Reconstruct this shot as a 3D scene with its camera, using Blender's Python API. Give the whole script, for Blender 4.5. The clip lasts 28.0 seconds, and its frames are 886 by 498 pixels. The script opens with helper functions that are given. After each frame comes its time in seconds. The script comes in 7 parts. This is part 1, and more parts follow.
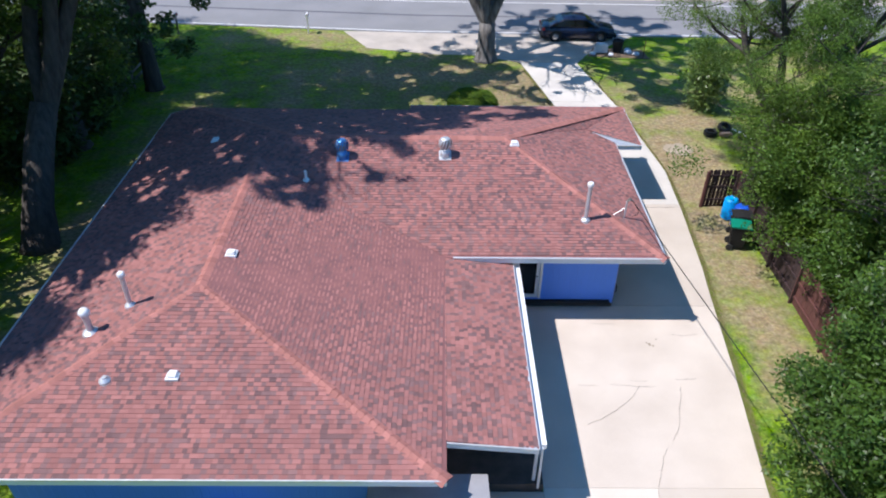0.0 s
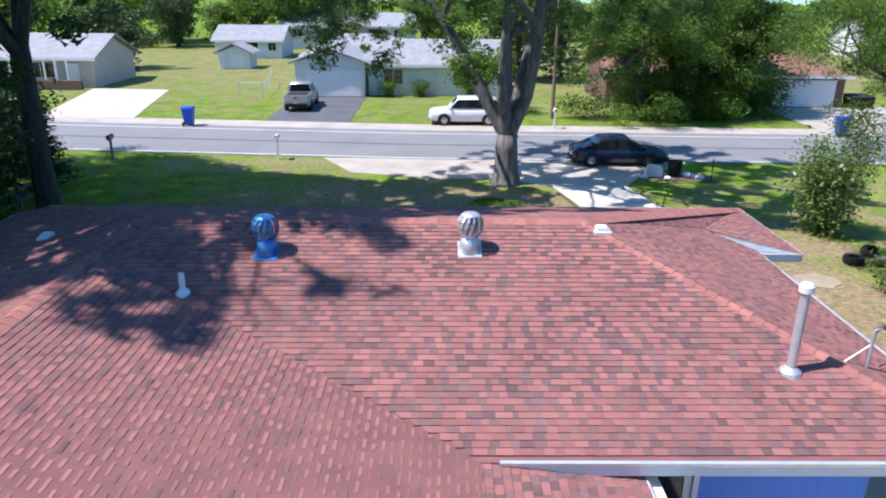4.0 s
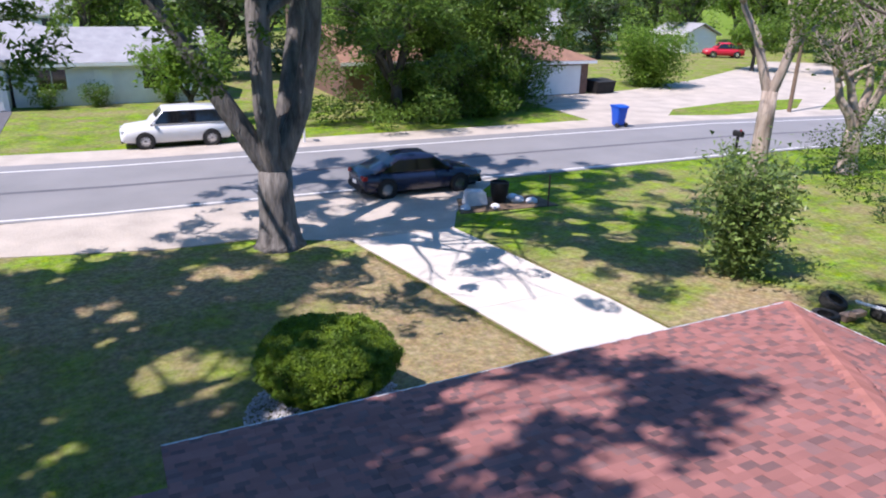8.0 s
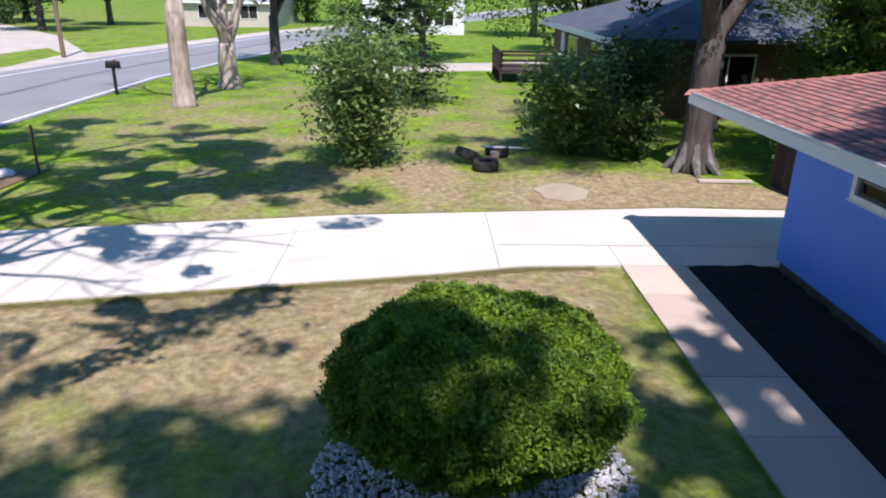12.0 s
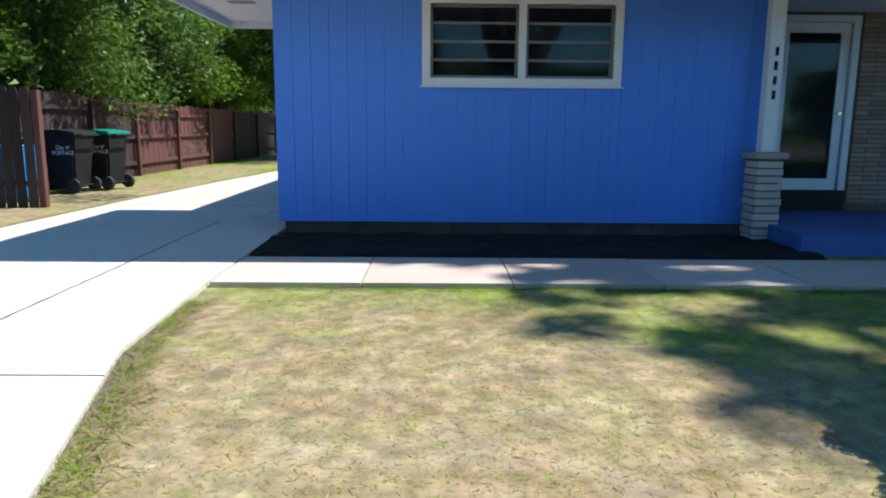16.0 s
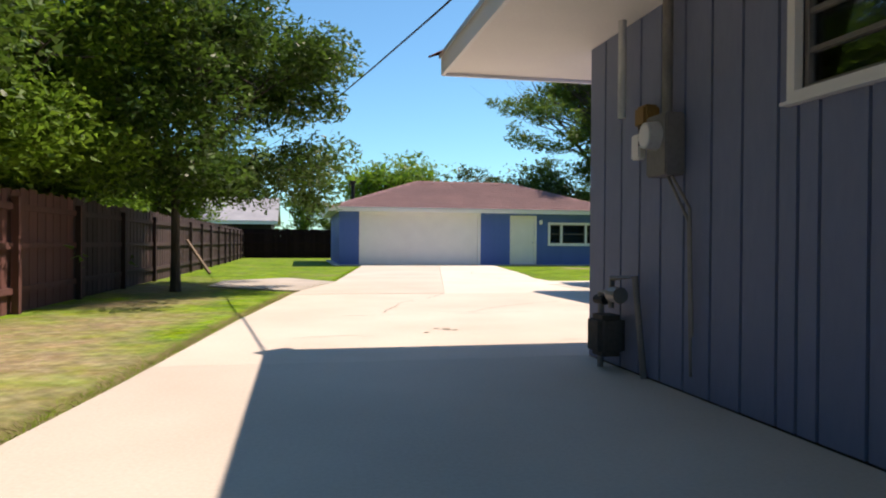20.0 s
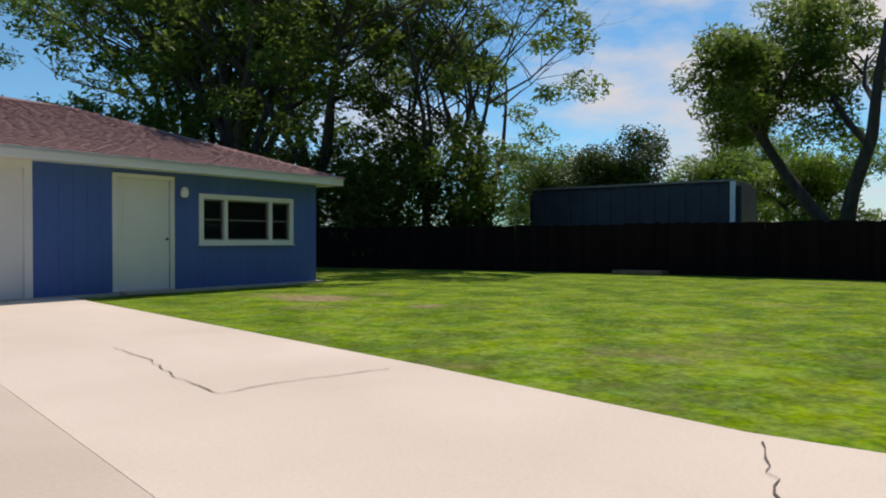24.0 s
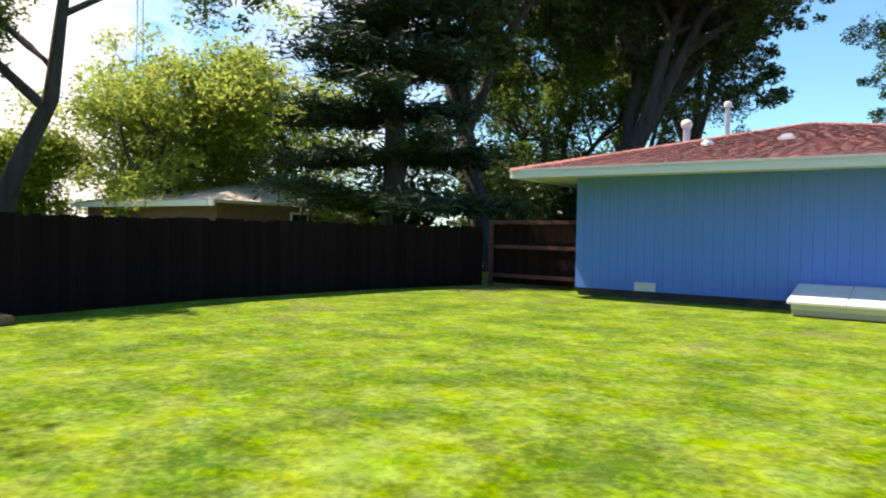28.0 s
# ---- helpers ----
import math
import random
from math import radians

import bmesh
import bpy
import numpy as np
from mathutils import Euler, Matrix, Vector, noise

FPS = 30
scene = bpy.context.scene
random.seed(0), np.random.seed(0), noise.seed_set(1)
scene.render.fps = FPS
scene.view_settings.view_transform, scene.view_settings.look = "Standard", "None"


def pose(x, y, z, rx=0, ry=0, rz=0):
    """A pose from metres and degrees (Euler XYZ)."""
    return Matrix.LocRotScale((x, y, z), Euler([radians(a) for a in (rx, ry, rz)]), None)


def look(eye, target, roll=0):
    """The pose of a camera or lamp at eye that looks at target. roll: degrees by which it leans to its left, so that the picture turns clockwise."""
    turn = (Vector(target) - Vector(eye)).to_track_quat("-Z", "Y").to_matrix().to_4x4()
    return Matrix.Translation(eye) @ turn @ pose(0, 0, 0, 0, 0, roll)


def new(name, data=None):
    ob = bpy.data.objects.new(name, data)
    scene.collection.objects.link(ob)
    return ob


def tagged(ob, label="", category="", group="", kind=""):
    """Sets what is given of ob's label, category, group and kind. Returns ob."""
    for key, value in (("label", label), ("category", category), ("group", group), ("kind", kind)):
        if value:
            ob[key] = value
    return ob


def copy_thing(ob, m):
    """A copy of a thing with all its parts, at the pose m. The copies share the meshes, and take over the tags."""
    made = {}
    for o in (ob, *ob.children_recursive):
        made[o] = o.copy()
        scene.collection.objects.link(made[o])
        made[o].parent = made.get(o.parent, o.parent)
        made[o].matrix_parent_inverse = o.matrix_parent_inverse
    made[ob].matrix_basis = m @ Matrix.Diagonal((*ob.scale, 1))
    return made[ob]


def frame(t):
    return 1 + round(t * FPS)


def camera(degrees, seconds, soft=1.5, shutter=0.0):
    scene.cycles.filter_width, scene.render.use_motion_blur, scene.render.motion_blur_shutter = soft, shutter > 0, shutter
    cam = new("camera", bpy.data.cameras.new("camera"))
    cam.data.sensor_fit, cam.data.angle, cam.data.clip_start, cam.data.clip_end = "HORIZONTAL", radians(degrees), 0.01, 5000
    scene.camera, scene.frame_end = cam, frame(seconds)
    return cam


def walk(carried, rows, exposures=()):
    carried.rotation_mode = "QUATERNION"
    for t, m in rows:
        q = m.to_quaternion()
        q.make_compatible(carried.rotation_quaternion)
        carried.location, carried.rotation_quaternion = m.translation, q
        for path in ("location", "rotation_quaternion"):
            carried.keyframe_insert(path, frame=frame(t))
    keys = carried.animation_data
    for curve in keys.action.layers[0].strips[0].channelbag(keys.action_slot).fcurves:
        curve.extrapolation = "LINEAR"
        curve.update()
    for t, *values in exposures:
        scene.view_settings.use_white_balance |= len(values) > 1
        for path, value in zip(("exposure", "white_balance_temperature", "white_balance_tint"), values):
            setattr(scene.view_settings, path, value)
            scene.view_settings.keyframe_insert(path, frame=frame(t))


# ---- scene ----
cam = camera(64.62, 28.0, soft=2.0)
PATH = [
    (0, (-7.101, -27.589, 15.541), (-7.083, -25.959, 14.382), 0.75),
    (0.5, (-7.210, -26.491, 14.519), (-7.193, -24.791, 13.465), 0.71),
    (1, (-7.290, -25.357, 13.587), (-7.274, -23.597, 12.636), 0.67),
    (1.5, (-7.349, -24.161, 12.575), (-7.333, -22.345, 11.736), 0.69),
    (2, (-7.414, -22.888, 11.574), (-7.398, -21.024, 10.850), 0.64),
    (2.5, (-7.423, -21.577, 10.553), (-7.410, -19.700, 9.864), 0.70),
    (3, (-7.431, -20.258, 9.605), (-7.418, -18.374, 8.935), 0.71),
    (3.5, (-7.436, -18.902, 8.843), (-7.420, -17.018, 8.170), 0.64),
    (4, (-7.433, -17.477, 8.329), (-7.411, -15.598, 7.645), 0.56),
    (4.5, (-7.418, -15.953, 8.127), (-7.390, -14.077, 7.435), 0.53),
    (5, (-7.396, -14.368, 8.101), (-7.362, -12.492, 7.408), 0.54),
    (5.5, (-7.381, -12.790, 8.078), (-7.337, -10.915, 7.384), 0.62),
    (6, (-7.397, -11.221, 8.040), (-7.199, -9.356, 7.344), 0.82),
    (6.5, (-7.301, -9.720, 7.940), (-6.890, -7.890, 7.245), 0.84),
    (7, (-7.514, -8.235, 7.824), (-6.981, -6.438, 7.127), 1.02),
    (7.5, (-7.881, -6.782, 7.611), (-7.209, -5.032, 6.915), 0.99),
    (8, (-8.351, -5.430, 7.308), (-7.535, -3.741, 6.613), 1.24),
    (8.5, (-8.892, -4.117, 6.930), (-7.927, -2.508, 6.238), 1.01),
    (9, (-9.475, -2.824, 6.549), (-8.360, -1.314, 5.859), 0.99),
    (9.5, (-10.062, -1.466, 6.137), (-8.797, -0.082, 5.442), -0.08),
    (10, (-10.679, -0.099, 5.745), (-9.251, 1.118, 5.052), -0.15),
    (10.5, (-11.115, 1.420, 5.442), (-9.522, 2.408, 4.745), 0.65),
    (11, (-11.288, 3.011, 5.101), (-9.537, 3.674, 4.397), 0.88),
    (11.5, (-11.200, 4.523, 4.673), (-9.353, 4.833, 3.972), 1.12),
    (12, (-10.701, 5.837, 4.254), (-8.827, 5.782, 3.558), 1.01),
    (12.5, (-9.946, 6.988, 3.828), (-8.124, 6.531, 3.142), 1.21),
    (13, (-8.936, 7.789, 3.314), (-7.243, 6.959, 2.646), 0.67),
    (13.5, (-7.793, 8.311, 2.899), (-6.306, 7.149, 2.237), 0.46),
    (14, (-6.577, 8.710, 2.517), (-5.368, 7.258, 1.863), 0.34),
    (14.5, (-5.280, 8.859, 2.184), (-4.402, 7.177, 1.554), 0.34),
    (15, (-4.000, 8.751, 1.874), (-3.461, 6.914, 1.297), 0.41),
    (15.5, (-2.833, 8.378, 1.561), (-2.592, 6.451, 1.083), 0.46),
    (16, (-1.756, 7.870, 1.237), (-1.781, 5.901, 0.887), 0.48),
    (16.5, (-0.790, 7.203, 1.059), (-0.919, 5.221, 0.825), 0.48),
    (17, (0.086, 6.322, 0.960), (-0.044, 4.330, 0.838), 0.26),
    (17.5, (0.764, 5.149, 0.946), (0.634, 3.153, 0.928), 0.25),
    (18, (1.186, 3.814, 0.970), (1.056, 1.818, 0.953), 0.56),
    (18.5, (1.470, 2.229, 0.982), (1.337, 0.233, 0.965), 0.17),
    (19, (1.566, 0.445, 0.946), (1.351, -1.543, 0.931), 0.06),
    (19.5, (1.523, -1.471, 0.963), (1.217, -3.447, 0.947), 0.21),
    (20, (1.378, -3.438, 0.974), (0.976, -5.397, 0.956), 0.39),
    (20.5, (1.124, -5.555, 0.970), (0.615, -7.489, 0.952), 0.27),
    (21, (0.745, -7.737, 0.966), (0.107, -9.633, 0.948), 0.23),
    (21.5, (0.332, -9.928, 1.003), (-0.457, -11.766, 0.984), 0.04),
    (22, (-0.038, -12.151, 1.039), (-0.979, -13.915, 1.017), -0.03),
    (22.5, (-0.344, -14.395, 1.064), (-1.443, -16.065, 1.038), 0.07),
    (23, (-0.615, -16.598, 1.068), (-1.882, -18.145, 1.038), 0.18),
    (23.5, (-0.885, -18.698, 1.038), (-2.326, -20.084, 1.009), 0.17),
    (24, (-1.164, -20.726, 0.988), (-2.770, -21.918, 0.962), 0.06),
    (24.5, (-1.648, -22.651, 0.982), (-3.389, -23.634, 0.957), 0.07),
    (25, (-2.392, -24.458, 0.956), (-4.268, -25.151, 0.933), 0.04),
    (25.5, (-3.345, -26.281, 1.019), (-5.325, -26.563, 0.992), 0.49),
    (26, (-4.554, -27.893, 1.051), (-6.548, -27.740, 1.028), 0.91),
    (26.5, (-5.903, -29.286, 1.083), (-7.818, -28.710, 1.060), 0.97),
    (27, (-7.281, -30.332, 1.111), (-9.040, -29.381, 1.082), 1.11),
    (27.5, (-8.791, -31.139, 1.204), (-10.302, -29.829, 1.170), 0.83),
    (28, (-10.491, -31.693, 1.326), (-11.668, -30.077, 1.279), 1.09),
]
EXPOSURES = [(0, 0.25, 6100, 16), (5, 0.5, 6100, 19), (9, 0.45, 6400, 25), (13, 0.42, 6200, 20), (15.5, 0.75, 6100, 13), (16, 0.75, 6100, 10), (17, 0.42, 6600, 17), (18, 1.2, 6900, 21), (19, 0.55, 7500, 19), (20, 0.38, 7600, 20), (21, -0.27, 7500, 20), (24, -0.34, 7300, 19), (26, 0.24, 7200, 13), (28, 0.8, 7900, 22)]
walk(cam, [(t, look(eye, target, roll)) for t, eye, target, roll in PATH],
     exposures=EXPOSURES)

# ---- world, sun ----
SUN_TO = Vector((-1.57, -0.345, 2.7)).normalized()
world = bpy.data.worlds.new("sky")
scene.world = world
world.use_nodes = True
wn, wl = world.node_tree.nodes, world.node_tree.links
bg = wn["Background"]
sky = wn.new("ShaderNodeTexSky")
sky.sky_type = "NISHITA"
sky.sun_disc = False
sky.sun_elevation = math.asin(SUN_TO.z)
sky.sun_rotation = math.atan2(SUN_TO.x, SUN_TO.y)
sky.air_density, sky.dust_density, sky.ozone_density = 1.0, 0.15, 3.0
tc = wn.new("ShaderNodeTexCoord")
mp = wn.new("ShaderNodeMapping")
mp.inputs["Scale"].default_value = (1.6, 1.6, 4.0)
cl = wn.new("ShaderNodeTexNoise")
cl.inputs["Scale"].default_value, cl.inputs["Detail"].default_value, cl.inputs["Roughness"].default_value = 2.1, 7.0, 0.55
ramp = wn.new("ShaderNodeValToRGB")
ramp.color_ramp.elements[0].position, ramp.color_ramp.elements[1].position = 0.40, 0.58
mixc = wn.new("ShaderNodeMix")
mixc.data_type = "RGBA"
mixc.inputs[7].default_value = (6.5, 6.9, 7.4, 1)
wl.new(tc.outputs["Generated"], mp.inputs["Vector"])
wl.new(mp.outputs["Vector"], cl.inputs["Vector"])
wl.new(cl.outputs["Fac"], ramp.inputs["Fac"])
sp_ = wn.new("ShaderNodeSeparateXYZ")
wl.new(tc.outputs["Generated"], sp_.inputs[0])
west = wn.new("ShaderNodeMapRange")
west.inputs["From Min"].default_value, west.inputs["From Max"].default_value = -0.5, -0.85
wl.new(sp_.outputs["X"], west.inputs["Value"])
cm = wn.new("ShaderNodeMath")
cm.operation = "MULTIPLY"
wl.new(ramp.outputs["Color"], cm.inputs[0])
wl.new(west.outputs["Result"], cm.inputs[1])
wl.new(cm.outputs[0], mixc.inputs[0])
deep = wn.new("ShaderNodeMix")
deep.data_type, deep.blend_type = "RGBA", "MULTIPLY"
deep.inputs[0].default_value = 1.0
deep.inputs[7].default_value = (0.58, 1.06, 1.24, 1)
wl.new(sky.outputs["Color"], deep.inputs[6])
wl.new(deep.outputs[2], mixc.inputs[6])
wl.new(mixc.outputs[2], bg.inputs["Color"])
bg.inputs["Strength"].default_value = 0.125
sun = new("sun", bpy.data.lights.new("sun", "SUN"))
sun.data.energy, sun.data.angle, sun.data.color = 5.0, radians(0.55), (1.0, 0.95, 0.87)
sun.matrix_world = look(SUN_TO * 60, (0, 0, 0))

# ---- materials ----


def mat(name, a, b=None, rough=0.7, scale=3.0, fine=40.0, bump=0.3, metal=0.0, rand=0.0, island=0.0, spec=0.4, stretch=(1, 1, 1), lo=0.35, hi=0.65, dist=0.01, fine_mix=0.35, transl=0.0):
    """Two colours mixed by coarse and fine noise, with bump; rand and island vary the brightness piece by piece."""
    m = bpy.data.materials.new(name)
    m.use_nodes = True
    n, l = m.node_tree.nodes, m.node_tree.links
    p = n["Principled BSDF"]
    b = b or tuple(min(1, c * 0.75) for c in a)
    t = n.new("ShaderNodeTexCoord")
    mapn = n.new("ShaderNodeMapping")
    mapn.inputs["Scale"].default_value = stretch
    l.new(t.outputs["Object"], mapn.inputs["Vector"])
    n1, n2 = n.new("ShaderNodeTexNoise"), n.new("ShaderNodeTexNoise")
    n1.inputs["Scale"].default_value, n1.inputs["Detail"].default_value = scale, 5
    n2.inputs["Scale"].default_value, n2.inputs["Detail"].default_value = fine, 4
    l.new(mapn.outputs["Vector"], n1.inputs["Vector"])
    l.new(mapn.outputs["Vector"], n2.inputs["Vector"])
    mx = n.new("ShaderNodeMix")
    mx.inputs[0].default_value = fine_mix
    l.new(n1.outputs["Fac"], mx.inputs[2])
    l.new(n2.outputs["Fac"], mx.inputs[3])
    r = n.new("ShaderNodeValToRGB")
    r.color_ramp.elements[0].position, r.color_ramp.elements[1].position = lo, hi
    r.color_ramp.elements[0].color, r.color_ramp.elements[1].color = (*a, 1), (*b, 1)
    l.new(mx.outputs[0], r.inputs["Fac"])
    col = r.outputs["Color"]
    if rand or island:
        hsv = n.new("ShaderNodeHueSaturation")
        src = n.new("ShaderNodeObjectInfo").outputs["Random"] if rand else n.new("ShaderNodeNewGeometry").outputs["Random Per Island"]
        amt = rand or island
        mr = n.new("ShaderNodeMapRange")
        mr.inputs["To Min"].default_value, mr.inputs["To Max"].default_value = 1 - amt, 1 + amt
        l.new(src, mr.inputs["Value"])
        l.new(mr.outputs["Result"], hsv.inputs["Value"])
        l.new(col, hsv.inputs["Color"])
        col = hsv.outputs["Color"]
    l.new(col, p.inputs["Base Color"])
    p.inputs["Roughness"].default_value, p.inputs["Metallic"].default_value = rough, metal
    p.inputs["Specular IOR Level"].default_value = spec
    if bump:
        bm_ = n.new("ShaderNodeBump")
        bm_.inputs["Strength"].default_value, bm_.inputs["Distance"].default_value = bump, dist
        l.new(n2.outputs["Fac"], bm_.inputs["Height"])
        l.new(bm_.outputs["Normal"], p.inputs["Normal"])
    if transl:
        tr = n.new("ShaderNodeBsdfTranslucent")
        ms = n.new("ShaderNodeMixShader")
        ms.inputs[0].default_value = transl
        l.new(col, tr.inputs["Color"])
        l.new(p.outputs[0], ms.inputs[1])
        l.new(tr.outputs[0], ms.inputs[2])
        l.new(ms.outputs[0], n["Material Output"].inputs["Surface"])
    return m


def glass_mat(name, tint=(0.9, 0.95, 1.0), clear=0.85):
    m = bpy.data.materials.new(name)
    m.use_nodes = True
    n, l = m.node_tree.nodes, m.node_tree.links
    n.remove(n["Principled BSDF"])
    tr, gl, mx, fr = n.new("ShaderNodeBsdfTransparent"), n.new("ShaderNodeBsdfGlossy"), n.new("ShaderNodeMixShader"), n.new("ShaderNodeFresnel")
    tr.inputs["Color"].default_value = (*[c * clear for c in tint], 1)
    gl.inputs["Roughness"].default_value = 0.02
    fr.inputs["IOR"].default_value = 1.3
    l.new(fr.outputs[0], mx.inputs[0])
    l.new(tr.outputs[0], mx.inputs[1])
    l.new(gl.outputs[0], mx.inputs[2])
    l.new(mx.outputs[0], n["Material Output"].inputs["Surface"])
    return m


M = {}
M["siding"] = mat("blue_siding", (0.085, 0.245, 0.80), (0.100, 0.270, 0.84), 0.6, 1.3, 30, 0.25, stretch=(1, 1, 0.25), rand=0.015)
M["white"] = mat("white_paint", (0.80, 0.80, 0.80), (0.75, 0.75, 0.755), 0.5, 2, 50, 0.1)
M["soffit"] = mat("soffit_white", (0.80, 0.77, 0.74), (0.74, 0.71, 0.69), 0.55, 1.5, 40, 0.1)
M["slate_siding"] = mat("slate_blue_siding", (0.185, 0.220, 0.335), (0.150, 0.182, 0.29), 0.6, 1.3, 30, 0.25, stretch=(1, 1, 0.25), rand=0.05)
M["shingle"] = mat("shingle_red", (0.35, 0.155, 0.138), (0.265, 0.122, 0.112), 0.92, 0.9, 260, 0.6, island=0.16, spec=0.2, dist=0.004)
M["shingle_dusk"] = mat("shingle_dusky", (0.240, 0.132, 0.126), (0.160, 0.096, 0.097), 0.92, 1.3, 260, 0.6, island=0.2, spec=0.2, dist=0.004)
M["shingle_piece"] = mat("shingle_piece", (0.35, 0.155, 0.138), (0.265, 0.122, 0.112), 0.92, 0.9, 260, 0.6, rand=0.16, spec=0.2, dist=0.004)
M["shingle_piece_dusk"] = mat("shingle_piece_dusky", (0.240, 0.132, 0.126), (0.160, 0.096, 0.097), 0.92, 1.3, 260, 0.6, rand=0.2, spec=0.2, dist=0.004)
M["garage_shingle"] = mat("garage_shingle", (0.245, 0.150, 0.145), (0.19, 0.122, 0.122), 0.92, 0.9, 260, 0.3, island=0.03, spec=0.2, dist=0.004)
M["cap"] = mat("shingle_cap", (0.42, 0.180, 0.150), (0.34, 0.148, 0.126), 0.92, 2, 260, 0.6, rand=0.16, spec=0.2, dist=0.004)
M["garage_cap"] = mat("garage_cap", (0.29, 0.17, 0.16), (0.21, 0.13, 0.13), 0.92, 2, 260, 0.6, rand=0.1, spec=0.2, dist=0.004)
M["deck"] = mat("roof_deck", (0.28, 0.12, 0.112), (0.19, 0.09, 0.09), 0.95, 2, 60, 0.2)
# darker copy of the blue siding, the garage's shade put into the colour
M["shaded_garage_siding"] = mat("garage_shaded_blue_siding", (0.068, 0.145, 0.43), (0.058, 0.126, 0.39), 0.6, 1.3, 30, 0.25, stretch=(1, 1, 0.25), rand=0.04)
M["dirt"] = mat("dry_dirt", (0.40, 0.335, 0.25), (0.30, 0.245, 0.175), 0.95, 1.5, 60, 0.4)
M["pale_concrete"] = mat("pale_concrete", (0.70, 0.625, 0.54), (0.57, 0.50, 0.42), 0.85, 0.6, 45, 0.10, rand=0.04, lo=0.3, hi=0.7)
M["concrete"] = mat("concrete", (0.62, 0.545, 0.465), (0.48, 0.41, 0.34), 0.85, 0.6, 45, 0.10, rand=0.06, lo=0.3, hi=0.7)
M["front_concrete"] = mat("front_concrete", (0.62, 0.58, 0.53), (0.51, 0.47, 0.42), 0.85, 0.6, 45, 0.10, rand=0.05, lo=0.3, hi=0.7)
M["porchblue"] = mat("porch_paint", (0.07, 0.14, 0.40), (0.05, 0.10, 0.30), 0.6, 2, 30, 0.2)
M["walkconc"] = mat("pink_concrete", (0.56, 0.45, 0.38), (0.46, 0.37, 0.32), 0.85, 0.8, 45, 0.25, rand=0.08)
M["stain"] = mat("stain", (0.36, 0.30, 0.23), (0.20, 0.16, 0.12), 0.9, 6, 60, 0.2)
M["joint"] = mat("joint", (0.16, 0.13, 0.11), (0.09, 0.075, 0.06), 0.95, 4, 60, 0.2)
M["asphalt"] = mat("asphalt", (0.255, 0.25, 0.258), (0.19, 0.19, 0.197), 0.9, 0.35, 90, 0.4, lo=0.3, hi=0.7)
M["blacktop"] = mat("blacktop", (0.136, 0.136, 0.152), (0.096, 0.096, 0.109), 0.9, 0.6, 90, 0.4)
M["gravel"] = mat("gravel", (0.52, 0.46, 0.40), (0.36, 0.32, 0.28), 0.95, 0.7, 14, 0.8, dist=0.03)
M["linepaint"] = mat("line_paint", (0.75, 0.75, 0.74), (0.55, 0.55, 0.55), 0.8, 3, 30, 0.1)
M["mulch"] = mat("mulch", (0.018, 0.010, 0.008), (0.008, 0.005, 0.005), 1.0, 6, 30, 1.0, dist=0.05)
M["soil"] = mat("soil", (0.20, 0.14, 0.09), (0.10, 0.07, 0.05), 1.0, 3, 30, 0.8, dist=0.03)
M["found"] = mat("foundation", (0.10, 0.085, 0.075), (0.05, 0.045, 0.04), 0.95, 3, 30, 0.5)
M["fence"] = mat("fence_wood", (0.145, 0.056, 0.046), (0.095, 0.040, 0.035), 0.8, 2, 30, 0.4, stretch=(1, 1, 0.15), rand=0.12)
# worn fence wood, also used to put shade into a fence's colour
M["old_shaded_fence"] = mat("weathered_shaded_fence_wood", (0.060, 0.034, 0.032), (0.032, 0.020, 0.021), 0.85, 2, 30, 0.4, stretch=(1, 1, 0.15), rand=0.3)
# near-black copy of the fence wood, with the back fence's shade in it
M["shadefence"] = mat("shaded_fence_wood", (0.024, 0.0115, 0.0115), (0.013, 0.007, 0.0075), 0.95, 2, 30, 0.4, stretch=(1, 1, 0.15), rand=0.25, spec=0.1)
M["bark"] = mat("bark", (0.231, 0.217, 0.205), (0.079, 0.072, 0.068), 0.95, 6, 18, 1.0, stretch=(1, 1, 0.18), dist=0.05)
M["darkbark"] = mat("dark_bark", (0.10, 0.085, 0.075), (0.045, 0.038, 0.033), 0.95, 6, 18, 1.0, stretch=(1, 1, 0.18), dist=0.04)
M["deadbark"] = mat("dead_bark", (0.52, 0.43, 0.36), (0.20, 0.155, 0.125), 0.95, 4, 15, 1.0, stretch=(1, 1, 0.2), dist=0.04)
M["leaf"] = mat("leaf", (0.135, 0.225, 0.028), (0.068, 0.138, 0.018), 0.5, 0.5, 3, 0, island=0.4, transl=0.45)
M["leaf_dark"] = mat("leaf_dark", (0.068, 0.120, 0.024), (0.036, 0.072, 0.017), 0.5, 0.5, 3, 0, island=0.45, transl=0.25)
M["leaf_gloss"] = mat("leaf_glossy", (0.21, 0.30, 0.085), (0.10, 0.165, 0.04), 0.28, 0.5, 3, 0, island=0.4, transl=0.4)
M["leaf_mid"] = mat("leaf_mid", (0.092, 0.168, 0.024), (0.045, 0.098, 0.015), 0.42, 0.5, 3, 0, island=0.5, transl=0.42)
M["leaf_back"] = mat("leaf_backlit", (0.15, 0.235, 0.04), (0.08, 0.145, 0.026), 0.5, 0.5, 3, 0, island=0.4, transl=0.62)
M["leaf_bright"] = mat("leaf_bright", (0.18, 0.30, 0.03), (0.10, 0.20, 0.022), 0.5, 0.5, 3, 0, island=0.4, transl=0.5)
M["leaf_lime"] = mat("leaf_lime", (0.36, 0.43, 0.085), (0.24, 0.33, 0.055), 0.5, 0.5, 3, 0, island=0.25, transl=0.7)
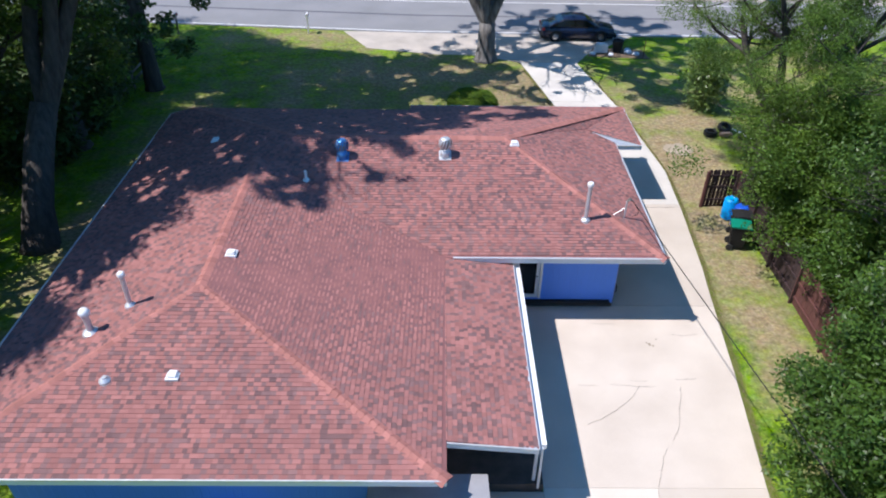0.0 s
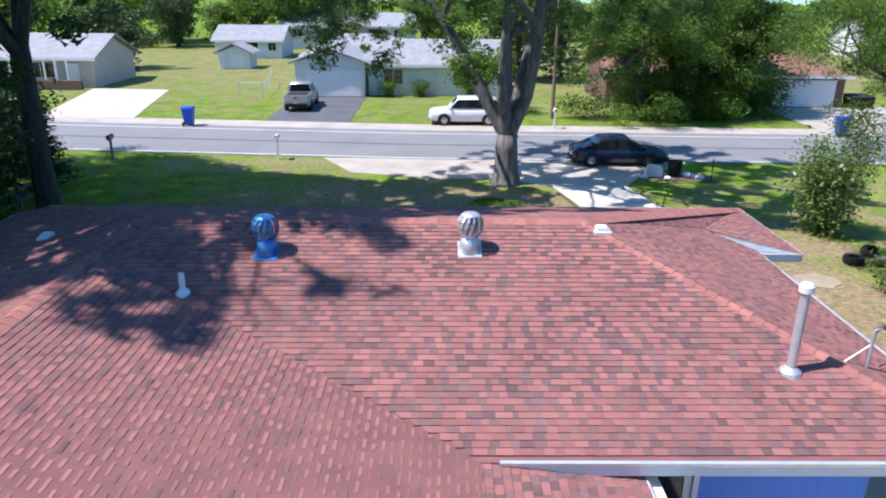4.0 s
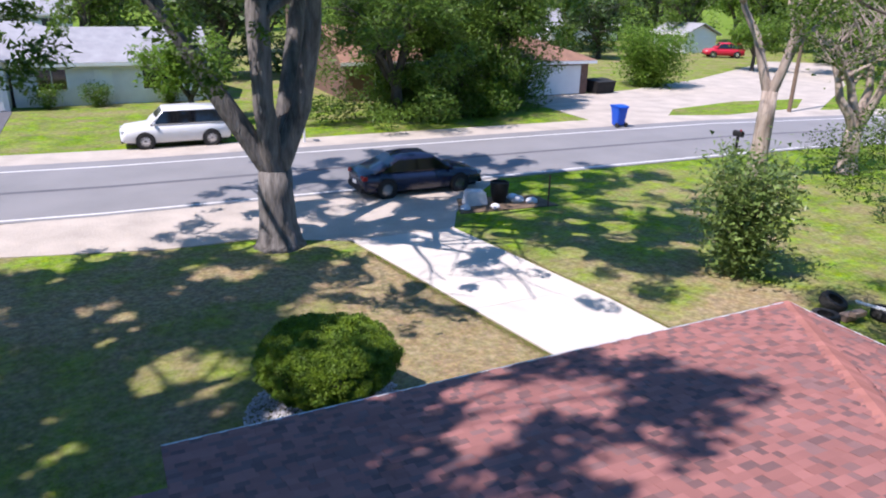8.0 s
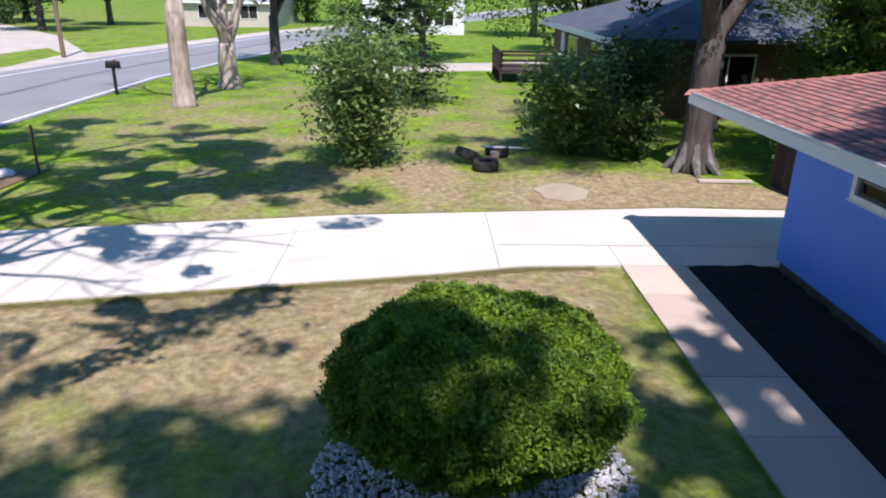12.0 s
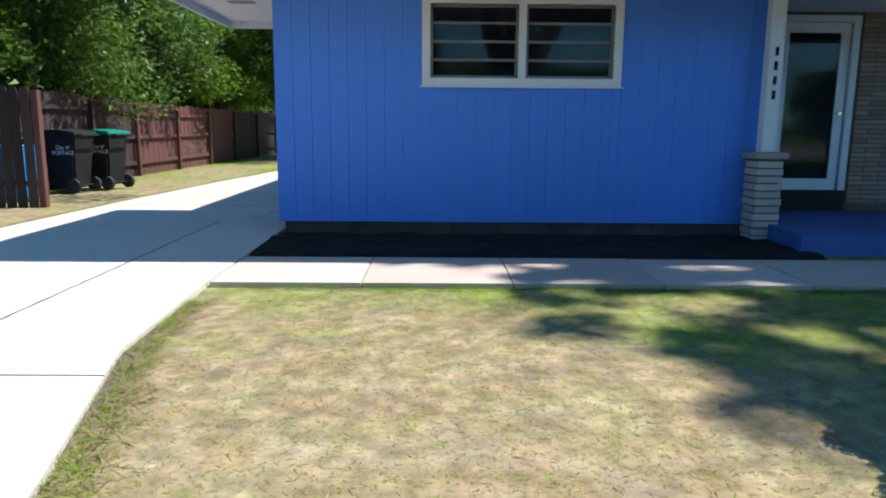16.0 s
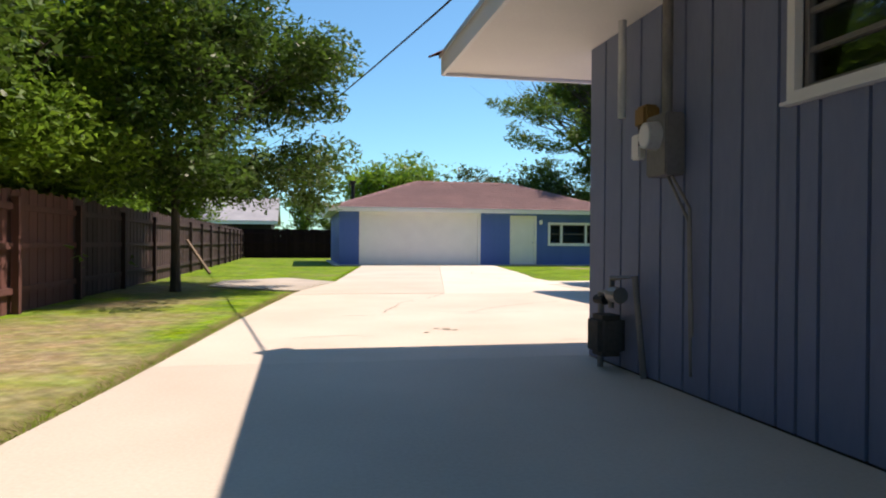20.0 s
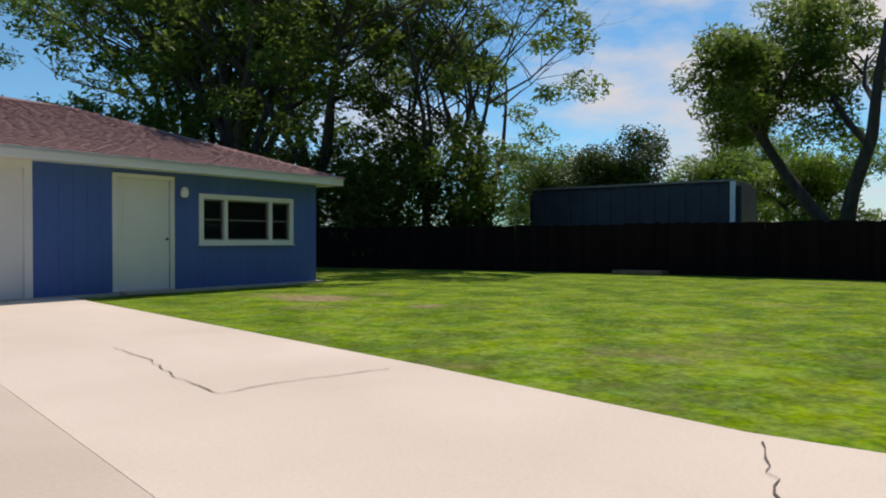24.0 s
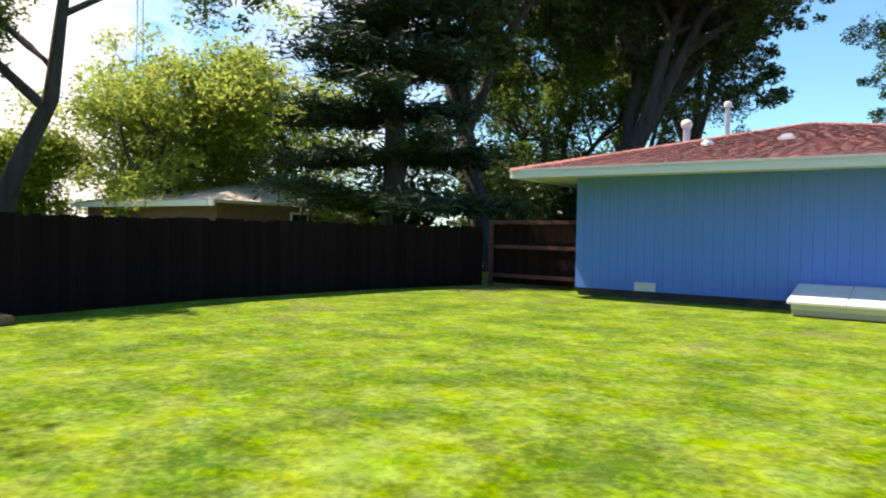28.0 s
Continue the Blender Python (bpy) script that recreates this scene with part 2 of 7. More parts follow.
M["needle"] = mat("needle", (0.034, 0.078, 0.030), (0.014, 0.040, 0.020), 0.6, 0.5, 3, 0, island=0.45, transl=0.12)
M["yew"] = mat("yew", (0.185, 0.29, 0.014), (0.048, 0.110, 0.010), 0.6, 4.5, 14, 0, island=0.35, transl=0.25)
M["glass"] = glass_mat("window_glass")
M["rubber"] = mat("rubber", (0.02, 0.02, 0.021), (0.03, 0.03, 0.03), 0.8, 5, 60, 0.2)
M["chrome"] = mat("chrome", (0.75, 0.76, 0.78), (0.65, 0.66, 0.68), 0.2, 3, 40, 0, metal=1.0)
M["galv"] = mat("galvanised", (0.68, 0.70, 0.72), (0.54, 0.56, 0.59), 0.45, 5, 40, 0.1, metal=0.55)
M["meter"] = mat("grey_metal", (0.26, 0.245, 0.235), (0.19, 0.18, 0.175), 0.5, 4, 40, 0.1, metal=0.4)
M["black"] = mat("black_plastic", (0.014, 0.014, 0.015), (0.022, 0.022, 0.023), 0.65, 3, 50, 0.15, spec=0.2)
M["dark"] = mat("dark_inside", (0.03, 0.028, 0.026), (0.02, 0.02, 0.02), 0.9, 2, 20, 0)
M["bluebin"] = mat("blue_plastic", (0.01, 0.08, 0.50), (0.012, 0.10, 0.58), 0.45, 3, 50, 0.1)
M["skybarrel"] = mat("bright_blue_plastic", (0.0, 0.30, 0.75), (0.0, 0.36, 0.85), 0.45, 3, 50, 0.1)
M["greenlid"] = mat("green_plastic", (0.0, 0.16, 0.10), (0.0, 0.2, 0.12), 0.5, 3, 50, 0.1)
M["brick"] = mat("roman_brick", (0.36, 0.26, 0.20), (0.25, 0.18, 0.14), 0.9, 3, 60, 0.5, rand=0.25)
M["palebrick"] = mat("pale_brick", (0.50, 0.43, 0.38), (0.40, 0.35, 0.31), 0.9, 3, 60, 0.5, rand=0.18)
M["stone"] = mat("white_stone", (0.62, 0.62, 0.64), (0.45, 0.45, 0.48), 0.85, 3, 30, 0.4, island=0.3)
M["shed"] = mat("shed_metal", (0.48, 0.42, 0.38), (0.42, 0.37, 0.34), 0.5, 1, 30, 0.1)
M["sheddoor"] = mat("shed_door", (0.34, 0.24, 0.20), (0.27, 0.19, 0.16), 0.6, 2, 30, 0.2)
M["wood"] = mat("weathered_wood", (0.22, 0.15, 0.10), (0.14, 0.10, 0.07), 0.85, 3, 40, 0.4, stretch=(1, 1, 0.2))
M["navy"] = mat("navy_car_paint", (0.008, 0.013, 0.036), (0.010, 0.016, 0.045), 0.22, 2, 40, 0, spec=0.7)
M["whitecar"] = mat("white_car_paint", (0.72, 0.73, 0.74), (0.66, 0.67, 0.68), 0.25, 2, 40, 0, spec=0.6)
M["silvercar"] = mat("silver_car_paint", (0.46, 0.45, 0.45), (0.40, 0.40, 0.40), 0.3, 2, 40, 0, metal=0.4)
M["redcar"] = mat("red_car_paint", (0.55, 0.02, 0.05), (0.45, 0.02, 0.04), 0.3, 2, 40, 0)
M["redlamp"] = mat("red_lens", (0.35, 0.01, 0.01), (0.3, 0.01, 0.01), 0.2, 2, 40, 0)
M["clearlamp"] = mat("lamp_lens", (0.6, 0.62, 0.65), (0.5, 0.5, 0.52), 0.15, 2, 40, 0)
M["greyroof"] = mat("grey_shingle", (0.36, 0.36, 0.38), (0.26, 0.26, 0.28), 0.9, 1.5, 40, 0.4)
M["slate"] = mat("slate_shingle", (0.10, 0.105, 0.13), (0.06, 0.065, 0.08), 0.85, 1.5, 40, 0.4)
M["orangeroof"] = mat("orange_shingle", (0.32, 0.175, 0.115), (0.21, 0.115, 0.08), 0.9, 1.2, 40, 0.4)
M["farwall"] = mat("far_siding", (0.74, 0.74, 0.77), (0.64, 0.64, 0.68), 0.7, 1.5, 30, 0.1)
M["farbrick"] = mat("far_brick", (0.20, 0.11, 0.085), (0.13, 0.08, 0.065), 0.9, 4, 40, 0.3)
M["creamwall"] = mat("cream_siding", (0.55, 0.48, 0.42), (0.45, 0.40, 0.36), 0.7, 1.5, 30, 0.1)
M["trailer"] = mat("blue_grey_steel", (0.03, 0.04, 0.055), (0.018, 0.024, 0.036), 0.45, 1.5, 30, 0.1)
M["yellow"] = mat("amber_cover", (0.26, 0.16, 0.05), (0.20, 0.12, 0.04), 0.6, 3, 40, 0.1)


def ground_mat():
    """Lawn: green and dry straw in patches of two sizes."""
    m = mat("lawn", (0.178, 0.295, 0.014), (0.056, 0.130, 0.006), 0.95, 1.1, 17, 0.4, dist=0.03, fine_mix=0.45, spec=0.05, lo=0.40, hi=0.60)
    n, l = m.node_tree.nodes, m.node_tree.links
    p = n["Principled BSDF"]
    old = p.inputs["Base Color"].links[0].from_socket
    t = n.new("ShaderNodeTexCoord")
    sep = n.new("ShaderNodeSeparateXYZ")
    l.new(t.outputs["Object"], sep.inputs[0])
    noi = n.new("ShaderNodeTexNoise")
    noi.inputs["Scale"].default_value, noi.inputs["Detail"].default_value, noi.inputs["Roughness"].default_value = 0.55, 6, 0.65
    l.new(t.outputs["Object"], noi.inputs["Vector"])

    def spot(cx, cy, rx, ry, gain):
        """A dry area, soft at its edge."""
        a = n.new("ShaderNodeVectorMath")
        a.operation = "SUBTRACT"
        a.inputs[1].default_value = (cx, cy, 0)
        l.new(t.outputs["Object"], a.inputs[0])
        b = n.new("ShaderNodeVectorMath")
        b.operation = "MULTIPLY"
        b.inputs[1].default_value = (1 / rx, 1 / ry, 0)
        l.new(a.outputs[0], b.inputs[0])
        c = n.new("ShaderNodeVectorMath")
        c.operation = "LENGTH"
        l.new(b.outputs[0], c.inputs[0])
        d = n.new("ShaderNodeMapRange")
        d.inputs["From Min"].default_value, d.inputs["From Max"].default_value = 0.45, 1.15
        d.inputs["To Min"].default_value, d.inputs["To Max"].default_value = gain, 0.0
        l.new(c.outputs["Value"], d.inputs["Value"])
        return d.outputs["Result"]

    acc = None
    for s in ((-1.8, 7.5, 2.6, 6.0, 0.34), (-9.0, 12.5, 7.0, 3.2, 0.12), (-8.0, 8.0, 14.0, 9.0, 0.22), (-13.0, -27.0, 9.0, 8.0, -0.12), (12.0, 8.0, 14.0, 10.0, 0.15), (-16.0, 18.0, 9.0, 2.6, 0.2), (0.0, 75.0, 130.0, 48.0, 0.2), (3.9, -7.0, 1.6, 12.0, 0.30), (4.6, 1.2, 1.9, 3.4, 0.36),
              (4.3, -19.5, 2.2, 3.0, 0.2), (-9.5, -29.9, 0.75, 1.4, 0.40), (-8.4, -28.4, 0.6, 0.9, 0.26), (-9.45, -27.3, 0.35, 0.4, 0.22), (-12.9, -22.8, 0.5, 1.6, 0.16), (-7.3, -23.0, 0.5, 1.5, 0.05), (13.0, 15.0, 5.0, 3.0, 0.08), (-11.0, -29.3, 0.45, 0.55, 0.22), (-9.8, -27.35, 0.28, 0.3, 0.2), (-4.5, 3.2, 3.6, 1.2, -0.10), (5.6, 5.8, 2.2, 1.0, 0.3), (-20.0, -4.0, 2.4, 14.0, 0.36)):
        o = spot(*s)
        if acc is None:
            acc = o
        else:
            ad = n.new("ShaderNodeMath")
            ad.operation = "ADD"
            l.new(acc, ad.inputs[0])
            l.new(o, ad.inputs[1])
            acc = ad.outputs[0]
    tot = n.new("ShaderNodeMath")
    tot.operation = "ADD"
    l.new(acc, tot.inputs[0])
    l.new(noi.outputs["Fac"], tot.inputs[1])
    rp = n.new("ShaderNodeMapRange")
    rp.inputs["From Min"].default_value, rp.inputs["From Max"].default_value = 0.51, 0.84
    l.new(tot.outputs[0], rp.inputs["Value"])
    mx = n.new("ShaderNodeMix")
    mx.data_type = "RGBA"
    straw = n.new("ShaderNodeValToRGB")
    straw.color_ramp.elements[0].color, straw.color_ramp.elements[1].color = (0.345, 0.275, 0.150, 1), (0.225, 0.180, 0.095, 1)
    straw.color_ramp.elements[0].position, straw.color_ramp.elements[1].position = 0.35, 0.65
    nf = n.new("ShaderNodeTexNoise")
    nf.inputs["Scale"].default_value, nf.inputs["Detail"].default_value = 9.0, 6
    l.new(t.outputs["Object"], nf.inputs["Vector"])
    l.new(nf.outputs["Fac"], straw.inputs["Fac"])
    l.new(rp.outputs["Result"], mx.inputs[0])
    l.new(old, mx.inputs[6])
    l.new(straw.outputs["Color"], mx.inputs[7])
    hs = n.new("ShaderNodeHueSaturation")
    for sock, sc, lo, hi in (("Hue", 1.7, 0.468, 0.520), ("Value", 4.2, 0.60, 1.34), ("Saturation", 3.1, 0.78, 1.12)):
        nz = n.new("ShaderNodeTexNoise")
        nz.inputs["Scale"].default_value, nz.inputs["Detail"].default_value, nz.inputs["Roughness"].default_value = sc, 7, 0.7
        l.new(t.outputs["Object"], nz.inputs["Vector"])
        rg = n.new("ShaderNodeMapRange")
        rg.inputs["From Min"].default_value, rg.inputs["From Max"].default_value = 0.3, 0.7
        rg.inputs["To Min"].default_value, rg.inputs["To Max"].default_value = lo, hi
        l.new(nz.outputs["Fac"], rg.inputs["Value"])
        l.new(rg.outputs["Result"], hs.inputs[sock])
    l.new(mx.outputs[2], hs.inputs["Color"])
    l.new(hs.outputs["Color"], p.inputs["Base Color"])
    return m


M["lawn"] = ground_mat()
M["blade"] = mat("grass_blade", (0.190, 0.305, 0.014), (0.115, 0.210, 0.010), 0.9, 0.8, 5, 0, island=0.3, transl=0.3, spec=0.05)
M["straw"] = mat("dry_blade", (0.36, 0.29, 0.16), (0.26, 0.21, 0.115), 0.8, 0.8, 5, 0, island=0.3, transl=0.3, spec=0.05)

# ---- mesh helpers ----


class MB:
    """Collects vertices and faces of one mesh."""

    def __init__(self):
        self.v, self.f = [], []

    def weld(self):
        """Joins corners that lie in one place, so that touching boxes are one piece."""
        seen, move = {}, []
        for p in self.v:
            k = (round(p[0], 4), round(p[1], 4), round(p[2], 4))
            move.append(seen.setdefault(k, len(seen)))
        first = {}
        for p, i in zip(self.v, move):
            first.setdefault(i, p)
        done, keep = set(), []
        for f in self.f:
            g = tuple(move[i] for i in f)
            if frozenset(g) not in done:
                done.add(frozenset(g))
                keep.append(g)
        self.v, self.f = [first[i] for i in range(len(seen))], keep
        return self

    def add(self, vs, fs):
        k = len(self.v)
        self.v += [tuple(p) for p in vs]
        self.f += [tuple(i + k for i in f) for f in fs]
        return self

    def box(self, x0, x1, y0, y1, z0, z1):
        x0, x1, y0, y1, z0, z1 = min(x0, x1), max(x0, x1), min(y0, y1), max(y0, y1), min(z0, z1), max(z0, z1)
        return self.add([(x0, y0, z0), (x1, y0, z0), (x1, y1, z0), (x0, y1, z0), (x0, y0, z1), (x1, y0, z1), (x1, y1, z1), (x0, y1, z1)],
                        [(3, 2, 1, 0), (4, 5, 6, 7), (0, 1, 5, 4), (1, 2, 6, 5), (2, 3, 7, 6), (3, 0, 4, 7)])

    def beam(self, a, b, w, h, up=(0, 0, 1)):
        """A square bar from a to b, w across and h along up."""
        a, b, up = Vector(a), Vector(b), Vector(up)
        d = (b - a).normalized()
        s = d.cross(up).normalized() * w / 2
        u = s.cross(d).normalized() * h / 2
        vs = [p + i * s + j * u for p in (a, b) for i, j in ((-1, -1), (1, -1), (1, 1), (-1, 1))]
        return self.add(vs, [(0, 1, 2, 3), (7, 6, 5, 4), (0, 4, 5, 1), (1, 5, 6, 2), (2, 6, 7, 3), (3, 7, 4, 0)])

    def tube(self, pts, radii, seg=8, cap=True, wob=0.0):
        """A round, tapered limb through the points."""
        rings = []
        pts = [Vector(p) for p in pts]
        for i, p in enumerate(pts):
            d = (pts[min(i + 1, len(pts) - 1)] - pts[max(i - 1, 0)]).normalized()
            ref = Vector((1, 0, 0)) if abs(d.x) < 0.8 else Vector((0, 1, 0))
            s = d.cross(ref).normalized()
            u = s.cross(d)
            rings.append([p + (s * math.cos(2 * math.pi * k / seg) + u * math.sin(2 * math.pi * k / seg)) * radii[i] * (1 + wob * math.sin(3.1 * k + 1.7 * i)) for k in range(seg)])
        vs = [q for r in rings for q in r]
        fs = [(i * seg + k, i * seg + (k + 1) % seg, (i + 1) * seg + (k + 1) % seg, (i + 1) * seg + k) for i in range(len(pts) - 1) for k in range(seg)]
        fs = [f[::-1] for f in fs]
        if cap:
            fs += [tuple(range(seg)), tuple((len(pts) - 1) * seg + k for k in reversed(range(seg)))]
        return self.add(vs, fs)

    def lathe(self, x, y, prof, seg=20):
        """A turned shape: rows of radius and height."""
        vs = [(x + r * math.cos(2 * math.pi * k / seg), y + r * math.sin(2 * math.pi * k / seg), z) for r, z in prof for k in range(seg)]
        fs = [(i * seg + k, i * seg + (k + 1) % seg, (i + 1) * seg + (k + 1) % seg, (i + 1) * seg + k) for i in range(len(prof) - 1) for k in range(seg)]
        fs += [tuple(reversed(range(seg))), tuple((len(prof) - 1) * seg + k for k in range(seg))]
        return self.add(vs, fs)

    def prism(self, poly, z0, z1):
        """A flat outline (counter-clockwise) raised from z0 to z1."""
        k = len(poly)
        vs = [(x, y, z0) for x, y in poly] + [(x, y, z1) for x, y in poly]
        return self.add(vs, [tuple(reversed(range(k))), tuple(range(k, 2 * k))] + [(i, (i + 1) % k, k + (i + 1) % k, k + i) for i in range(k)])

    def extrude(self, poly, d):
        """A 3D outline pushed along d."""
        k, d = len(poly), Vector(d)
        vs = [Vector(p) for p in poly] + [Vector(p) + d for p in poly]
        return self.add(vs, [tuple(range(k)), tuple(reversed(range(k, 2 * k)))] + [((i + 1) % k, i, k + i, k + (i + 1) % k) for i in range(k)])

    def mesh(self, name, material, bevel=0.0, smooth=False):
        me = bpy.data.meshes.new(name)
        me.from_pydata(self.v, [], self.f)
        if bevel:
            b = bmesh.new()
            b.from_mesh(me)
            bmesh.ops.remove_doubles(b, verts=b.verts, dist=1e-5)
            bmesh.ops.bevel(b, geom=[e for e in b.edges if len(e.link_faces) == 2 and e.calc_face_angle(0) > 0.5], offset=bevel, segments=2, affect="EDGES", clamp_overlap=True)
            b.to_mesh(me)
            b.free()
        if smooth:
            me.polygons.foreach_set("use_smooth", [True] * len(me.polygons))
        me.materials.append(material)
        me.update()
        return me


def part(name, mb, material, parent=None, label="", bevel=0.0, smooth=False):
    """One mesh object, under a thing or under a part."""
    ob = new(name, mb.mesh(name, material, bevel, smooth) if isinstance(mb, MB) else mb)
    if parent is not None:
        ob.parent = parent
    if label:
        ob["label"] = label
    return ob


def thing(name, label, category, group="", kind="", at=None):
    """An Empty at the base of a thing."""
    ob = new(name)
    if at is not None:
        ob.matrix_world = at if isinstance(at, Matrix) else pose(*at)
    return tagged(ob, label, category, group, kind)


def cloud(name, pts, size, material, seed, parent=None, flat=0.55, aspect=0.5, label=""):
    """A crown: many small pointed leaves at the given places."""
    rng = np.random.default_rng(seed)
    n = len(pts)
    a = rng.normal(size=(n, 3))
    a[:, 2] *= flat
    a /= np.linalg.norm(a, axis=1)[:, None]
    up = rng.normal(size=(n, 3)) * 0.55 + (0, 0, 1.0)
    s = np.cross(a, up)
    s /= np.linalg.norm(s, axis=1)[:, None] + 1e-9
    L = (size * rng.uniform(0.6, 1.35, n))[:, None]
    nn = np.cross(s, a)
    v = np.stack([pts - a * L * 0.4 - s * L * aspect / 2, pts - a * L * 0.4 + s * L * aspect / 2 + nn * L * 0.1, pts + a * L * 0.6], 1).reshape(-1, 3)
    me = bpy.data.meshes.new(name)
    me.vertices.add(3 * n)
    me.vertices.foreach_set("co", v.ravel())
    me.loops.add(3 * n)
    me.loops.foreach_set("vertex_index", np.arange(3 * n))
    me.polygons.add(n)
    me.polygons.foreach_set("loop_start", np.arange(0, 3 * n, 3))
    me.polygons.foreach_set("loop_total", np.full(n, 3))
    me.materials.append(material)
    me.update(calc_edges=True)
    return part(name, me, material, parent, label)

# ---- ground, road, paving ----
g = MB()
g.add([(-900, -900, -0.02), (900, -900, -0.02), (900, 900, -0.02), (-900, 900, -0.02)], [(0, 1, 2, 3)])
tagged(part("ground", g, M["lawn"]), "mown lawn, green with dry straw patches", "lawn", kind="structure")
NEAR = [(-260, 60), (-60, 24.6), (-27, 21.3), (-9, 19.7), (10, 19.3), (24, 18.9), (34, 17.4), (60, 11.5), (260, -60)]


def strip(pts, a, b, z0, z1):
    """A band beside a line, from a to b metres off it."""
    mb = MB()
    off = []
    for i, p in enumerate(pts):
        d = (Vector(pts[min(i + 1, len(pts) - 1)]) - Vector(pts[max(i - 1, 0)])).normalized()
        off.append((Vector(p), Vector((-d.y, d.x))))
    for (p, n), (q, k) in zip(off, off[1:]):
        w = [p + n * a, q + k * a, q + k * b, p + n * b]
        mb.add([(*v, z0) for v in w] + [(*v, z1) for v in w], [(4, 5, 6, 7), (0, 1, 5, 4), (2, 3, 7, 6)])
    return mb


road = tagged(part("road", strip(NEAR, -0.25, 8.2, -0.05, 0.01), M["asphalt"]), "grey asphalt two-lane road with worn surface", "road", kind="structure")
part("edge_line", strip(NEAR, 0.0, 0.13, 0.0, 0.014), M["linepaint"], road, "white painted edge line")
part("edge_line", strip(NEAR, 7.0, 7.13, 0.0, 0.014), M["linepaint"], road, "white painted edge line")
part("lane_seam", strip(NEAR, 3.45, 3.75, 0.0, 0.013), M["blacktop"], road, "dark worn strip along the middle")
tagged(part("far_shoulder", strip(NEAR, 8.2, 10.4, -0.05, 0.006), M["gravel"]), "pale gravel shoulder beyond the road", "shoulder", kind="structure")
tagged(part("gravel_apron", MB().prism([(-13.5, 19.7), (-11.6, 16.4), (-7.4, 15.4), (-4.6, 15.3), (-2.06, 14.05), (1.4, 13.95), (2.3, 15.6), (5.4, 18.6), (6, 19.1)][::-1], -0.05, 0.004), M["gravel"]),
       "pale dusty gravel apron beside the road", "gravel", kind="structure")
RIGHT = [(14.0, 1.4), (7.4, 2.6), (0.5, 3.3), (-3, 3.1), (-7, 2.74), (-8.3, 2.56), (-12.2, 2.11), (-16.8, 1.47), (-20.1, 0.58), (-31.5, -1.06), (-32.8, -1.1)]
LEFT = [(14.0, -2.06), (12.5, -1.74), (5.6, -0.40), (4.2, -0.06), (2.6, 0.0), (0.001, 0.0), (-2.4, 0.0), (-2.401, -1.05), (-9.05, -1.05), (-9.051, -4.3), (-18.9, -4.3), (-18.901, -6.9), (-20.4, -6.9), (-20.401, -4.92), (-21.6, -4.92), (-24.1, -5.43), (-31.9, -6.73), (-32.8, -6.9)]


def lerp_at(tab, y):
    for (y0, x0), (y1, x1) in zip(tab, tab[1:]):
        if y1 <= y <= y0:
            return x0 + (x1 - x0) * (y0 - y) / max(y0 - y1, 1e-6)
    return tab[-1][1]


driveway = tagged(part("driveway", MB().prism([(0, -2.5), (-1, -2.6), (-1, -9.2), (-4.2, -9.2), (-4.2, -18.8), (-4.85, -21), (-6.6, -31.8), (-6.7, -32.7), (-1.2, -32.7), (0.4, -20.1), (1.3, -16.8), (1.9, -12.2), (2.6, -7), (2.9, -2.5)], -0.06, -0.012), M["joint"]), "long concrete driveway of cracked pale slabs", "driveway", kind="structure")
part("driveway_bed", MB().prism([(-1.7, 13.9), (0.1, 2.6), (0.1, -2.6), (2.5, -2.6), (3.0, 0.5), (1.2, 13.9)], -0.06, -0.013), M["joint"], driveway)
rs = random.Random(4)
SEAM = lambda y: 0.93 if y > -3 else -2.34 + (y + 21.7) * 0.1935
def slab(ya, yb, left, right, kind="concrete"):
    """A slab between two cross joints, its sides following the drive's edges or a seam."""
    g = 0.004
    ys = sorted({ya - g, yb + g} | {y for y, _ in LEFT + RIGHT if yb + g < y < ya - g}, reverse=True)
    q = [(left(y) + g, y) for y in ys] + [(right(y) - g, y) for y in reversed(ys)]
    part("slab", MB().prism(q, -0.05, 0.02 + rs.uniform(-0.003, 0.003)), M["front_concrete" if ya > -2.4 else kind], driveway)


edge_l, edge_r = (lambda y: lerp_at(LEFT, y)), (lambda y: lerp_at(RIGHT, y))
for ya, yb in ((14.0, 11.2), (11.2, 8.2), (8.2, 4.6)):
    mid = lambda y: edge_l(y) * 0.36 + edge_r(y) * 0.64
    slab(ya, yb, edge_l, mid)
    slab(ya, yb, mid, edge_r)
for ya, yb in ((4.6, 2.56), (2.56, 1.5), (1.5, -2.398)):
    slab(ya, yb, edge_l, SEAM)
slab(4.6, -2.398, SEAM, edge_r)
for ya, yb in ((-2.402, -9.048), (-9.053, -16.4)):
    slab(ya, yb, edge_l, edge_r)
for ya, yb in ((-16.4, -18.898), (-18.903, -20.398), (-20.403, -32.8)):
    slab(ya, yb, edge_l, SEAM, "pale_concrete")
slab(-16.4, -32.8, SEAM, edge_r)
part("slab", MB().box(-5.94, -4.306, -18.894, -16.52, -0.05, 0.016), M["concrete"], driveway)
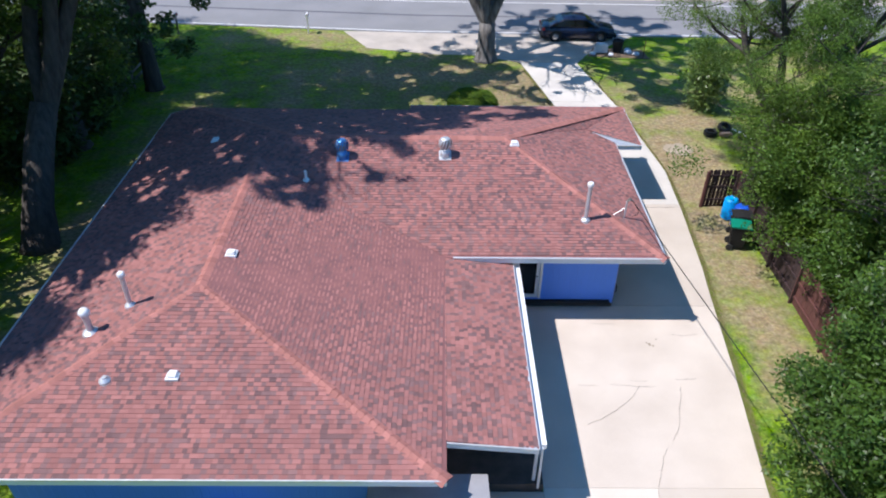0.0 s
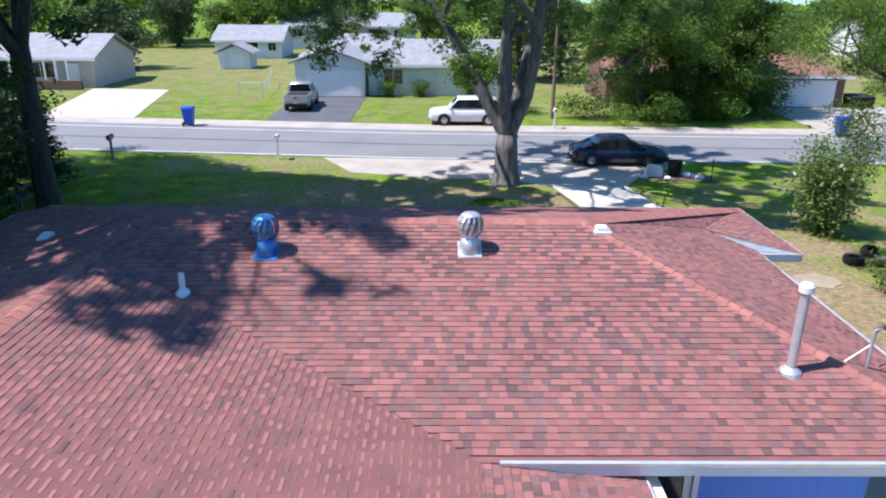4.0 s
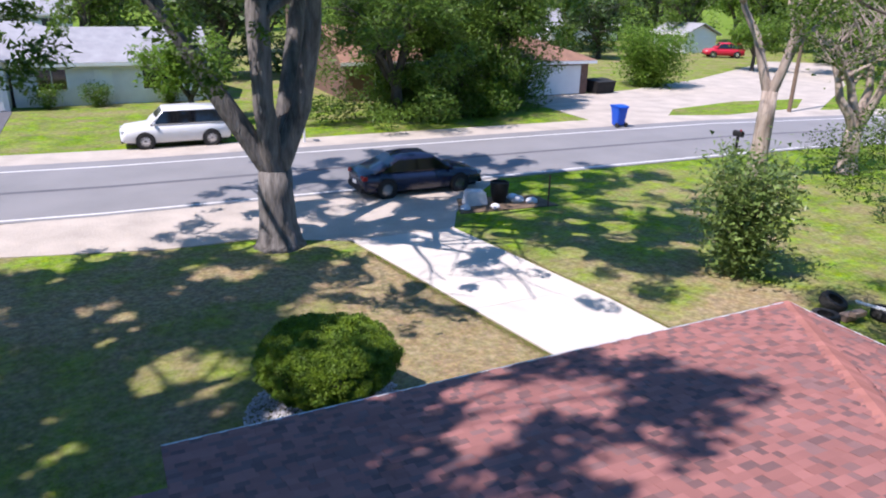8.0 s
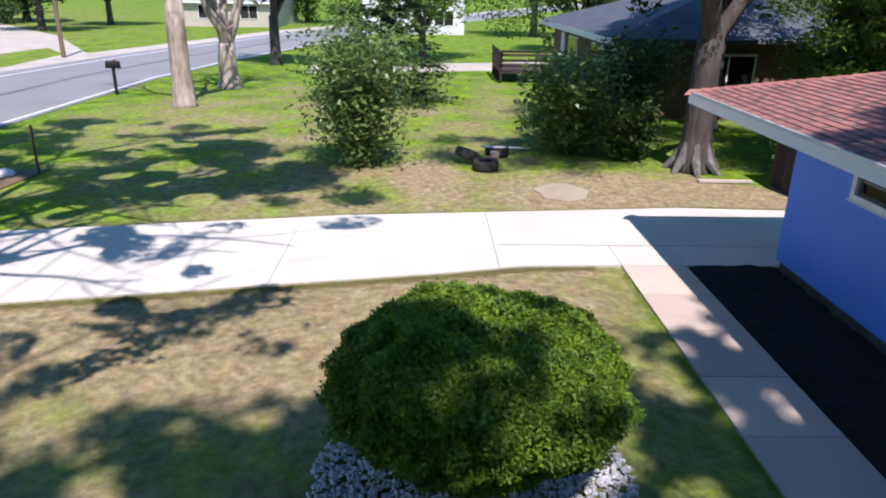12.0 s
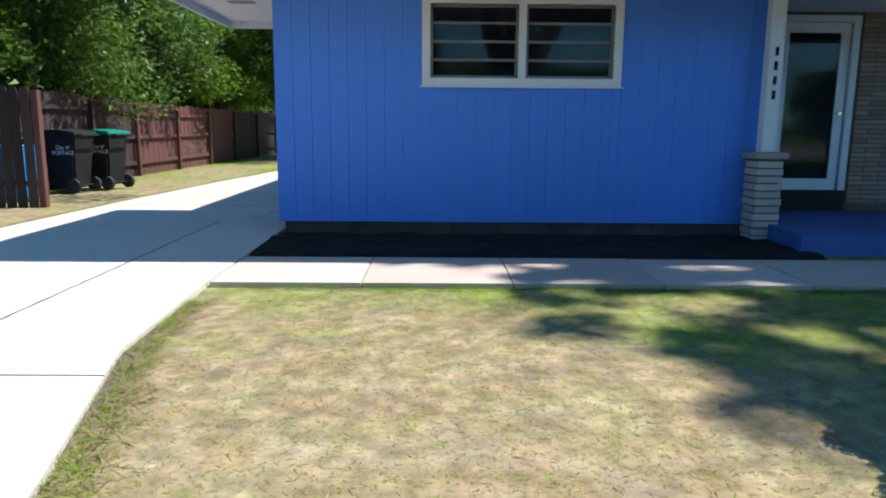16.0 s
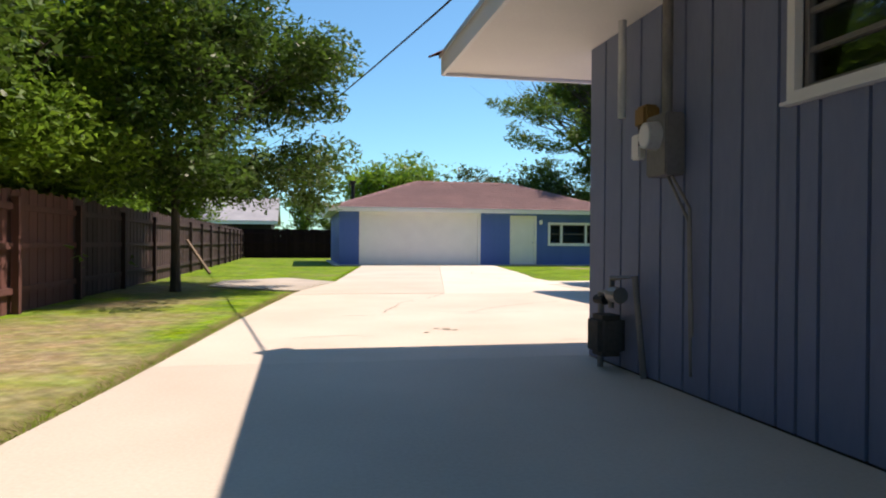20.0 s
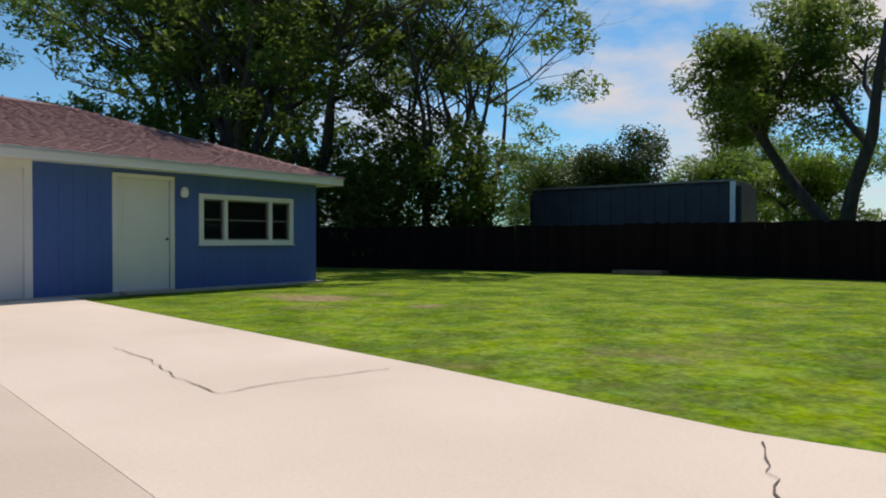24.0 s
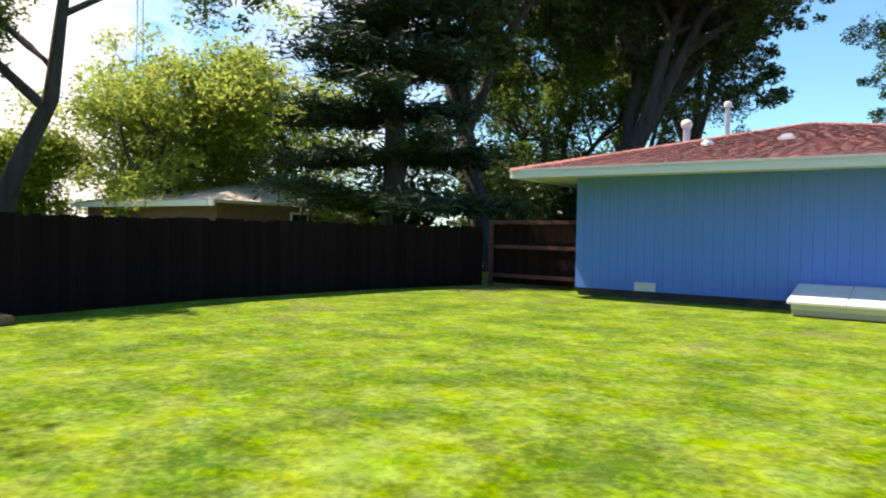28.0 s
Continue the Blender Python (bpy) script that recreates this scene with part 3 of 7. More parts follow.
CRACKS = [[(0.93, 4.5), (0.93, 2.0), (0.92, -0.85)], [(0.84, -12.52), (0.38, -12.53), (0.17, -12.52)], [(0.25, -12.88), (0.17, -13.24), (0.0, -13.66), (-0.13, -14.2), (-0.29, -14.54), (-0.53, -14.87)], [(-0.72, -15.12), (-0.9, -15.39), (-1.29, -16.35)], [(-2.28, -12.78), (-2.55, -12.8), (-2.80, -12.78)],
          [(-2.79, -14.33), (-2.12, -13.95), (-1.38, -13.39), (-0.97, -12.84), (-0.43, -12.82)], [(-0.97, -12.84), (-1.85, -12.76)], [(-1.17, -9.98), (-1.93, -10.03)],
          [(-0.67, -12.63), (-1.18, -12.59)], [(-2.34, -21.7), (-3.08, -21.36), (-3.79, -21.2), (-3.62, -20.61), (-3.97, -20.51), (-4.57, -20.44)], [(-3.79, -21.2), (-4.76, -21.49)],
          [(-3.62, -20.61), (-2.89, -20.58)], [(-4.42, -26.79), (-4.26, -25.95), (-3.98, -25.13), (-3.85, -24.45), (-4.28, -24.44), (-5.13, -24.17)],
          [(0.43, -2.16), (0.46, -1.85), (0.5, -1.57)], [(0.5, -1.57), (0.63, -1.13)], [(1.43, -10.46), (1.0, -10.6), (0.62, -10.52)], [(3.02, -2.62), (1.9, -2.66), (1.2, -2.60), (0.2, -2.50)]]
for ci, line in enumerate(CRACKS):
    rc = random.Random(ci)
    pts = []
    for (x0, y0), (x1, y1) in zip(line, line[1:]):
        k = max(2, int(math.hypot(x1 - x0, y1 - y0) / 0.09))
        pts += [(x0 + (x1 - x0) * i / k + (rc.uniform(-0.018, 0.018) if ci else rc.uniform(-0.006, 0.006)), y0 + (y1 - y0) * i / k + rc.uniform(-0.022, 0.022)) for i in range(k)]
    pts.append(line[-1])
    lo, hi = [], []
    for i, p in enumerate(pts):
        d = (Vector(pts[min(i + 1, len(pts) - 1)]) - Vector(pts[max(i - 1, 0)])).normalized()
        w = rc.uniform(0.002, 0.006) if ci not in (0, 13, 14, 16) else rc.uniform(0.007, 0.013)
        lo.append((p[0] - d.y * w, p[1] + d.x * w, 0.0255))
        hi.append((p[0] + d.y * w, p[1] - d.x * w, 0.0255))
    n_ = len(pts)
    part("crack", MB().add(lo + hi, [(i, n_ + i, n_ + i + 1, i + 1) for i in range(n_ - 1)]), M["joint"], driveway, "dark crack across the concrete")
for sx, sy, sr in ((-0.22, -11.0, 0.055), (-0.12, -11.06, 0.035), (-0.3, -10.92, 0.03), (0.05, -10.75, 0.025)):
    rc = random.Random(int(sx * 100))
    part("stain", MB().add([(sx + sr * (1 + 0.2 * math.sin(k * 0.546 + sx * 9)) * math.cos(k * 0.273), sy + sr * 1.2 * (1 + 0.12 * math.sin(k * 1.365)) * math.sin(k * 0.273), 0.0245) for k in range(23)], [tuple(range(23))]), M["stain"], driveway, "brown stain on the concrete")
tagged(part("concrete_spur", MB().prism([(1.25, -17.4), (0.5, -20.6), (1.7, -22.6), (3.2, -21.2), (3.3, -19.2), (1.9, -17.9)], -0.05, 0.012), M["gravel"]), "worn side spur of concrete beside the driveway", "paving", kind="structure")
walkway = tagged(part("walkway", MB().box(-8.3, -0.02, 1.53, 2.53, -0.06, -0.008), M["joint"]), "pinkish concrete front walk in square slabs", "walkway", kind="structure")
for k in range(7):
    part("slab", MB().box(-0.02 - 1.18 * k - 1.168, -0.02 - 1.18 * k, 1.5, 2.56, -0.05, 0.02 + rs.uniform(-0.003, 0.005)), M["walkconc"], walkway)
mb = MB()
for i in range(46):
    for j in range(14):
        x, y = -5.45 + 5.43 * i / 46, -0.03 + 1.5 * j / 14
        h = lambda a, b: 0.03 + 0.035 * noise.noise((a * 3, b * 3, 2)) + 0.02 * noise.noise((a * 14, b * 14, 5)) - (0.045 if b > 1.42 or b < 0.04 else 0)
        dx, dy = 5.43 / 46, 1.5 / 14
        mb.add([(x, y, h(x, y)), (x + dx, y, h(x + dx, y)), (x + dx, y + dy, h(x + dx, y + dy)), (x, y + dy, h(x, y + dy))], [(0, 1, 2, 3)])
tagged(part("mulch_bed", mb, M["mulch"]), "black mulch bed along the blue front wall", "mulch bed", kind="structure")

# ---- pieces that share meshes ----
CACHE = {}


def piece(name, dims, m, material, parent):
    """A board, plank or tab: a box of these sizes, its mesh shared by all that are alike."""
    key = (name, material.name, *[round(d, 3) for d in dims])
    if key not in CACHE:
        a, b, c = dims
        CACHE[key] = MB().box(-a / 2, a / 2, -b / 2, b / 2, 0, c).mesh(name, material)
    ob = new(name, CACHE[key])
    ob.parent = parent
    ob.matrix_local = m
    return ob


def wall(owner, p0, p1, z0, z1, openings=(), plank=0.2, thick=0.13, face="siding", piece_name="plank", gap=0.007):
    """A wall whose outside lies to the right of p0 to p1: a core with real openings, and planks on it. Openings: u0, u1, z0, z1."""
    p0, p1 = Vector(p0), Vector(p1)
    L = (p1 - p0).length
    d = (p1 - p0) / L
    n = Vector((d.y, -d.x))
    mb = MB()
    us = sorted({0.024, L - 0.024, *[o[0] for o in openings], *[o[1] for o in openings]})
    zs = sorted({z0, z1, *[o[2] for o in openings], *[o[3] for o in openings]})

    def inside(u, z):
        return any(o[0] < u < o[1] and o[2] < z < o[3] for o in openings)

    for ua, ub in zip(us, us[1:]):
        for za, zb in zip(zs, zs[1:]):
            if not inside((ua + ub) / 2, (za + zb) / 2):
                c = [p0 + d * u - n * w for u, w in ((ua, 0.02), (ub, 0.02), (ub, thick), (ua, thick))]
                mb.add([(*v, za) for v in c] + [(*v, zb) for v in c], [(0, 1, 2, 3), (7, 6, 5, 4), (1, 0, 4, 5), (2, 1, 5, 6), (3, 2, 6, 7), (0, 3, 7, 4)])
    core = part("wall", mb.weld(), M[face], owner)
    turn = Matrix.Translation((*p0, 0)) @ Matrix(((d.x, n.x, 0, 0), (d.y, n.y, 0, 0), (0, 0, 1, 0), (0, 0, 0, 1)))
    cutsu = sorted({round(min(k * plank, L), 4) for k in range(int(L / plank) + 2)} | {o[0] for o in openings} | {o[1] for o in openings})
    cutsu = [min(u, L - 0.0235) for u in cutsu if u <= L + 1e-6]
    for ua, ub in zip(cutsu, cutsu[1:]):
        if ub - ua < 0.03:
            continue
        zc = z0
        spans = []
        for o in sorted((o for o in openings if o[0] - 1e-6 <= (ua + ub) / 2 <= o[1] + 1e-6), key=lambda o: o[2]):
            spans.append((zc, o[2]))
            zc = o[3]
        spans.append((zc, z1))
        for za, zb in spans:
            if zb - za > 0.02:
                piece(piece_name, (ub - ua - gap, 0.022, zb - za), turn @ Matrix.Translation(((ua + ub) / 2, -0.011, za)), M[face], core)
    return core


def window(owner, p0, p1, z0, z1, panes=2, rails=3, trim=0.09, name="window", split=None):
    """A window in an opening from p0 to p1 (the outside to the right): white casing, sashes, panes, cross rails and sill."""
    p0, p1 = Vector(p0), Vector(p1)
    L = (p1 - p0).length
    d = (p1 - p0) / L
    n = Vector((d.y, -d.x))
    m = Matrix.Translation((*p0, 0)) @ Matrix(((d.x, n.x, 0, 0), (d.y, n.y, 0, 0), (0, 0, 1, 0), (0, 0, 0, 1)))

    def lay(mb):
        mb.v = [tuple(m @ Vector(v)) for v in mb.v]
        mb.f = [f[::-1] for f in mb.f]
        return mb

    fr = MB()
    for a, b, c, e in ((-trim, 0, z0 - trim, z1 + trim), (L, L + trim, z0 - trim, z1 + trim), (0, L, z0 - trim, z0), (0, L, z1, z1 + trim)):
        fr.box(a, b, -0.10, 0.028, c, e)
    w = part(name, lay(fr.weld()), M["white"], owner, "white casing round dark panes")
    part("sill", lay(MB().box(-trim - 0.02, L + trim + 0.02, -0.02, 0.055, z0 - trim - 0.012, z0 - trim + 0.005)), M["white"], w)
    edges = split or [i / panes for i in range(panes + 1)]
    for i, (ea, eb) in enumerate(zip(edges, edges[1:])):
        a, b = L * ea, L * eb
        if i:
            part("mullion", lay(MB().box(a - 0.04, a + 0.04, -0.09, 0.02, z0, z1)), M["white"], w)
        s = MB()
        lo, hi = a + (0.04 if i else 0), b - (0.04 if i < len(edges) - 2 else 0)
        for q in ((lo, lo + 0.03, z0, z1), (hi - 0.03, hi, z0, z1), (lo, hi, z0, z0 + 0.03), (lo, hi, z1 - 0.03, z1)):
            s.box(q[0], q[1], -0.08, -0.03, q[2], q[3])
        part("sash", lay(s.weld()), M["meter"], w, "grey metal sash")
        for k in range(1, rails + 1):
            z = z0 + (z1 - z0) * k / (rails + 1)
            part("rail", lay(MB().box(lo, hi, -0.075, -0.035, z - 0.013, z + 0.013)), M["meter"], w)
        pn = part("pane", lay(MB().box(lo + 0.02, hi - 0.02, -0.06, -0.055, z0 + 0.02, z1 - 0.02)), M["glass"], w)
        pn.visible_shadow = False
    # added sheet that stands in for the darkness of the room
    part("dark_sheet", lay(MB().box(0, L, -0.22, -0.20, z0, z1)), M["dark"], w, "added dark sheet behind the panes for the unlit room")
    return w


# ---- roofs ----


def roof_deck(owner, polys, name="roof", material="deck", thick=0.10, label=""):
    """One solid sheet a roof plane."""
    out = []
    for poly in polys:
        mb = MB()
        k = len(poly)
        mb.add([Vector(p) for p in poly] + [Vector(p) - Vector((0, 0, thick)) for p in poly], [tuple(range(k)), tuple(reversed(range(k, 2 * k)))] + [(i, k + i, k + (i + 1) % k, (i + 1) % k) for i in range(k)])
        out.append(part(name, mb, M[material], owner, label))
    return out


def shingles(deck, polys, course=0.118, tab=0.16, seed=1, keep=None, stuff_mat=("shingle", "shingle_dusk"), piece_mat=("shingle_piece", "shingle_piece_dusk")):
    """Courses of overlapping tabs on each convex roof plane; those that keep() picks are pieces of their own, the rest one mesh."""
    rng = random.Random(seed)
    for deck, poly in zip(deck, polys):
        allv, allf, tone = [], [], []
        P = [Vector(p) for p in poly]
        n = Vector((0, 0, 0))
        for i in range(len(P)):
            n += (P[i] - P[0]).cross(P[(i + 1) % len(P)] - P[0])
        n.normalize()
        if n.z < 0:
            n.negate()
        up = Vector((-n.x, -n.y, 0))
        up = (up - n * up.dot(n)).normalized()
        al = up.cross(n).normalized()
        o = min(P, key=lambda p: p.z)
        uv = [((p - o).dot(al), (p - o).dot(up)) for p in P]
        vmax = max(v for _, v in uv)
        r = 0
        while r * course < vmax:
            def span(v):
                xs = []
                for (u0, v0), (u1, v1) in zip(uv, uv[1:] + uv[:1]):
                    if (v0 - v) * (v1 - v) <= 0 and abs(v1 - v0) > 1e-6:
                        xs.append(u0 + (u1 - u0) * (v - v0) / (v1 - v0))
                return (min(xs), max(xs)) if len(xs) > 1 else None
            va, vb = r * course, min((r + 1) * course, vmax - 1e-4)
            sa, sb = span(va + 1e-4), span(vb)
            r += 1
            if not sa or not sb:
                continue
            u = sa[0] - rng.uniform(0, tab)
            tooth = rng.random() < 0.5
            while u < sa[1]:
                tooth = not tooth
                dusk = int(rng.random() < (0.10 if tooth else 0.74))
                w = tab * rng.choice((0.6, 0.8, 1.0, 1.0, 1.25)) * (1.15 if tooth else 0.85)
                a0, a1 = max(u, sa[0]), min(u + w - 0.001, sa[1])
                b0, b1 = max(u, sb[0]), min(u + w - 0.001, sb[1])
                u += w
                if a1 - a0 < 0.02:
                    continue
                if b1 - b0 < 0.004:
                    b0 = b1 = max(min((a0 + a1) / 2, sb[1]), sb[0])
                h = rng.uniform(0.013, 0.016) if tooth else rng.uniform(0.008, 0.010)
                q = [o + al * a0 + up * va, o + al * a1 + up * va, o + al * b1 + up * vb, o + al * b0 + up * vb]
                top = [q[0] + n * (h + 0.004), q[1] + n * (h + 0.004), q[2] + n * 0.004, q[3] + n * 0.004]
                c = (q[0] + q[2]) / 2
                vs = top + [q[0], q[1]]
                fs = [(0, 1, 2, 3), (4, 5, 1, 0), (5, 2, 1), (4, 0, 3)]
                if keep and keep(c):
                    mb = MB().add(vs, fs)
                    part("shingle", mb, M[piece_mat[dusk]], deck)
                else:
                    k = len(allv)
                    allv += vs
                    allf += [tuple(i + k for i in f) for f in fs]
                    tone += [dusk] * len(fs)
        me = bpy.data.meshes.new("shingles")
        me.from_pydata(allv, [], allf)
        for k in stuff_mat:
            me.materials.append(M[k])
        me.polygons.foreach_set("material_index", tone)
        tagged(part("shingles", me, None, deck), kind="stuff")


def caps(deck, a, b, material="cap", w=0.20, step=0.2):
    """Bent cap tabs along a hip or ridge, each a piece."""
    a, b = Vector(a), Vector(b)
    L = (b - a).length
    d = (b - a) / L
    s = d.cross(Vector((0, 0, 1))).normalized()
    k = max(1, int(L / step))
    for i in range(k):
        p, q = a + d * (L * i / k - 0.02), a + d * (L * (i + 1) / k)
        mb = MB()
        dn = Vector((0, 0, -0.045))
        vs = [p - s * w + dn, p + Vector((0, 0, 0.032)), p + s * w + dn, q - s * w * 0.95 + dn, q + Vector((0, 0, 0.018)), q + s * w * 0.95 + dn]
        vs += [v - Vector((0, 0, 0.02)) for v in vs[:3]]
        mb.add(vs, [(0, 1, 4, 3), (1, 2, 5, 4), (6, 7, 1, 0), (7, 8, 2, 1)])
        part("ridge_cap", mb, M[material], deck)


def fascia(owner, line, z_drop=0.19, label="white fascia board"):
    """Fascia board and metal drip edge along an eave given as 3D points, outside to the right."""
    for a, b in zip(line, line[1:]):
        a, b = Vector(a), Vector(b)
        d = (b - a)
        d.z = 0
        d.normalize()
        n = Vector((d.y, -d.x, 0))
        mb = MB()
        c = [a - n * 0.02, b - n * 0.02, b + n * 0.012, a + n * 0.012]
        mb.add([p - Vector((0, 0, z_drop)) for p in c] + [p + Vector((0, 0, 0.012)) for p in c], [(3, 2, 1, 0), (4, 5, 6, 7), (1, 0, 4, 5), (2, 1, 5, 6), (3, 2, 6, 7), (0, 3, 7, 4)])
        f = part("fascia", mb, M["white"], owner, label)
        part("drip_edge", MB().extrude([a + n * u + Vector((0, 0, v)) for u, v in ((-0.03, 0.014), (0.034, 0.010), (0.034, -0.035), (0.028, -0.035), (0.028, 0.004), (-0.03, 0.006))], b - a), M["galv"], f)


def courses(core, p0, p1, z0, z1, hole, h=0.058, length=0.40):
    """Long thin bricks in running bond on a wall, but for one opening (u0, u1, z0, z1)."""
    p0, p1 = Vector(p0), Vector(p1)
    L = (p1 - p0).length
    d = (p1 - p0) / L
    n = Vector((d.y, -d.x))
    turn = Matrix.Translation((*p0, 0)) @ Matrix(((d.x, n.x, 0, 0), (d.y, n.y, 0, 0), (0, 0, 1, 0), (0, 0, 0, 1)))
    for r in range(int((z1 - z0) / h)):
        z = z0 + r * h
        u = -0.2 * (r % 2)
        while u < L:
            a, b = max(u, 0), min(u + length, L)
            u += length
            spans = [(a, b)] if z + h < hole[2] or z > hole[3] else [(a, min(b, hole[0])), (max(a, hole[1]), b)]
            for s, e in spans:
                if e - s > 0.04:
                    piece("brick", (round(e - s - 0.01, 2), 0.026, h - 0.012), turn @ Matrix.Translation(((s + e) / 2, 0.010, z)), M["brick"], core)


house = thing("house", "blue single-storey house with red-brown hipped shingle roof", "house")
R_, L_ = (-4.75, -5.0, 4.38), (-12.13, -5.0, 4.38)
AP, V0, V1 = (-13.3, -13.15, 4.08), (-13.3, -6.02, 4.08), (-6.85, -10.1, 2.78)
FR, FB, WD = (1.1, 1.4, 2.72), (1.1, -2.3, 2.72), (-1.1, -1.8, 3.158)
polys = [
    [FR, R_, (-8.3, -5.0, 4.38), (-8.3, 1.4, 2.72)],
    [(-8.3, 0.3, 3.005), (-8.3, -5.0, 4.38), L_, (-17.5, 0.3, 3.005)],
    [(0.03, -10.1, 2.78), V1, V0, L_, R_],
    [(0.03, -2.2, 2.78), (0.03, -10.1, 2.78), R_, WD],
    [R_, FR, WD], [WD, FR, FB],
    [AP, (-6.85, -18.2, 2.75), V1, V0],
    [(-6.86, -17.15, 2.765), (-4.72, -17.15, 2.50), (-4.72, -9.6, 2.50), (-6.86, -9.6, 2.765)],
    [(-18.5, -18.2, 2.75), (-6.85, -18.2, 2.75), AP],
    [(-18.5, 0.3, 2.75), (-18.5, -18.2, 2.75), AP, V0, L_, (-17.5, 0.3, 3.005)],
]
roof = roof_deck(house, polys, label="red-brown asphalt shingle roof with paler hip caps")
shingles(roof, polys, keep=lambda c: -8.9 < c.x < -6.4 and -7.6 < c.y < -5.9)
for a, b in ((FR, R_), ((0.03, -10.1, 2.79), R_), (R_, L_), (AP, V0), ((-6.85, -18.2, 2.76), AP), ((-18.5, -18.2, 2.76), AP), ((-17.5, 0.3, 3.01), L_)):
    caps(roof[2], a, b)
fascia(house, [(0.03, -10.1, 2.78), (0.03, -2.32, 2.78)])
fascia(house, [(0.0, -2.3, 2.72), FB, FR, (-8.3, 1.4, 2.72)])
fascia(house, [(-8.3, 0.3, 2.98), (-17.5, 0.3, 2.98), (-18.5, 0.3, 2.75), (-18.5, -18.2, 2.75), (-6.85, -18.2, 2.75)])
fascia(house, [(-6.86, -17.15, 2.72), (-4.72, -17.15, 2.50), (-4.72, -10.0, 2.50)], 0.17)
fascia(house, [(-6.6, -10.1, 2.78), (0.03, -10.1, 2.78)])
part("wing_wedge", MB().extrude([(-0.9, -1.88, 3.10), (1.09, -2.32, 2.72), (1.09, -2.32, 2.56), (0.03, -2.24, 2.76)], (0, 0.03, 0)), M["galv"], house, "grey metal flashing wedge")
sof = MB()
sof.prism([(1.08, -2.28), (1.08, 1.38), (-8.28, 1.38), (-8.28, 0.28), (-18.48, 0.28), (-18.48, -18.18), (-6.87, -18.18), (-6.87, -10.08), (0.01, -10.08), (0.01, -2.28)], 2.62, 2.65)
part("soffit", sof, M["soffit"], house, "white boxed soffit under the eaves")
part("soffit_vent", MB().box(0.35, 0.65, -0.75, -0.6, 2.61, 2.621), M["meter"], house)
# walls
ZB, ZT = 0.15, 2.62
wall(house, (0, -2.35), (0, 0), ZB, ZT, gap=0.003)
wall(house, (0, 0), (-5.35, 0), ZB, ZT, [(1.70, 3.70, 1.74, 2.52)], gap=0.003)
window(house, (-1.70, 0), (-3.70, 0), 1.74, 2.52, 2, 3)
wall(house, (-5.35, 0), (-5.35, -0.95), ZB, ZT)
entry = wall(house, (-5.35, -0.95), (-8.3, -0.95), ZB, ZT, [(0.62, 1.50, 0.34, 2.50)], plank=9, face="joint", piece_name="backing")
courses(entry, (-5.35, -0.95), (-8.3, -0.95), 0.3, ZT, (0.5, 1.62, 0.3, 2.59))
wall(house, (-8.3, -0.75), (-17.4, -0.75), ZB, ZT, [(2.0, 4.4, 1.2, 2.3), (6.0, 7.6, 1.4, 2.3)])
window(house, (-10.3, -0.75), (-12.7, -0.75), 1.2, 2.3, 2, 1)
window(house, (-14.3, -0.75), (-15.9, -0.75), 1.4, 2.3, 2, 1)
wall(house, (-17.4, -0.75), (-17.4, -17.1), ZB, ZT)
wall(house, (-17.4, -17.1), (-7.6, -17.1), ZB, ZT, gap=0.004)
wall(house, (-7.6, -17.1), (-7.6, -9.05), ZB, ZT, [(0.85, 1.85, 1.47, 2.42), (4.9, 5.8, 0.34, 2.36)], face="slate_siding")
window(house, (-7.6, -16.25), (-7.6, -15.25), 1.47, 2.42, 1, 1)
wall(house, (-7.6, -9.05), (-1.05, -9.05), ZB, ZT, [(3.10, 3.95, 0.34, 2.36)], gap=0.003)
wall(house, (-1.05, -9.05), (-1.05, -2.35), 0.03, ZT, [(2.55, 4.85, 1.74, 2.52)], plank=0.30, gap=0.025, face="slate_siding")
window(house, (-1.05, -6.5), (-1.05, -4.2), 1.74, 2.52, 2, 3, trim=0.055)
for a in ((-5.3, -0.08, -0.1, -0.04), (-0.1, -0.05, -2.3, -0.1), (-1.15, -1.1, -9.0, -2.3), (-7.5, -1.1, -9.1, -9.09), (-7.7, -7.65, -17.0, -9.1), (-17.35, -7.65, -17.06, -17.0), (-17.36, -17.3, -17.0, -0.8), (-17.3, -8.3, -0.85, -0.8), (-8.3, -5.3, -1.0, -0.96)):
    part("foundation", MB().box(a[0], a[1], a[2], a[3], -0.1, 0.16), M["found"], house, "dark block foundation")
# interior closing slabs
part("floor_slab", MB().prism([(-0.15, -2.3), (-0.15, -0.15), (-5.3, -0.15), (-5.3, -1.1), (-17.2, -1.1), (-17.2, -16.9), (-7.8, -16.9), (-7.8, -9.2), (-1.2, -9.2), (-1.2, -2.3)], 0.2, 0.28), M["dark"], house)


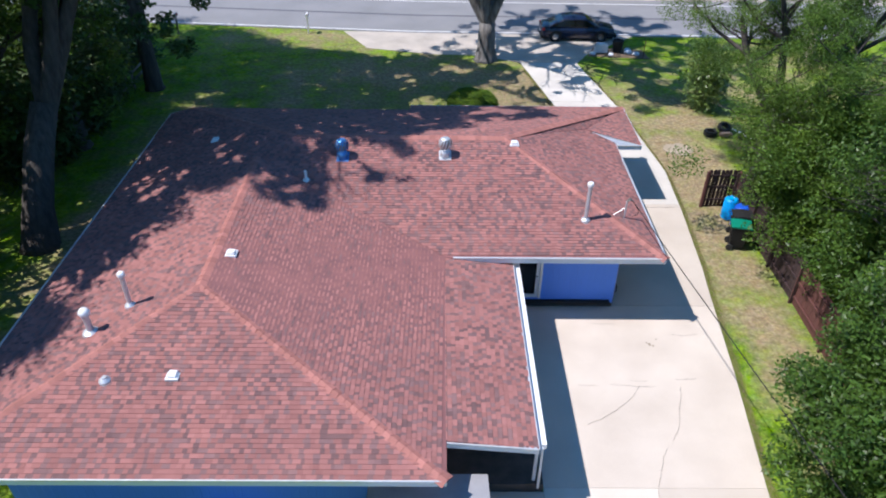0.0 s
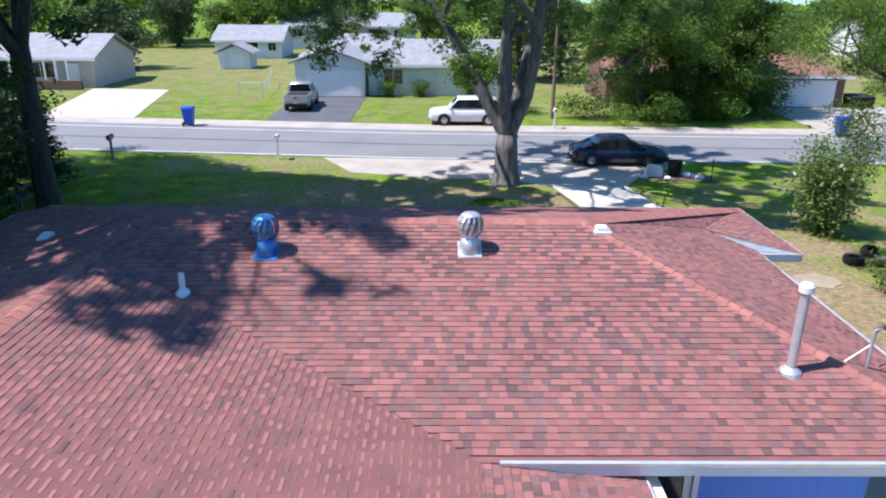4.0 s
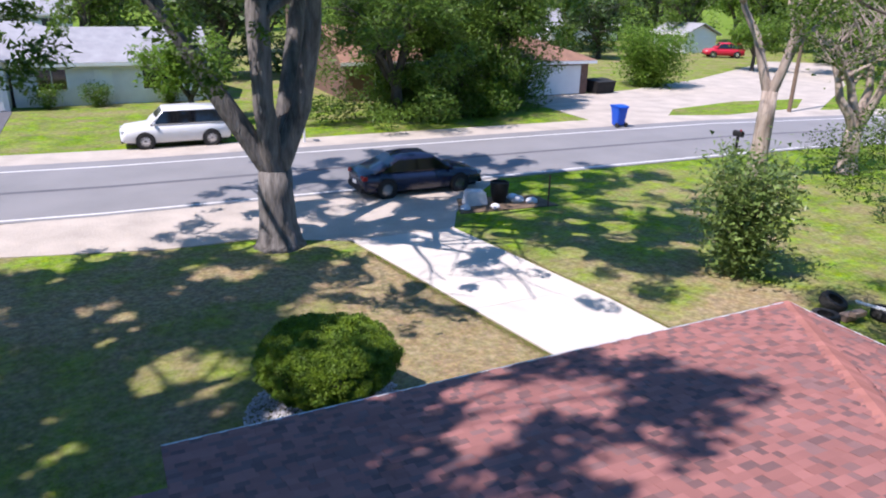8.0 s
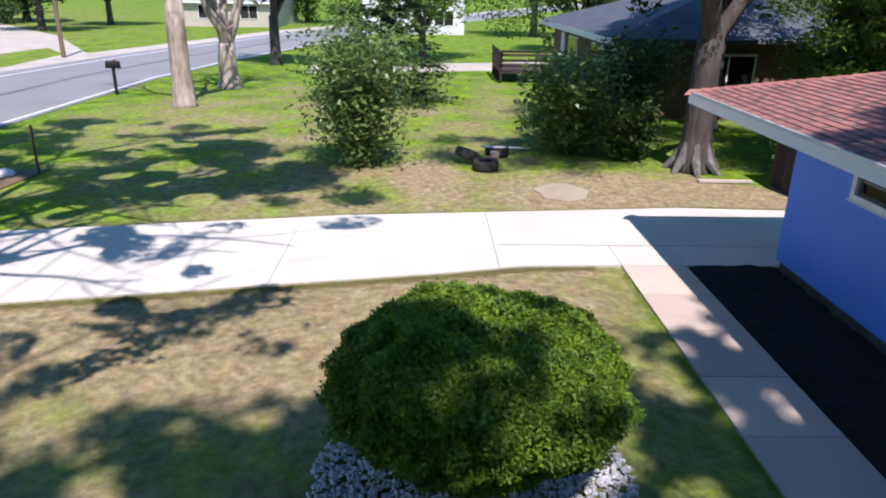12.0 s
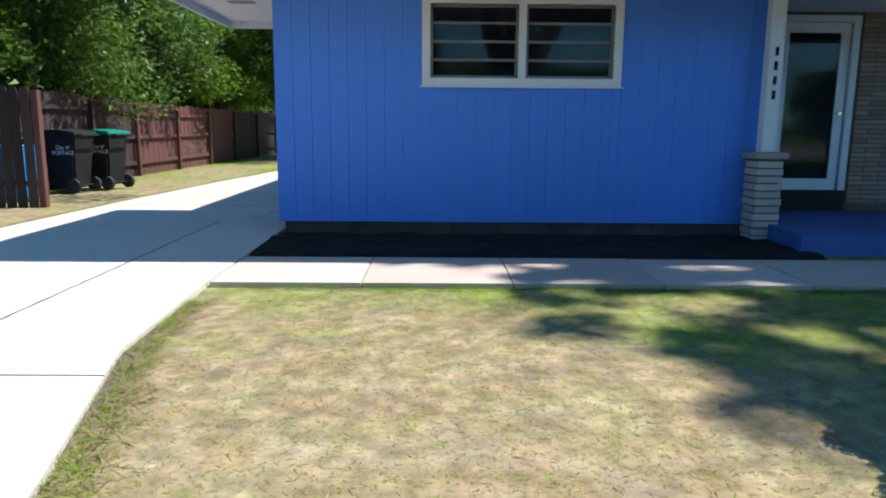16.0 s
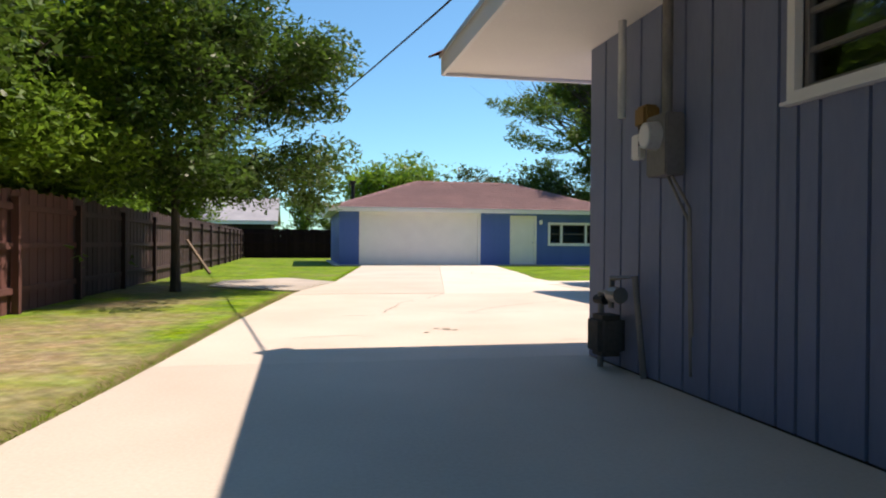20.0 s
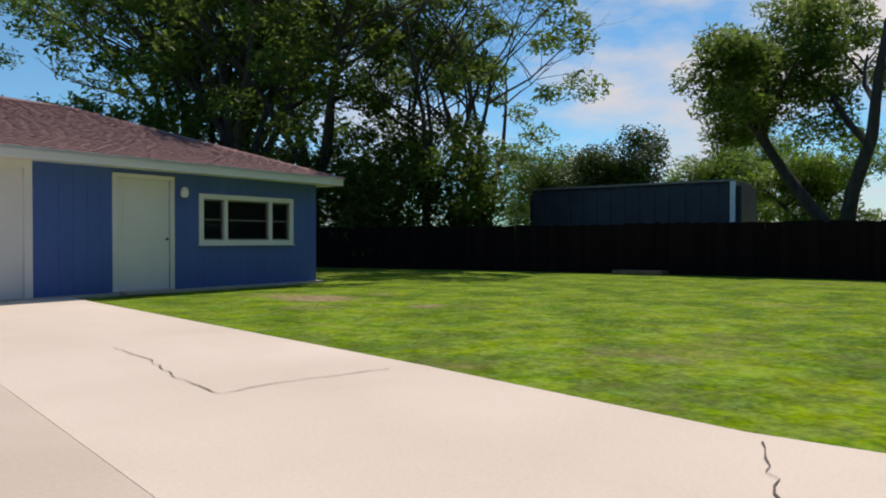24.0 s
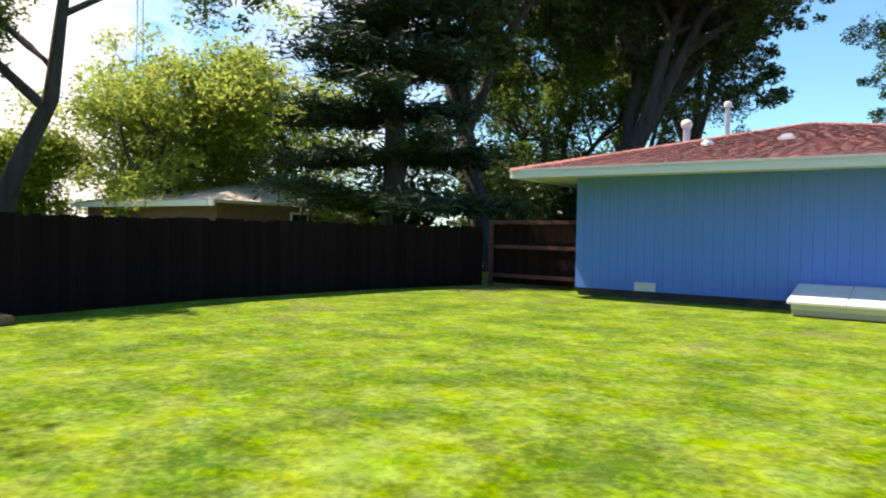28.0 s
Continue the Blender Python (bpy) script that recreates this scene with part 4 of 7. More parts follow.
def door(owner, p0, p1, z0, z1, glazed=False, name="door", material="white"):
    """A door leaf in its casing, from p0 to p1 with the outside to the right."""
    p0, p1 = Vector(p0), Vector(p1)
    L = (p1 - p0).length
    d = (p1 - p0) / L
    n = Vector((d.y, -d.x))
    m = Matrix.Translation((*p0, 0)) @ Matrix(((d.x, n.x, 0, 0), (d.y, n.y, 0, 0), (0, 0, 1, 0), (0, 0, 0, 1)))

    def lay(mb):
        mb.v = [tuple(m @ Vector(v)) for v in mb.v]
        mb.f = [f[::-1] for f in mb.f]
        return mb

    leaf = MB()
    if glazed:
        for a, b, c, e in ((0.01, 0.12, z0, z1), (L - 0.12, L - 0.01, z0, z1), (0.12, L - 0.12, z0, z0 + 0.14), (0.12, L - 0.12, z1 - 0.12, z1)):
            leaf.box(a, b, -0.06, -0.02, c, e)
    else:
        leaf.box(0.01, L - 0.01, -0.06, -0.02, z0, z1)
    dr = part(name, lay(leaf.weld()), M[material], owner, "white door leaf")
    fr = MB()
    for a, b, c, e in ((-0.08, 0, z0, z1 + 0.08), (L, L + 0.08, z0, z1 + 0.08), (0, L, z1, z1 + 0.08)):
        fr.box(a, b, -0.1, 0.03, c, e)
    part("door_frame", lay(fr.weld()), M["white"], dr)
    if glazed:
        part("pane", lay(MB().box(0.11, L - 0.11, -0.045, -0.04, z0 + 0.13, z1 - 0.11)), M["glass"], dr).visible_shadow = False
        part("inner_door", lay(MB().box(0.01, L - 0.01, -0.12, -0.09, z0, z1)), M["dark"], dr)
    else:
        for za, zb in ((0.2, 0.75), (0.85, 1.75)):
            part("panel", lay(MB().box(0.14, L - 0.14, -0.021, -0.012, z0 + za, z0 + zb)), M["white"], dr)
    part("handle", lay(MB().tube([(L - 0.09, -0.02, z0 + 0.95), (L - 0.09, 0.05, z0 + 0.95)], [0.02, 0.028], 10)), M["chrome"], dr)
    return dr


door(house, (-5.97, -0.95), (-6.85, -0.95), 0.46, 2.50, True)
part("threshold", MB().box(-6.93, -5.89, -1.0, -0.90, 0.2, 0.455), M["dark"], house, "dark door threshold")
door(house, (-7.6, -12.2), (-7.6, -11.3), 0.34, 2.36)
door(house, (-4.50, -9.05), (-3.65, -9.05), 0.34, 2.36, True)
# front porch slab, pier and post
part("porch_slab", MB().box(-8.25, -5.38, -0.93, 1.1, -0.05, 0.20), M["porchblue"], house, "low blue-painted concrete entry slab")
pier = part("pier", MB().box(-5.47, -5.23, 0.10, 0.34, -0.02, 0.90), M["joint"], house, "pale stacked brick pier")
for k in range(11):
    for (x, y, a, b) in ((-5.35, 0.352, 0.27, 0.03), (-5.218, 0.22, 0.03, 0.24), (-5.482, 0.22, 0.03, 0.24)):
        piece("brick", (a + (0.02 if k % 2 else 0), b + 0.012 * (k % 3), 0.066), Matrix.Translation((x, y, 0.0 + 0.081 * k)), M["palebrick"], pier)
part("pier_cap", MB().box(-5.53, -5.17, 0.04, 0.40, 0.90, 0.97), M["palebrick"], pier, bevel=0.01)
post = part("post", MB().box(-5.42, -5.27, 0.16, 0.30, 0.97, 2.62), M["white"], house, "white square post with dark number bars", bevel=0.008)
for k in range(4):
    part("number_bar", MB().box(-5.362, -5.328, 0.301, 0.312, 1.98 - k * 0.15, 2.07 - k * 0.15), M["black"], post)
# rear porch: slab, posts, beam
part("porch_slab", MB().box(-7.58, -4.34, -16.5, -9.1, -0.05, 0.30), M["found"], house, "dark concrete porch slab")
part("beam", MB().box(-4.66, -4.5, -16.95, -9.2, 2.24, 2.40), M["white"], house, "white porch beam")
part("ceiling_panel", MB().add([(-7.55, -17.0, 2.58), (-4.8, -17.0, 2.36), (-4.8, -9.15, 2.36), (-7.55, -9.15, 2.58), (-7.55, -17.0, 2.60), (-4.8, -17.0, 2.38), (-4.8, -9.15, 2.38), (-7.55, -9.15, 2.60)],
     [(0, 1, 2, 3), (7, 6, 5, 4), (0, 4, 5, 1), (2, 6, 7, 3)]), M["soffit"], house)
for y in (-16.35, -15.1, -13.88, -12.66, -11.4, -10.2):
    part("post", MB().box(-4.62, -4.54, y - 0.04, y + 0.04, 0.30, 2.24), M["white"], house, bevel=0.006)
part("downspout", MB().tube([(-4.62, -17.05, 2.40), (-4.66, -16.9, 2.27), (-4.5, -16.55, 2.0), (-4.48, -16.52, 0.2)], [0.035] * 4, 8), M["white"], house)
# rear hatch and vent
hatch = thing("bulkhead_hatch", "pale sloped cellar hatch on a grey curb", "cellar hatch")
part("curb", MB().extrude([(-12.75, -17.12, 0.0), (-12.75, -17.12, 0.30), (-12.75, -18.2, 0.12), (-12.75, -18.2, 0.0)], (1.7, 0, 0)), M["concrete"], hatch)
for k in range(2):
    part("leaf", MB().extrude([(-12.82 + k * 0.92, -17.13, 0.46), (-12.82 + k * 0.92, -17.13, 0.50), (-12.82 + k * 0.92, -18.3, 0.24), (-12.82 + k * 0.92, -18.3, 0.20)], (0.90, 0, 0)), M["white"], hatch)
part("side_panel", MB().extrude([(-12.76, -17.12, 0.28), (-12.76, -17.12, 0.47), (-12.76, -18.22, 0.21), (-12.76, -18.22, 0.1)], (1.72, 0, 0)), M["farwall"], hatch)
part("wall_vent", MB().box(-16.0, -15.55, -17.14, -17.1, 0.16, 0.34), M["white"], house)
# roof fittings


def roof_z(x, y):
    """Height of the house roof over a place."""
    zs = [2.78 + 0.3137 * (y + 10.1)] if y > -10.1 and x > -13.3 else []
    zs.append(min(2.75 + 0.256 * (x + 18.5), 4.08 - 0.2015 * (x + 13.3), 2.75 + 0.263 * (y + 18.2)) if y < -6.0 else 0)
    z = max(zs)
    if x > -4.75:
        z = min(z, 2.78 + 0.335 * (0.03 - x))
    return min(4.38 - 0.2594 * (y + 5.0), 2.75 + 0.256 * (x + 18.5)) if y > -5.0 else z


def turbine(x, y, blue):
    z = roof_z(x, y)
    m = M["bluebin2"] if blue else M["galv"]
    t = thing("roof_turbine", ("blue-tinted" if blue else "silver") + " ribbed turbine vent on a flashed collar", "roof vent", "roof turbines", at=(x, y, z))
    part("flashing", MB().extrude([(-0.21, -0.22, -0.055), (0.21, -0.22, -0.055), (0.21, 0.22, 0.085), (-0.21, 0.22, 0.085)], (0, 0, 0.015)), m, t)
    part("collar", MB().lathe(0, 0, [(0.20, -0.05), (0.17, 0.12), (0.155, 0.26)]), m, t, smooth=True)
    part("lower_ring", MB().lathe(0, 0, [(0.15, 0.26), (0.16, 0.27), (0.10, 0.30)]), m, t)
    part("top_cap", MB().lathe(0, 0, [(0.03, 0.65), (0.17, 0.655), (0.12, 0.69), (0.02, 0.70)]), m, t)
    part("core", MB().lathe(0, 0, [(0.12, 0.28), (0.15, 0.46), (0.10, 0.64)], 12), M["meter"], t)
    for k in range(13):
        a = 2 * math.pi * k / 13
        mb = MB()
        pr = [(0.15, 0.27), (0.215, 0.35), (0.24, 0.46), (0.225, 0.57), (0.16, 0.66)]
        vs = []
        for i, (r, zz) in enumerate(pr):
            b = a + 0.16 * i
            vs += [(r * math.cos(b), r * math.sin(b), zz), (r * 0.93 * math.cos(b + 0.27), r * 0.93 * math.sin(b + 0.27), zz)]
        mb.add(vs, [(2 * i, 2 * i + 1, 2 * i + 3, 2 * i + 2) for i in range(4)])
        part("vane", mb, m, t)


M["bluebin2"] = mat("blue_galvanised", (0.10, 0.30, 0.62), (0.07, 0.22, 0.50), 0.35, 5, 40, 0.1, metal=0.6)
turbine(-6.83, -5.91, False)
turbine(-10.36, -6.02, True)


def box_vent(x, y, s=0.22):
    z = roof_z(x, y)
    t = thing("roof_vent", "small white square roof vent", "roof vent", "box vents", at=(x, y, z))
    part("flange", MB().box(-s * 0.7, s * 0.7, -s * 0.7, s * 0.7, -0.02, 0.035), M["white"], t)
    part("hood", MB().box(-s / 2, s / 2, -s / 2, s / 2, 0.0, 0.11), M["white"], t, bevel=0.02)


for q in ((-4.39, -5.32), (-12.85, -11.65), (-13.33, -15.77), (-15.4, -3.8)):
    box_vent(*q)


def pipe(x, y, h, r, kind="grey", top="flat", label="grey metal vent pipe with a cap on the shingle roof"):
    z = roof_z(x, y)
    m = M["galv"] if kind == "grey" else M["white"]
    t = thing("vent_pipe", label, "vent pipe", "roof pipes", at=(x, y, z))
    part("flashing", MB().lathe(0, 0, [(r * 2.6, -0.05), (r * 2.3, 0.03), (r * 1.3, 0.09)]), m, t)
    part("pipe", MB().lathe(0, 0, [(r, -0.05), (r, h)], 14), m, t, smooth=False)
    if top == "cap":
        part("cap", MB().lathe(0, 0, [(r * 1.0, h), (r * 1.55, h + 0.01), (r * 1.6, h + 0.10), (r * 1.1, h + 0.14)], 14), M["white"], t)
    if top == "ball":
        part("cap", MB().lathe(0, 0, [(r * 0.9, h), (r * 1.5, h + 0.04), (r * 1.7, h + 0.12), (r * 1.2, h + 0.2), (0.01, h + 0.23)], 14), M["white"], t, smooth=True)


pipe(-2.3, -8.62, 1.25, 0.065, top="cap")
pipe(-15.11, -13.46, 0.95, 0.06, top="cap")
pipe(-15.85, -14.3, 0.55, 0.085, top="ball", label="galvanised furnace vent with a round cap")
pipe(-11.5, -7.05, 0.36, 0.05, "white", label="short white plastic vent stub")
pipe(-14.9, -15.9, 0.12, 0.06, "grey", label="low dark vent stub")
mast = thing("service_mast", "thin steel mast with looped service cable at the eave", "mast", at=(-0.95, -8.25, 0))
part("pole", MB().tube([(0, 0, 1.9), (0, 0, 3.75)], [0.03, 0.03], 10), M["galv"], mast)
part("weatherhead", MB().tube([(0, 0, 3.72), (0.08, 0, 3.82), (0.2, 0, 3.74)], [0.045, 0.05, 0.03], 10), M["meter"], mast)
part("brace", MB().tube([(0, 0, 3.5), (-0.75, -0.1, 3.0)], [0.012, 0.012], 6), M["galv"], mast)
part("cable_loop", MB().tube([(0.2, 0, 3.72), (0.45, 0.1, 3.35), (0.5, 0.2, 3.1), (0.3, 0.15, 3.05)], [0.012] * 4, 6), M["black"], mast)

# ---- garage ----
garage = thing("garage", "detached blue two-car garage with a white overhead door", "garage")
GY, GX0, GX1, GB = -32.82, -0.24, -12.5, -40.4
gp = [[(0.2, -32.38, 2.42), (-12.94, -32.38, 2.42), (-8.7, -36.6, 3.9), (-4.1, -36.6, 3.9)],
      [(-12.94, -32.38, 2.42), (-12.94, -40.84, 2.42), (-8.7, -36.6, 3.9)],
      [(-12.94, -40.84, 2.42), (0.2, -40.84, 2.42), (-4.1, -36.6, 3.9), (-8.7, -36.6, 3.9)],
      [(0.2, -40.84, 2.42), (0.2, -32.38, 2.42), (-4.1, -36.6, 3.9)]]
groof = roof_deck(garage, gp, label="faded mauve-brown hipped shingle roof")
shingles(groof, gp, seed=7, stuff_mat=("garage_shingle", "garage_shingle"))
for a, b in ((gp[0][0], gp[0][3]), (gp[0][1], gp[0][2]), (gp[0][2], gp[0][3])):
    caps(groof[0], a, b, "garage_cap")
fascia(garage, [(0.2, -32.38, 2.42), (-12.94, -32.38, 2.42), (-12.94, -40.84, 2.42), (0.2, -40.84, 2.42), (0.2, -32.38, 2.42)], 0.17)
part("soffit", MB().box(0.18, -12.92, -40.82, -32.40, 2.26, 2.29), M["soffit"], garage)
wall(garage, (GX0, GY), (GX1, GY), 0.03, 2.26, [(0.93, 5.96, 0.03, 2.16), (7.47, 8.52, 0.05, 2.10), (9.24, 11.45, 0.98, 1.80)], plank=0.24, gap=0.003, face="shaded_garage_siding")
wall(garage, (GX0, GB), (GX0, GY), 0.03, 2.26, plank=0.24, gap=0.003, face="shaded_garage_siding")
wall(garage, (GX1, GY), (GX1, GB), 0.03, 2.26, plank=0.24, gap=0.003, face="shaded_garage_siding")
wall(garage, (GX1, GB), (GX0, GB), 0.03, 2.26, plank=0.3, face="shaded_garage_siding")
window(garage, (GX0 - 9.24, GY), (GX0 - 11.45, GY), 0.98, 1.80, 3, 1, trim=0.10, split=[0, 0.24, 0.76, 1])
door(garage, (GX0 - 7.47, GY), (GX0 - 8.52, GY), 0.05, 2.10)
part("step", MB().box(GX0 - 8.5, GX0 - 7.5, GY + 0.02, GY + 0.3, 0, 0.06), M["walkconc"], garage)
od = part("overhead_door", MB().box(-6.18, -1.19, GY - 0.10, GY - 0.06, 0.04, 2.14), M["white"], garage, "white sectional overhead door")
for k in range(4):
    for j in range(8):
        part("panel", MB().box(-6.13 + j * 0.622, -6.13 + j * 0.622 + 0.57, GY - 0.061, GY - 0.052, 0.09 + k * 0.52, 0.09 + k * 0.52 + 0.43), M["white"], od, bevel=0.004)
fr = MB()
for q in ((-1.19, -1.07), (-6.3, -6.18)):
    fr.box(q[0], q[1], GY - 0.1, GY + 0.03, 0.03, 2.26)
part("door_casing", fr.box(-6.18, -1.19, GY - 0.1, GY + 0.03, 2.14, 2.26), M["white"], garage)
part("wall_lamp", MB().lathe(GX0 - 8.78, GY + 0.08, [(0.05, 1.80), (0.08, 1.86), (0.07, 1.96), (0.03, 2.0)], 12), M["white"], garage)
part("slab_edge", MB().box(0.0, -12.7, GB - 0.1, GY + 0.06, -0.05, 0.04), M["concrete"], garage)
gv = thing("vent_pipe", "black stove pipe with a cap on the garage roof", "vent pipe", "roof pipes", at=(-1.2, -38.2, 2.9))
part("pipe", MB().lathe(0, 0, [(0.09, 0), (0.09, 0.95)], 12), M["black"], gv)
part("cap", MB().lathe(0, 0, [(0.13, 0.95), (0.16, 1.0), (0.13, 1.1)], 12), M["black"], gv)

# ---- garden shed ----
shed = thing("garden_shed", "beige metal garden shed with brown sliding doors", "shed")
SX, SY0, SY1 = -5.95, -17.35, -19.9
sb = MB()
ym = (SY0 + SY1) / 2
for x in (SX, SX - 2.6):
    sb.extrude([(x, SY0, 0.02), (x, SY1, 0.02), (x, SY1, 1.70), (x, ym, 2.07), (x, SY0, 1.70)], (-0.03, 0, 0))
sb.box(SX, SX - 2.6, SY0 - 0.03, SY0, 0.02, 1.70).box(SX, SX - 2.6, SY1, SY1 + 0.03, 0.02, 1.70)
part("body", sb, M["shed"], shed)
for sgn, ye in ((1, SY0), (-1, SY1)):
    d_ = Vector((0, (ye - ym), -0.37)) * 1.07
    mb = MB()
    mb.extrude([Vector((SX + 0.08, ym, 2.09)), Vector((SX + 0.08, ym, 2.09)) + d_, Vector((SX + 0.08, ym, 2.12)) + d_, Vector((SX + 0.08, ym, 2.12))], (-2.76, 0, 0))
    part("roof_panel", mb, M["greyroof"], shed, "pale ribbed metal roof")
for k in range(2):
    y0 = ym + 0.62 - k * 0.63
    leaf = part("door_leaf", MB().box(SX + 0.01, SX + 0.035, y0 - 0.61, y0, 0.12, 1.62), M["sheddoor"], shed, "brown door leaf")
    part("rib", MB().box(SX + 0.036, SX + 0.045, y0 - 0.32, y0 - 0.29, 0.12, 1.62), M["sheddoor"], leaf)
for y0 in (ym + 0.66, ym - 0.70, SY1 + 0.02, SY0 - 0.05):
    part("trim_strip", MB().box(SX + 0.005, SX + 0.05, y0 - 0.03, y0 + 0.03, 0.05, 1.68), M["shed"], shed)
part("door_track", MB().box(SX + 0.005, SX + 0.06, ym - 0.72, ym + 0.70, 1.62, 1.70), M["shed"], shed)
for k in range(8):
    part("rib", MB().box(SX - 0.25 - k * 0.3, SX - 0.28 - k * 0.3, SY1 - 0.012, SY1, 0.1, 1.66), M["shed"], shed)
    part("rib", MB().box(SX - 0.25 - k * 0.3, SX - 0.28 - k * 0.3, SY0, SY0 + 0.012, 0.1, 1.66), M["shed"], shed)

# ---- fences ----


def fence(line, label, inner=1, h=1.75, board=0.14, posts=2.4, wavy=0.0, seed=1, gap=-0.012, wood="fence"):
    """Board fence along a line: posts and rails stand on the side given by inner (+1 is to the right)."""
    t = thing("fence", label, "fence", "yard fences")
    rng = random.Random(seed)
    for a, b in zip(line, line[1:]):
        a, b = Vector(a), Vector(b)
        L = (b - a).length
        d = (b - a) / L
        n = Vector((d.y, -d.x)) * inner
        rot = Matrix(((d.x, -d.y, 0, 0), (d.y, d.x, 0, 0), (0, 0, 1, 0), (0, 0, 0, 1)))
        k = int(L / board)
        for i in range(k):
            c = a + d * (i + 0.5) * L / k
            hh = round(h + wavy * math.sin(i * 0.35) + rng.choice((-0.03, -0.015, 0, 0.015)), 3)
            piece("board", (round(L / k - gap, 3), 0.014, hh), Matrix.Translation((*(c + n * (0.006 * (i % 2) if gap < 0 else 0)), -0.02)) @ rot @ Matrix.Rotation(rng.uniform(-0.01, 0.01), 4, "Y"), M[wood], t)
        m = max(1, round(L / posts))
        for i in range(m + 1):
            c = a + d * (L * i / m) + n * 0.095
            piece("post", (0.09, 0.09, h - 0.12), Matrix.Translation((*c, -0.03)) @ rot, M[wood], t)
        for i in range(m):
            for z in (0.25, 0.85, h - 0.32):
                c = a + d * (L * (i + 0.5) / m) + n * 0.047
                piece("rail", (round(L / m - 0.02, 3), 0.05, 0.085), Matrix.Translation((*c, z)) @ rot, M[wood], t)
    return t


pk = thing("fence", "dark red-brown picket panel with dog-eared tops", "fence", "yard fences")
# pickets take the darker wood to stand for shade on their north face
picket = MB().extrude([(-0.07, 0, -0.02), (0.07, 0, -0.02), (0.07, 0, 1.66), (0.045, 0, 1.72), (-0.045, 0, 1.72), (-0.07, 0, 1.66)], (0, 0.018, 0)).mesh("picket", M["old_shaded_fence"])
for i in range(8):
    pp = part("picket", picket, None, pk)
    pp.matrix_local = pose(4.12 + i * 0.163, -2.45, 0, 0, 0.4 * math.sin(i * 2.3), 0)
for z in (0.3, 0.9, 1.42):
    part("rail", MB().box(4.03, 5.36, -2.50, -2.452, z, z + 0.085), M["old_shaded_fence"], pk)
for x in (4.0, 5.36):
    part("post", MB().box(x - 0.05, x + 0.05, -2.56, -2.45, -0.1, 1.68), M["fence"], pk, bevel=0.008)
# darker wood here carries the tree's shade on the boards
fence([(5.35, -2.5), (5.3, -8.8)], "board fence behind the refuse carts, tree shade in its dark colour", 1, 1.78, wavy=0.02, seed=2, wood="old_shaded_fence")
fence([(5.3, -8.8), (5.1, -16.2)], "red-brown painted board fence in framed panels", 1, 1.70, board=0.15, seed=8)
fence([(5.1, -16.2), (4.85, -24.3)], "dark weathered board fence with leaning pickets", 1, 1.70, wavy=0.03, seed=9, wood="old_shaded_fence")
fence([(4.85, -24.3), (4.7, -36.0), (4.75, -47.0)], "weathered red-brown board fence at the far end of the yard", 1, 1.72, seed=3, wood="old_shaded_fence")
# back fences: their shade is put into the wood colour
fence([(4.75, -47.0), (-6, -47.3), (-16.5, -47.5)], "dark board fence behind the garage", 1, 1.75, seed=4, board=0.16, wood="shadefence")
fence([(-16.5, -47.5), (-19.7, -37.5), (-21.4, -29.0)], "dark board fence along the back of the lawn", -1, 1.47, seed=5, wood="shadefence")
fence([(-21.4, -29.0), (-21.8, -23.5), (-21.3, -19.5), (-20.4, -16.35)], "dark board fence along the lawn's far side", -1, 1.52, seed=6, wood="shadefence")
gf = thing("fence", "three-rail red-brown fence panel beside the house corner", "fence", "yard fences")
for x in (-20.15, -17.55):
    piece("post", (0.1, 0.1, 1.7), Matrix.Translation((x, -16.3, -0.02)), M["fence"], gf)
for z in (0.22, 0.95, 1.58):
    piece("rail", (2.6, 0.04, 0.09), Matrix.Translation((-18.85, -16.36, z)), M["fence"], gf)
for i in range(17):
    piece("board", (0.145, 0.018, 1.5), Matrix.Translation((-20.08 + i * 0.152, -16.26, 0.06)), M["shadefence"], gf)

# ---- meters on the side wall ----
em = thing("electric_meter", "grey electric meter box with a glass dial on the wall", "electric meter", at=(-1.04, -7.65, 0))
part("box", MB().box(0.0, 0.14, -0.13, 0.13, 1.42, 1.82), M["meter"], em, bevel=0.01)
part("dial", MB().tube([(0.14, 0, 1.68), (0.22, 0, 1.68)], [0.095, 0.085], 18), M["galv"], em)
part("dial_face", MB().tube([(0.221, 0, 1.68), (0.224, 0, 1.68)], [0.07, 0.07], 18), M["white"], em)
part("conduit", MB().tube([(0.06, 0, 1.82), (0.06, 0, 2.58)], [0.035, 0.035], 10), M["meter"], em)
part("ground_wire", MB().tube([(0.05, 0.05, 1.42), (0.04, 0.25, 1.2), (0.03, 0.27, 0.4)], [0.01] * 3, 6), M["meter"], em)
part("lower_conduit", MB().tube([(0.05, 0.0, 1.42), (0.03, 0.22, 1.12), (0.03, 0.26, 0.15)], [0.010] * 3, 8), M["meter"], em)
yb = thing("junction_box", "amber cable box beside the electric meter", "junction box", at=(-1.04, -7.92, 0))
part("cover", MB().box(0.0, 0.12, -0.08, 0.08, 1.78, 1.93), M["yellow"], yb, bevel=0.02)
part("lead", MB().box(0.0, 0.10, -0.05, 0.08, 1.66, 1.80), M["black"], yb)
wb = thing("junction_box", "small white box beside the electric meter", "junction box", at=(-1.04, -8.1, 0))
part("cover", MB().box(0.0, 0.06, -0.06, 0.06, 1.58, 1.76), M["white"], wb, bevel=0.01)
gm = thing("gas_meter", "grey gas meter with bent pipes at the wall's foot", "gas meter", at=(-0.9, -8.4, -0.12))
part("body", MB().box(-0.12, 0.10, -0.13, 0.13, 0.25, 0.56), M["found"], gm, bevel=0.04)
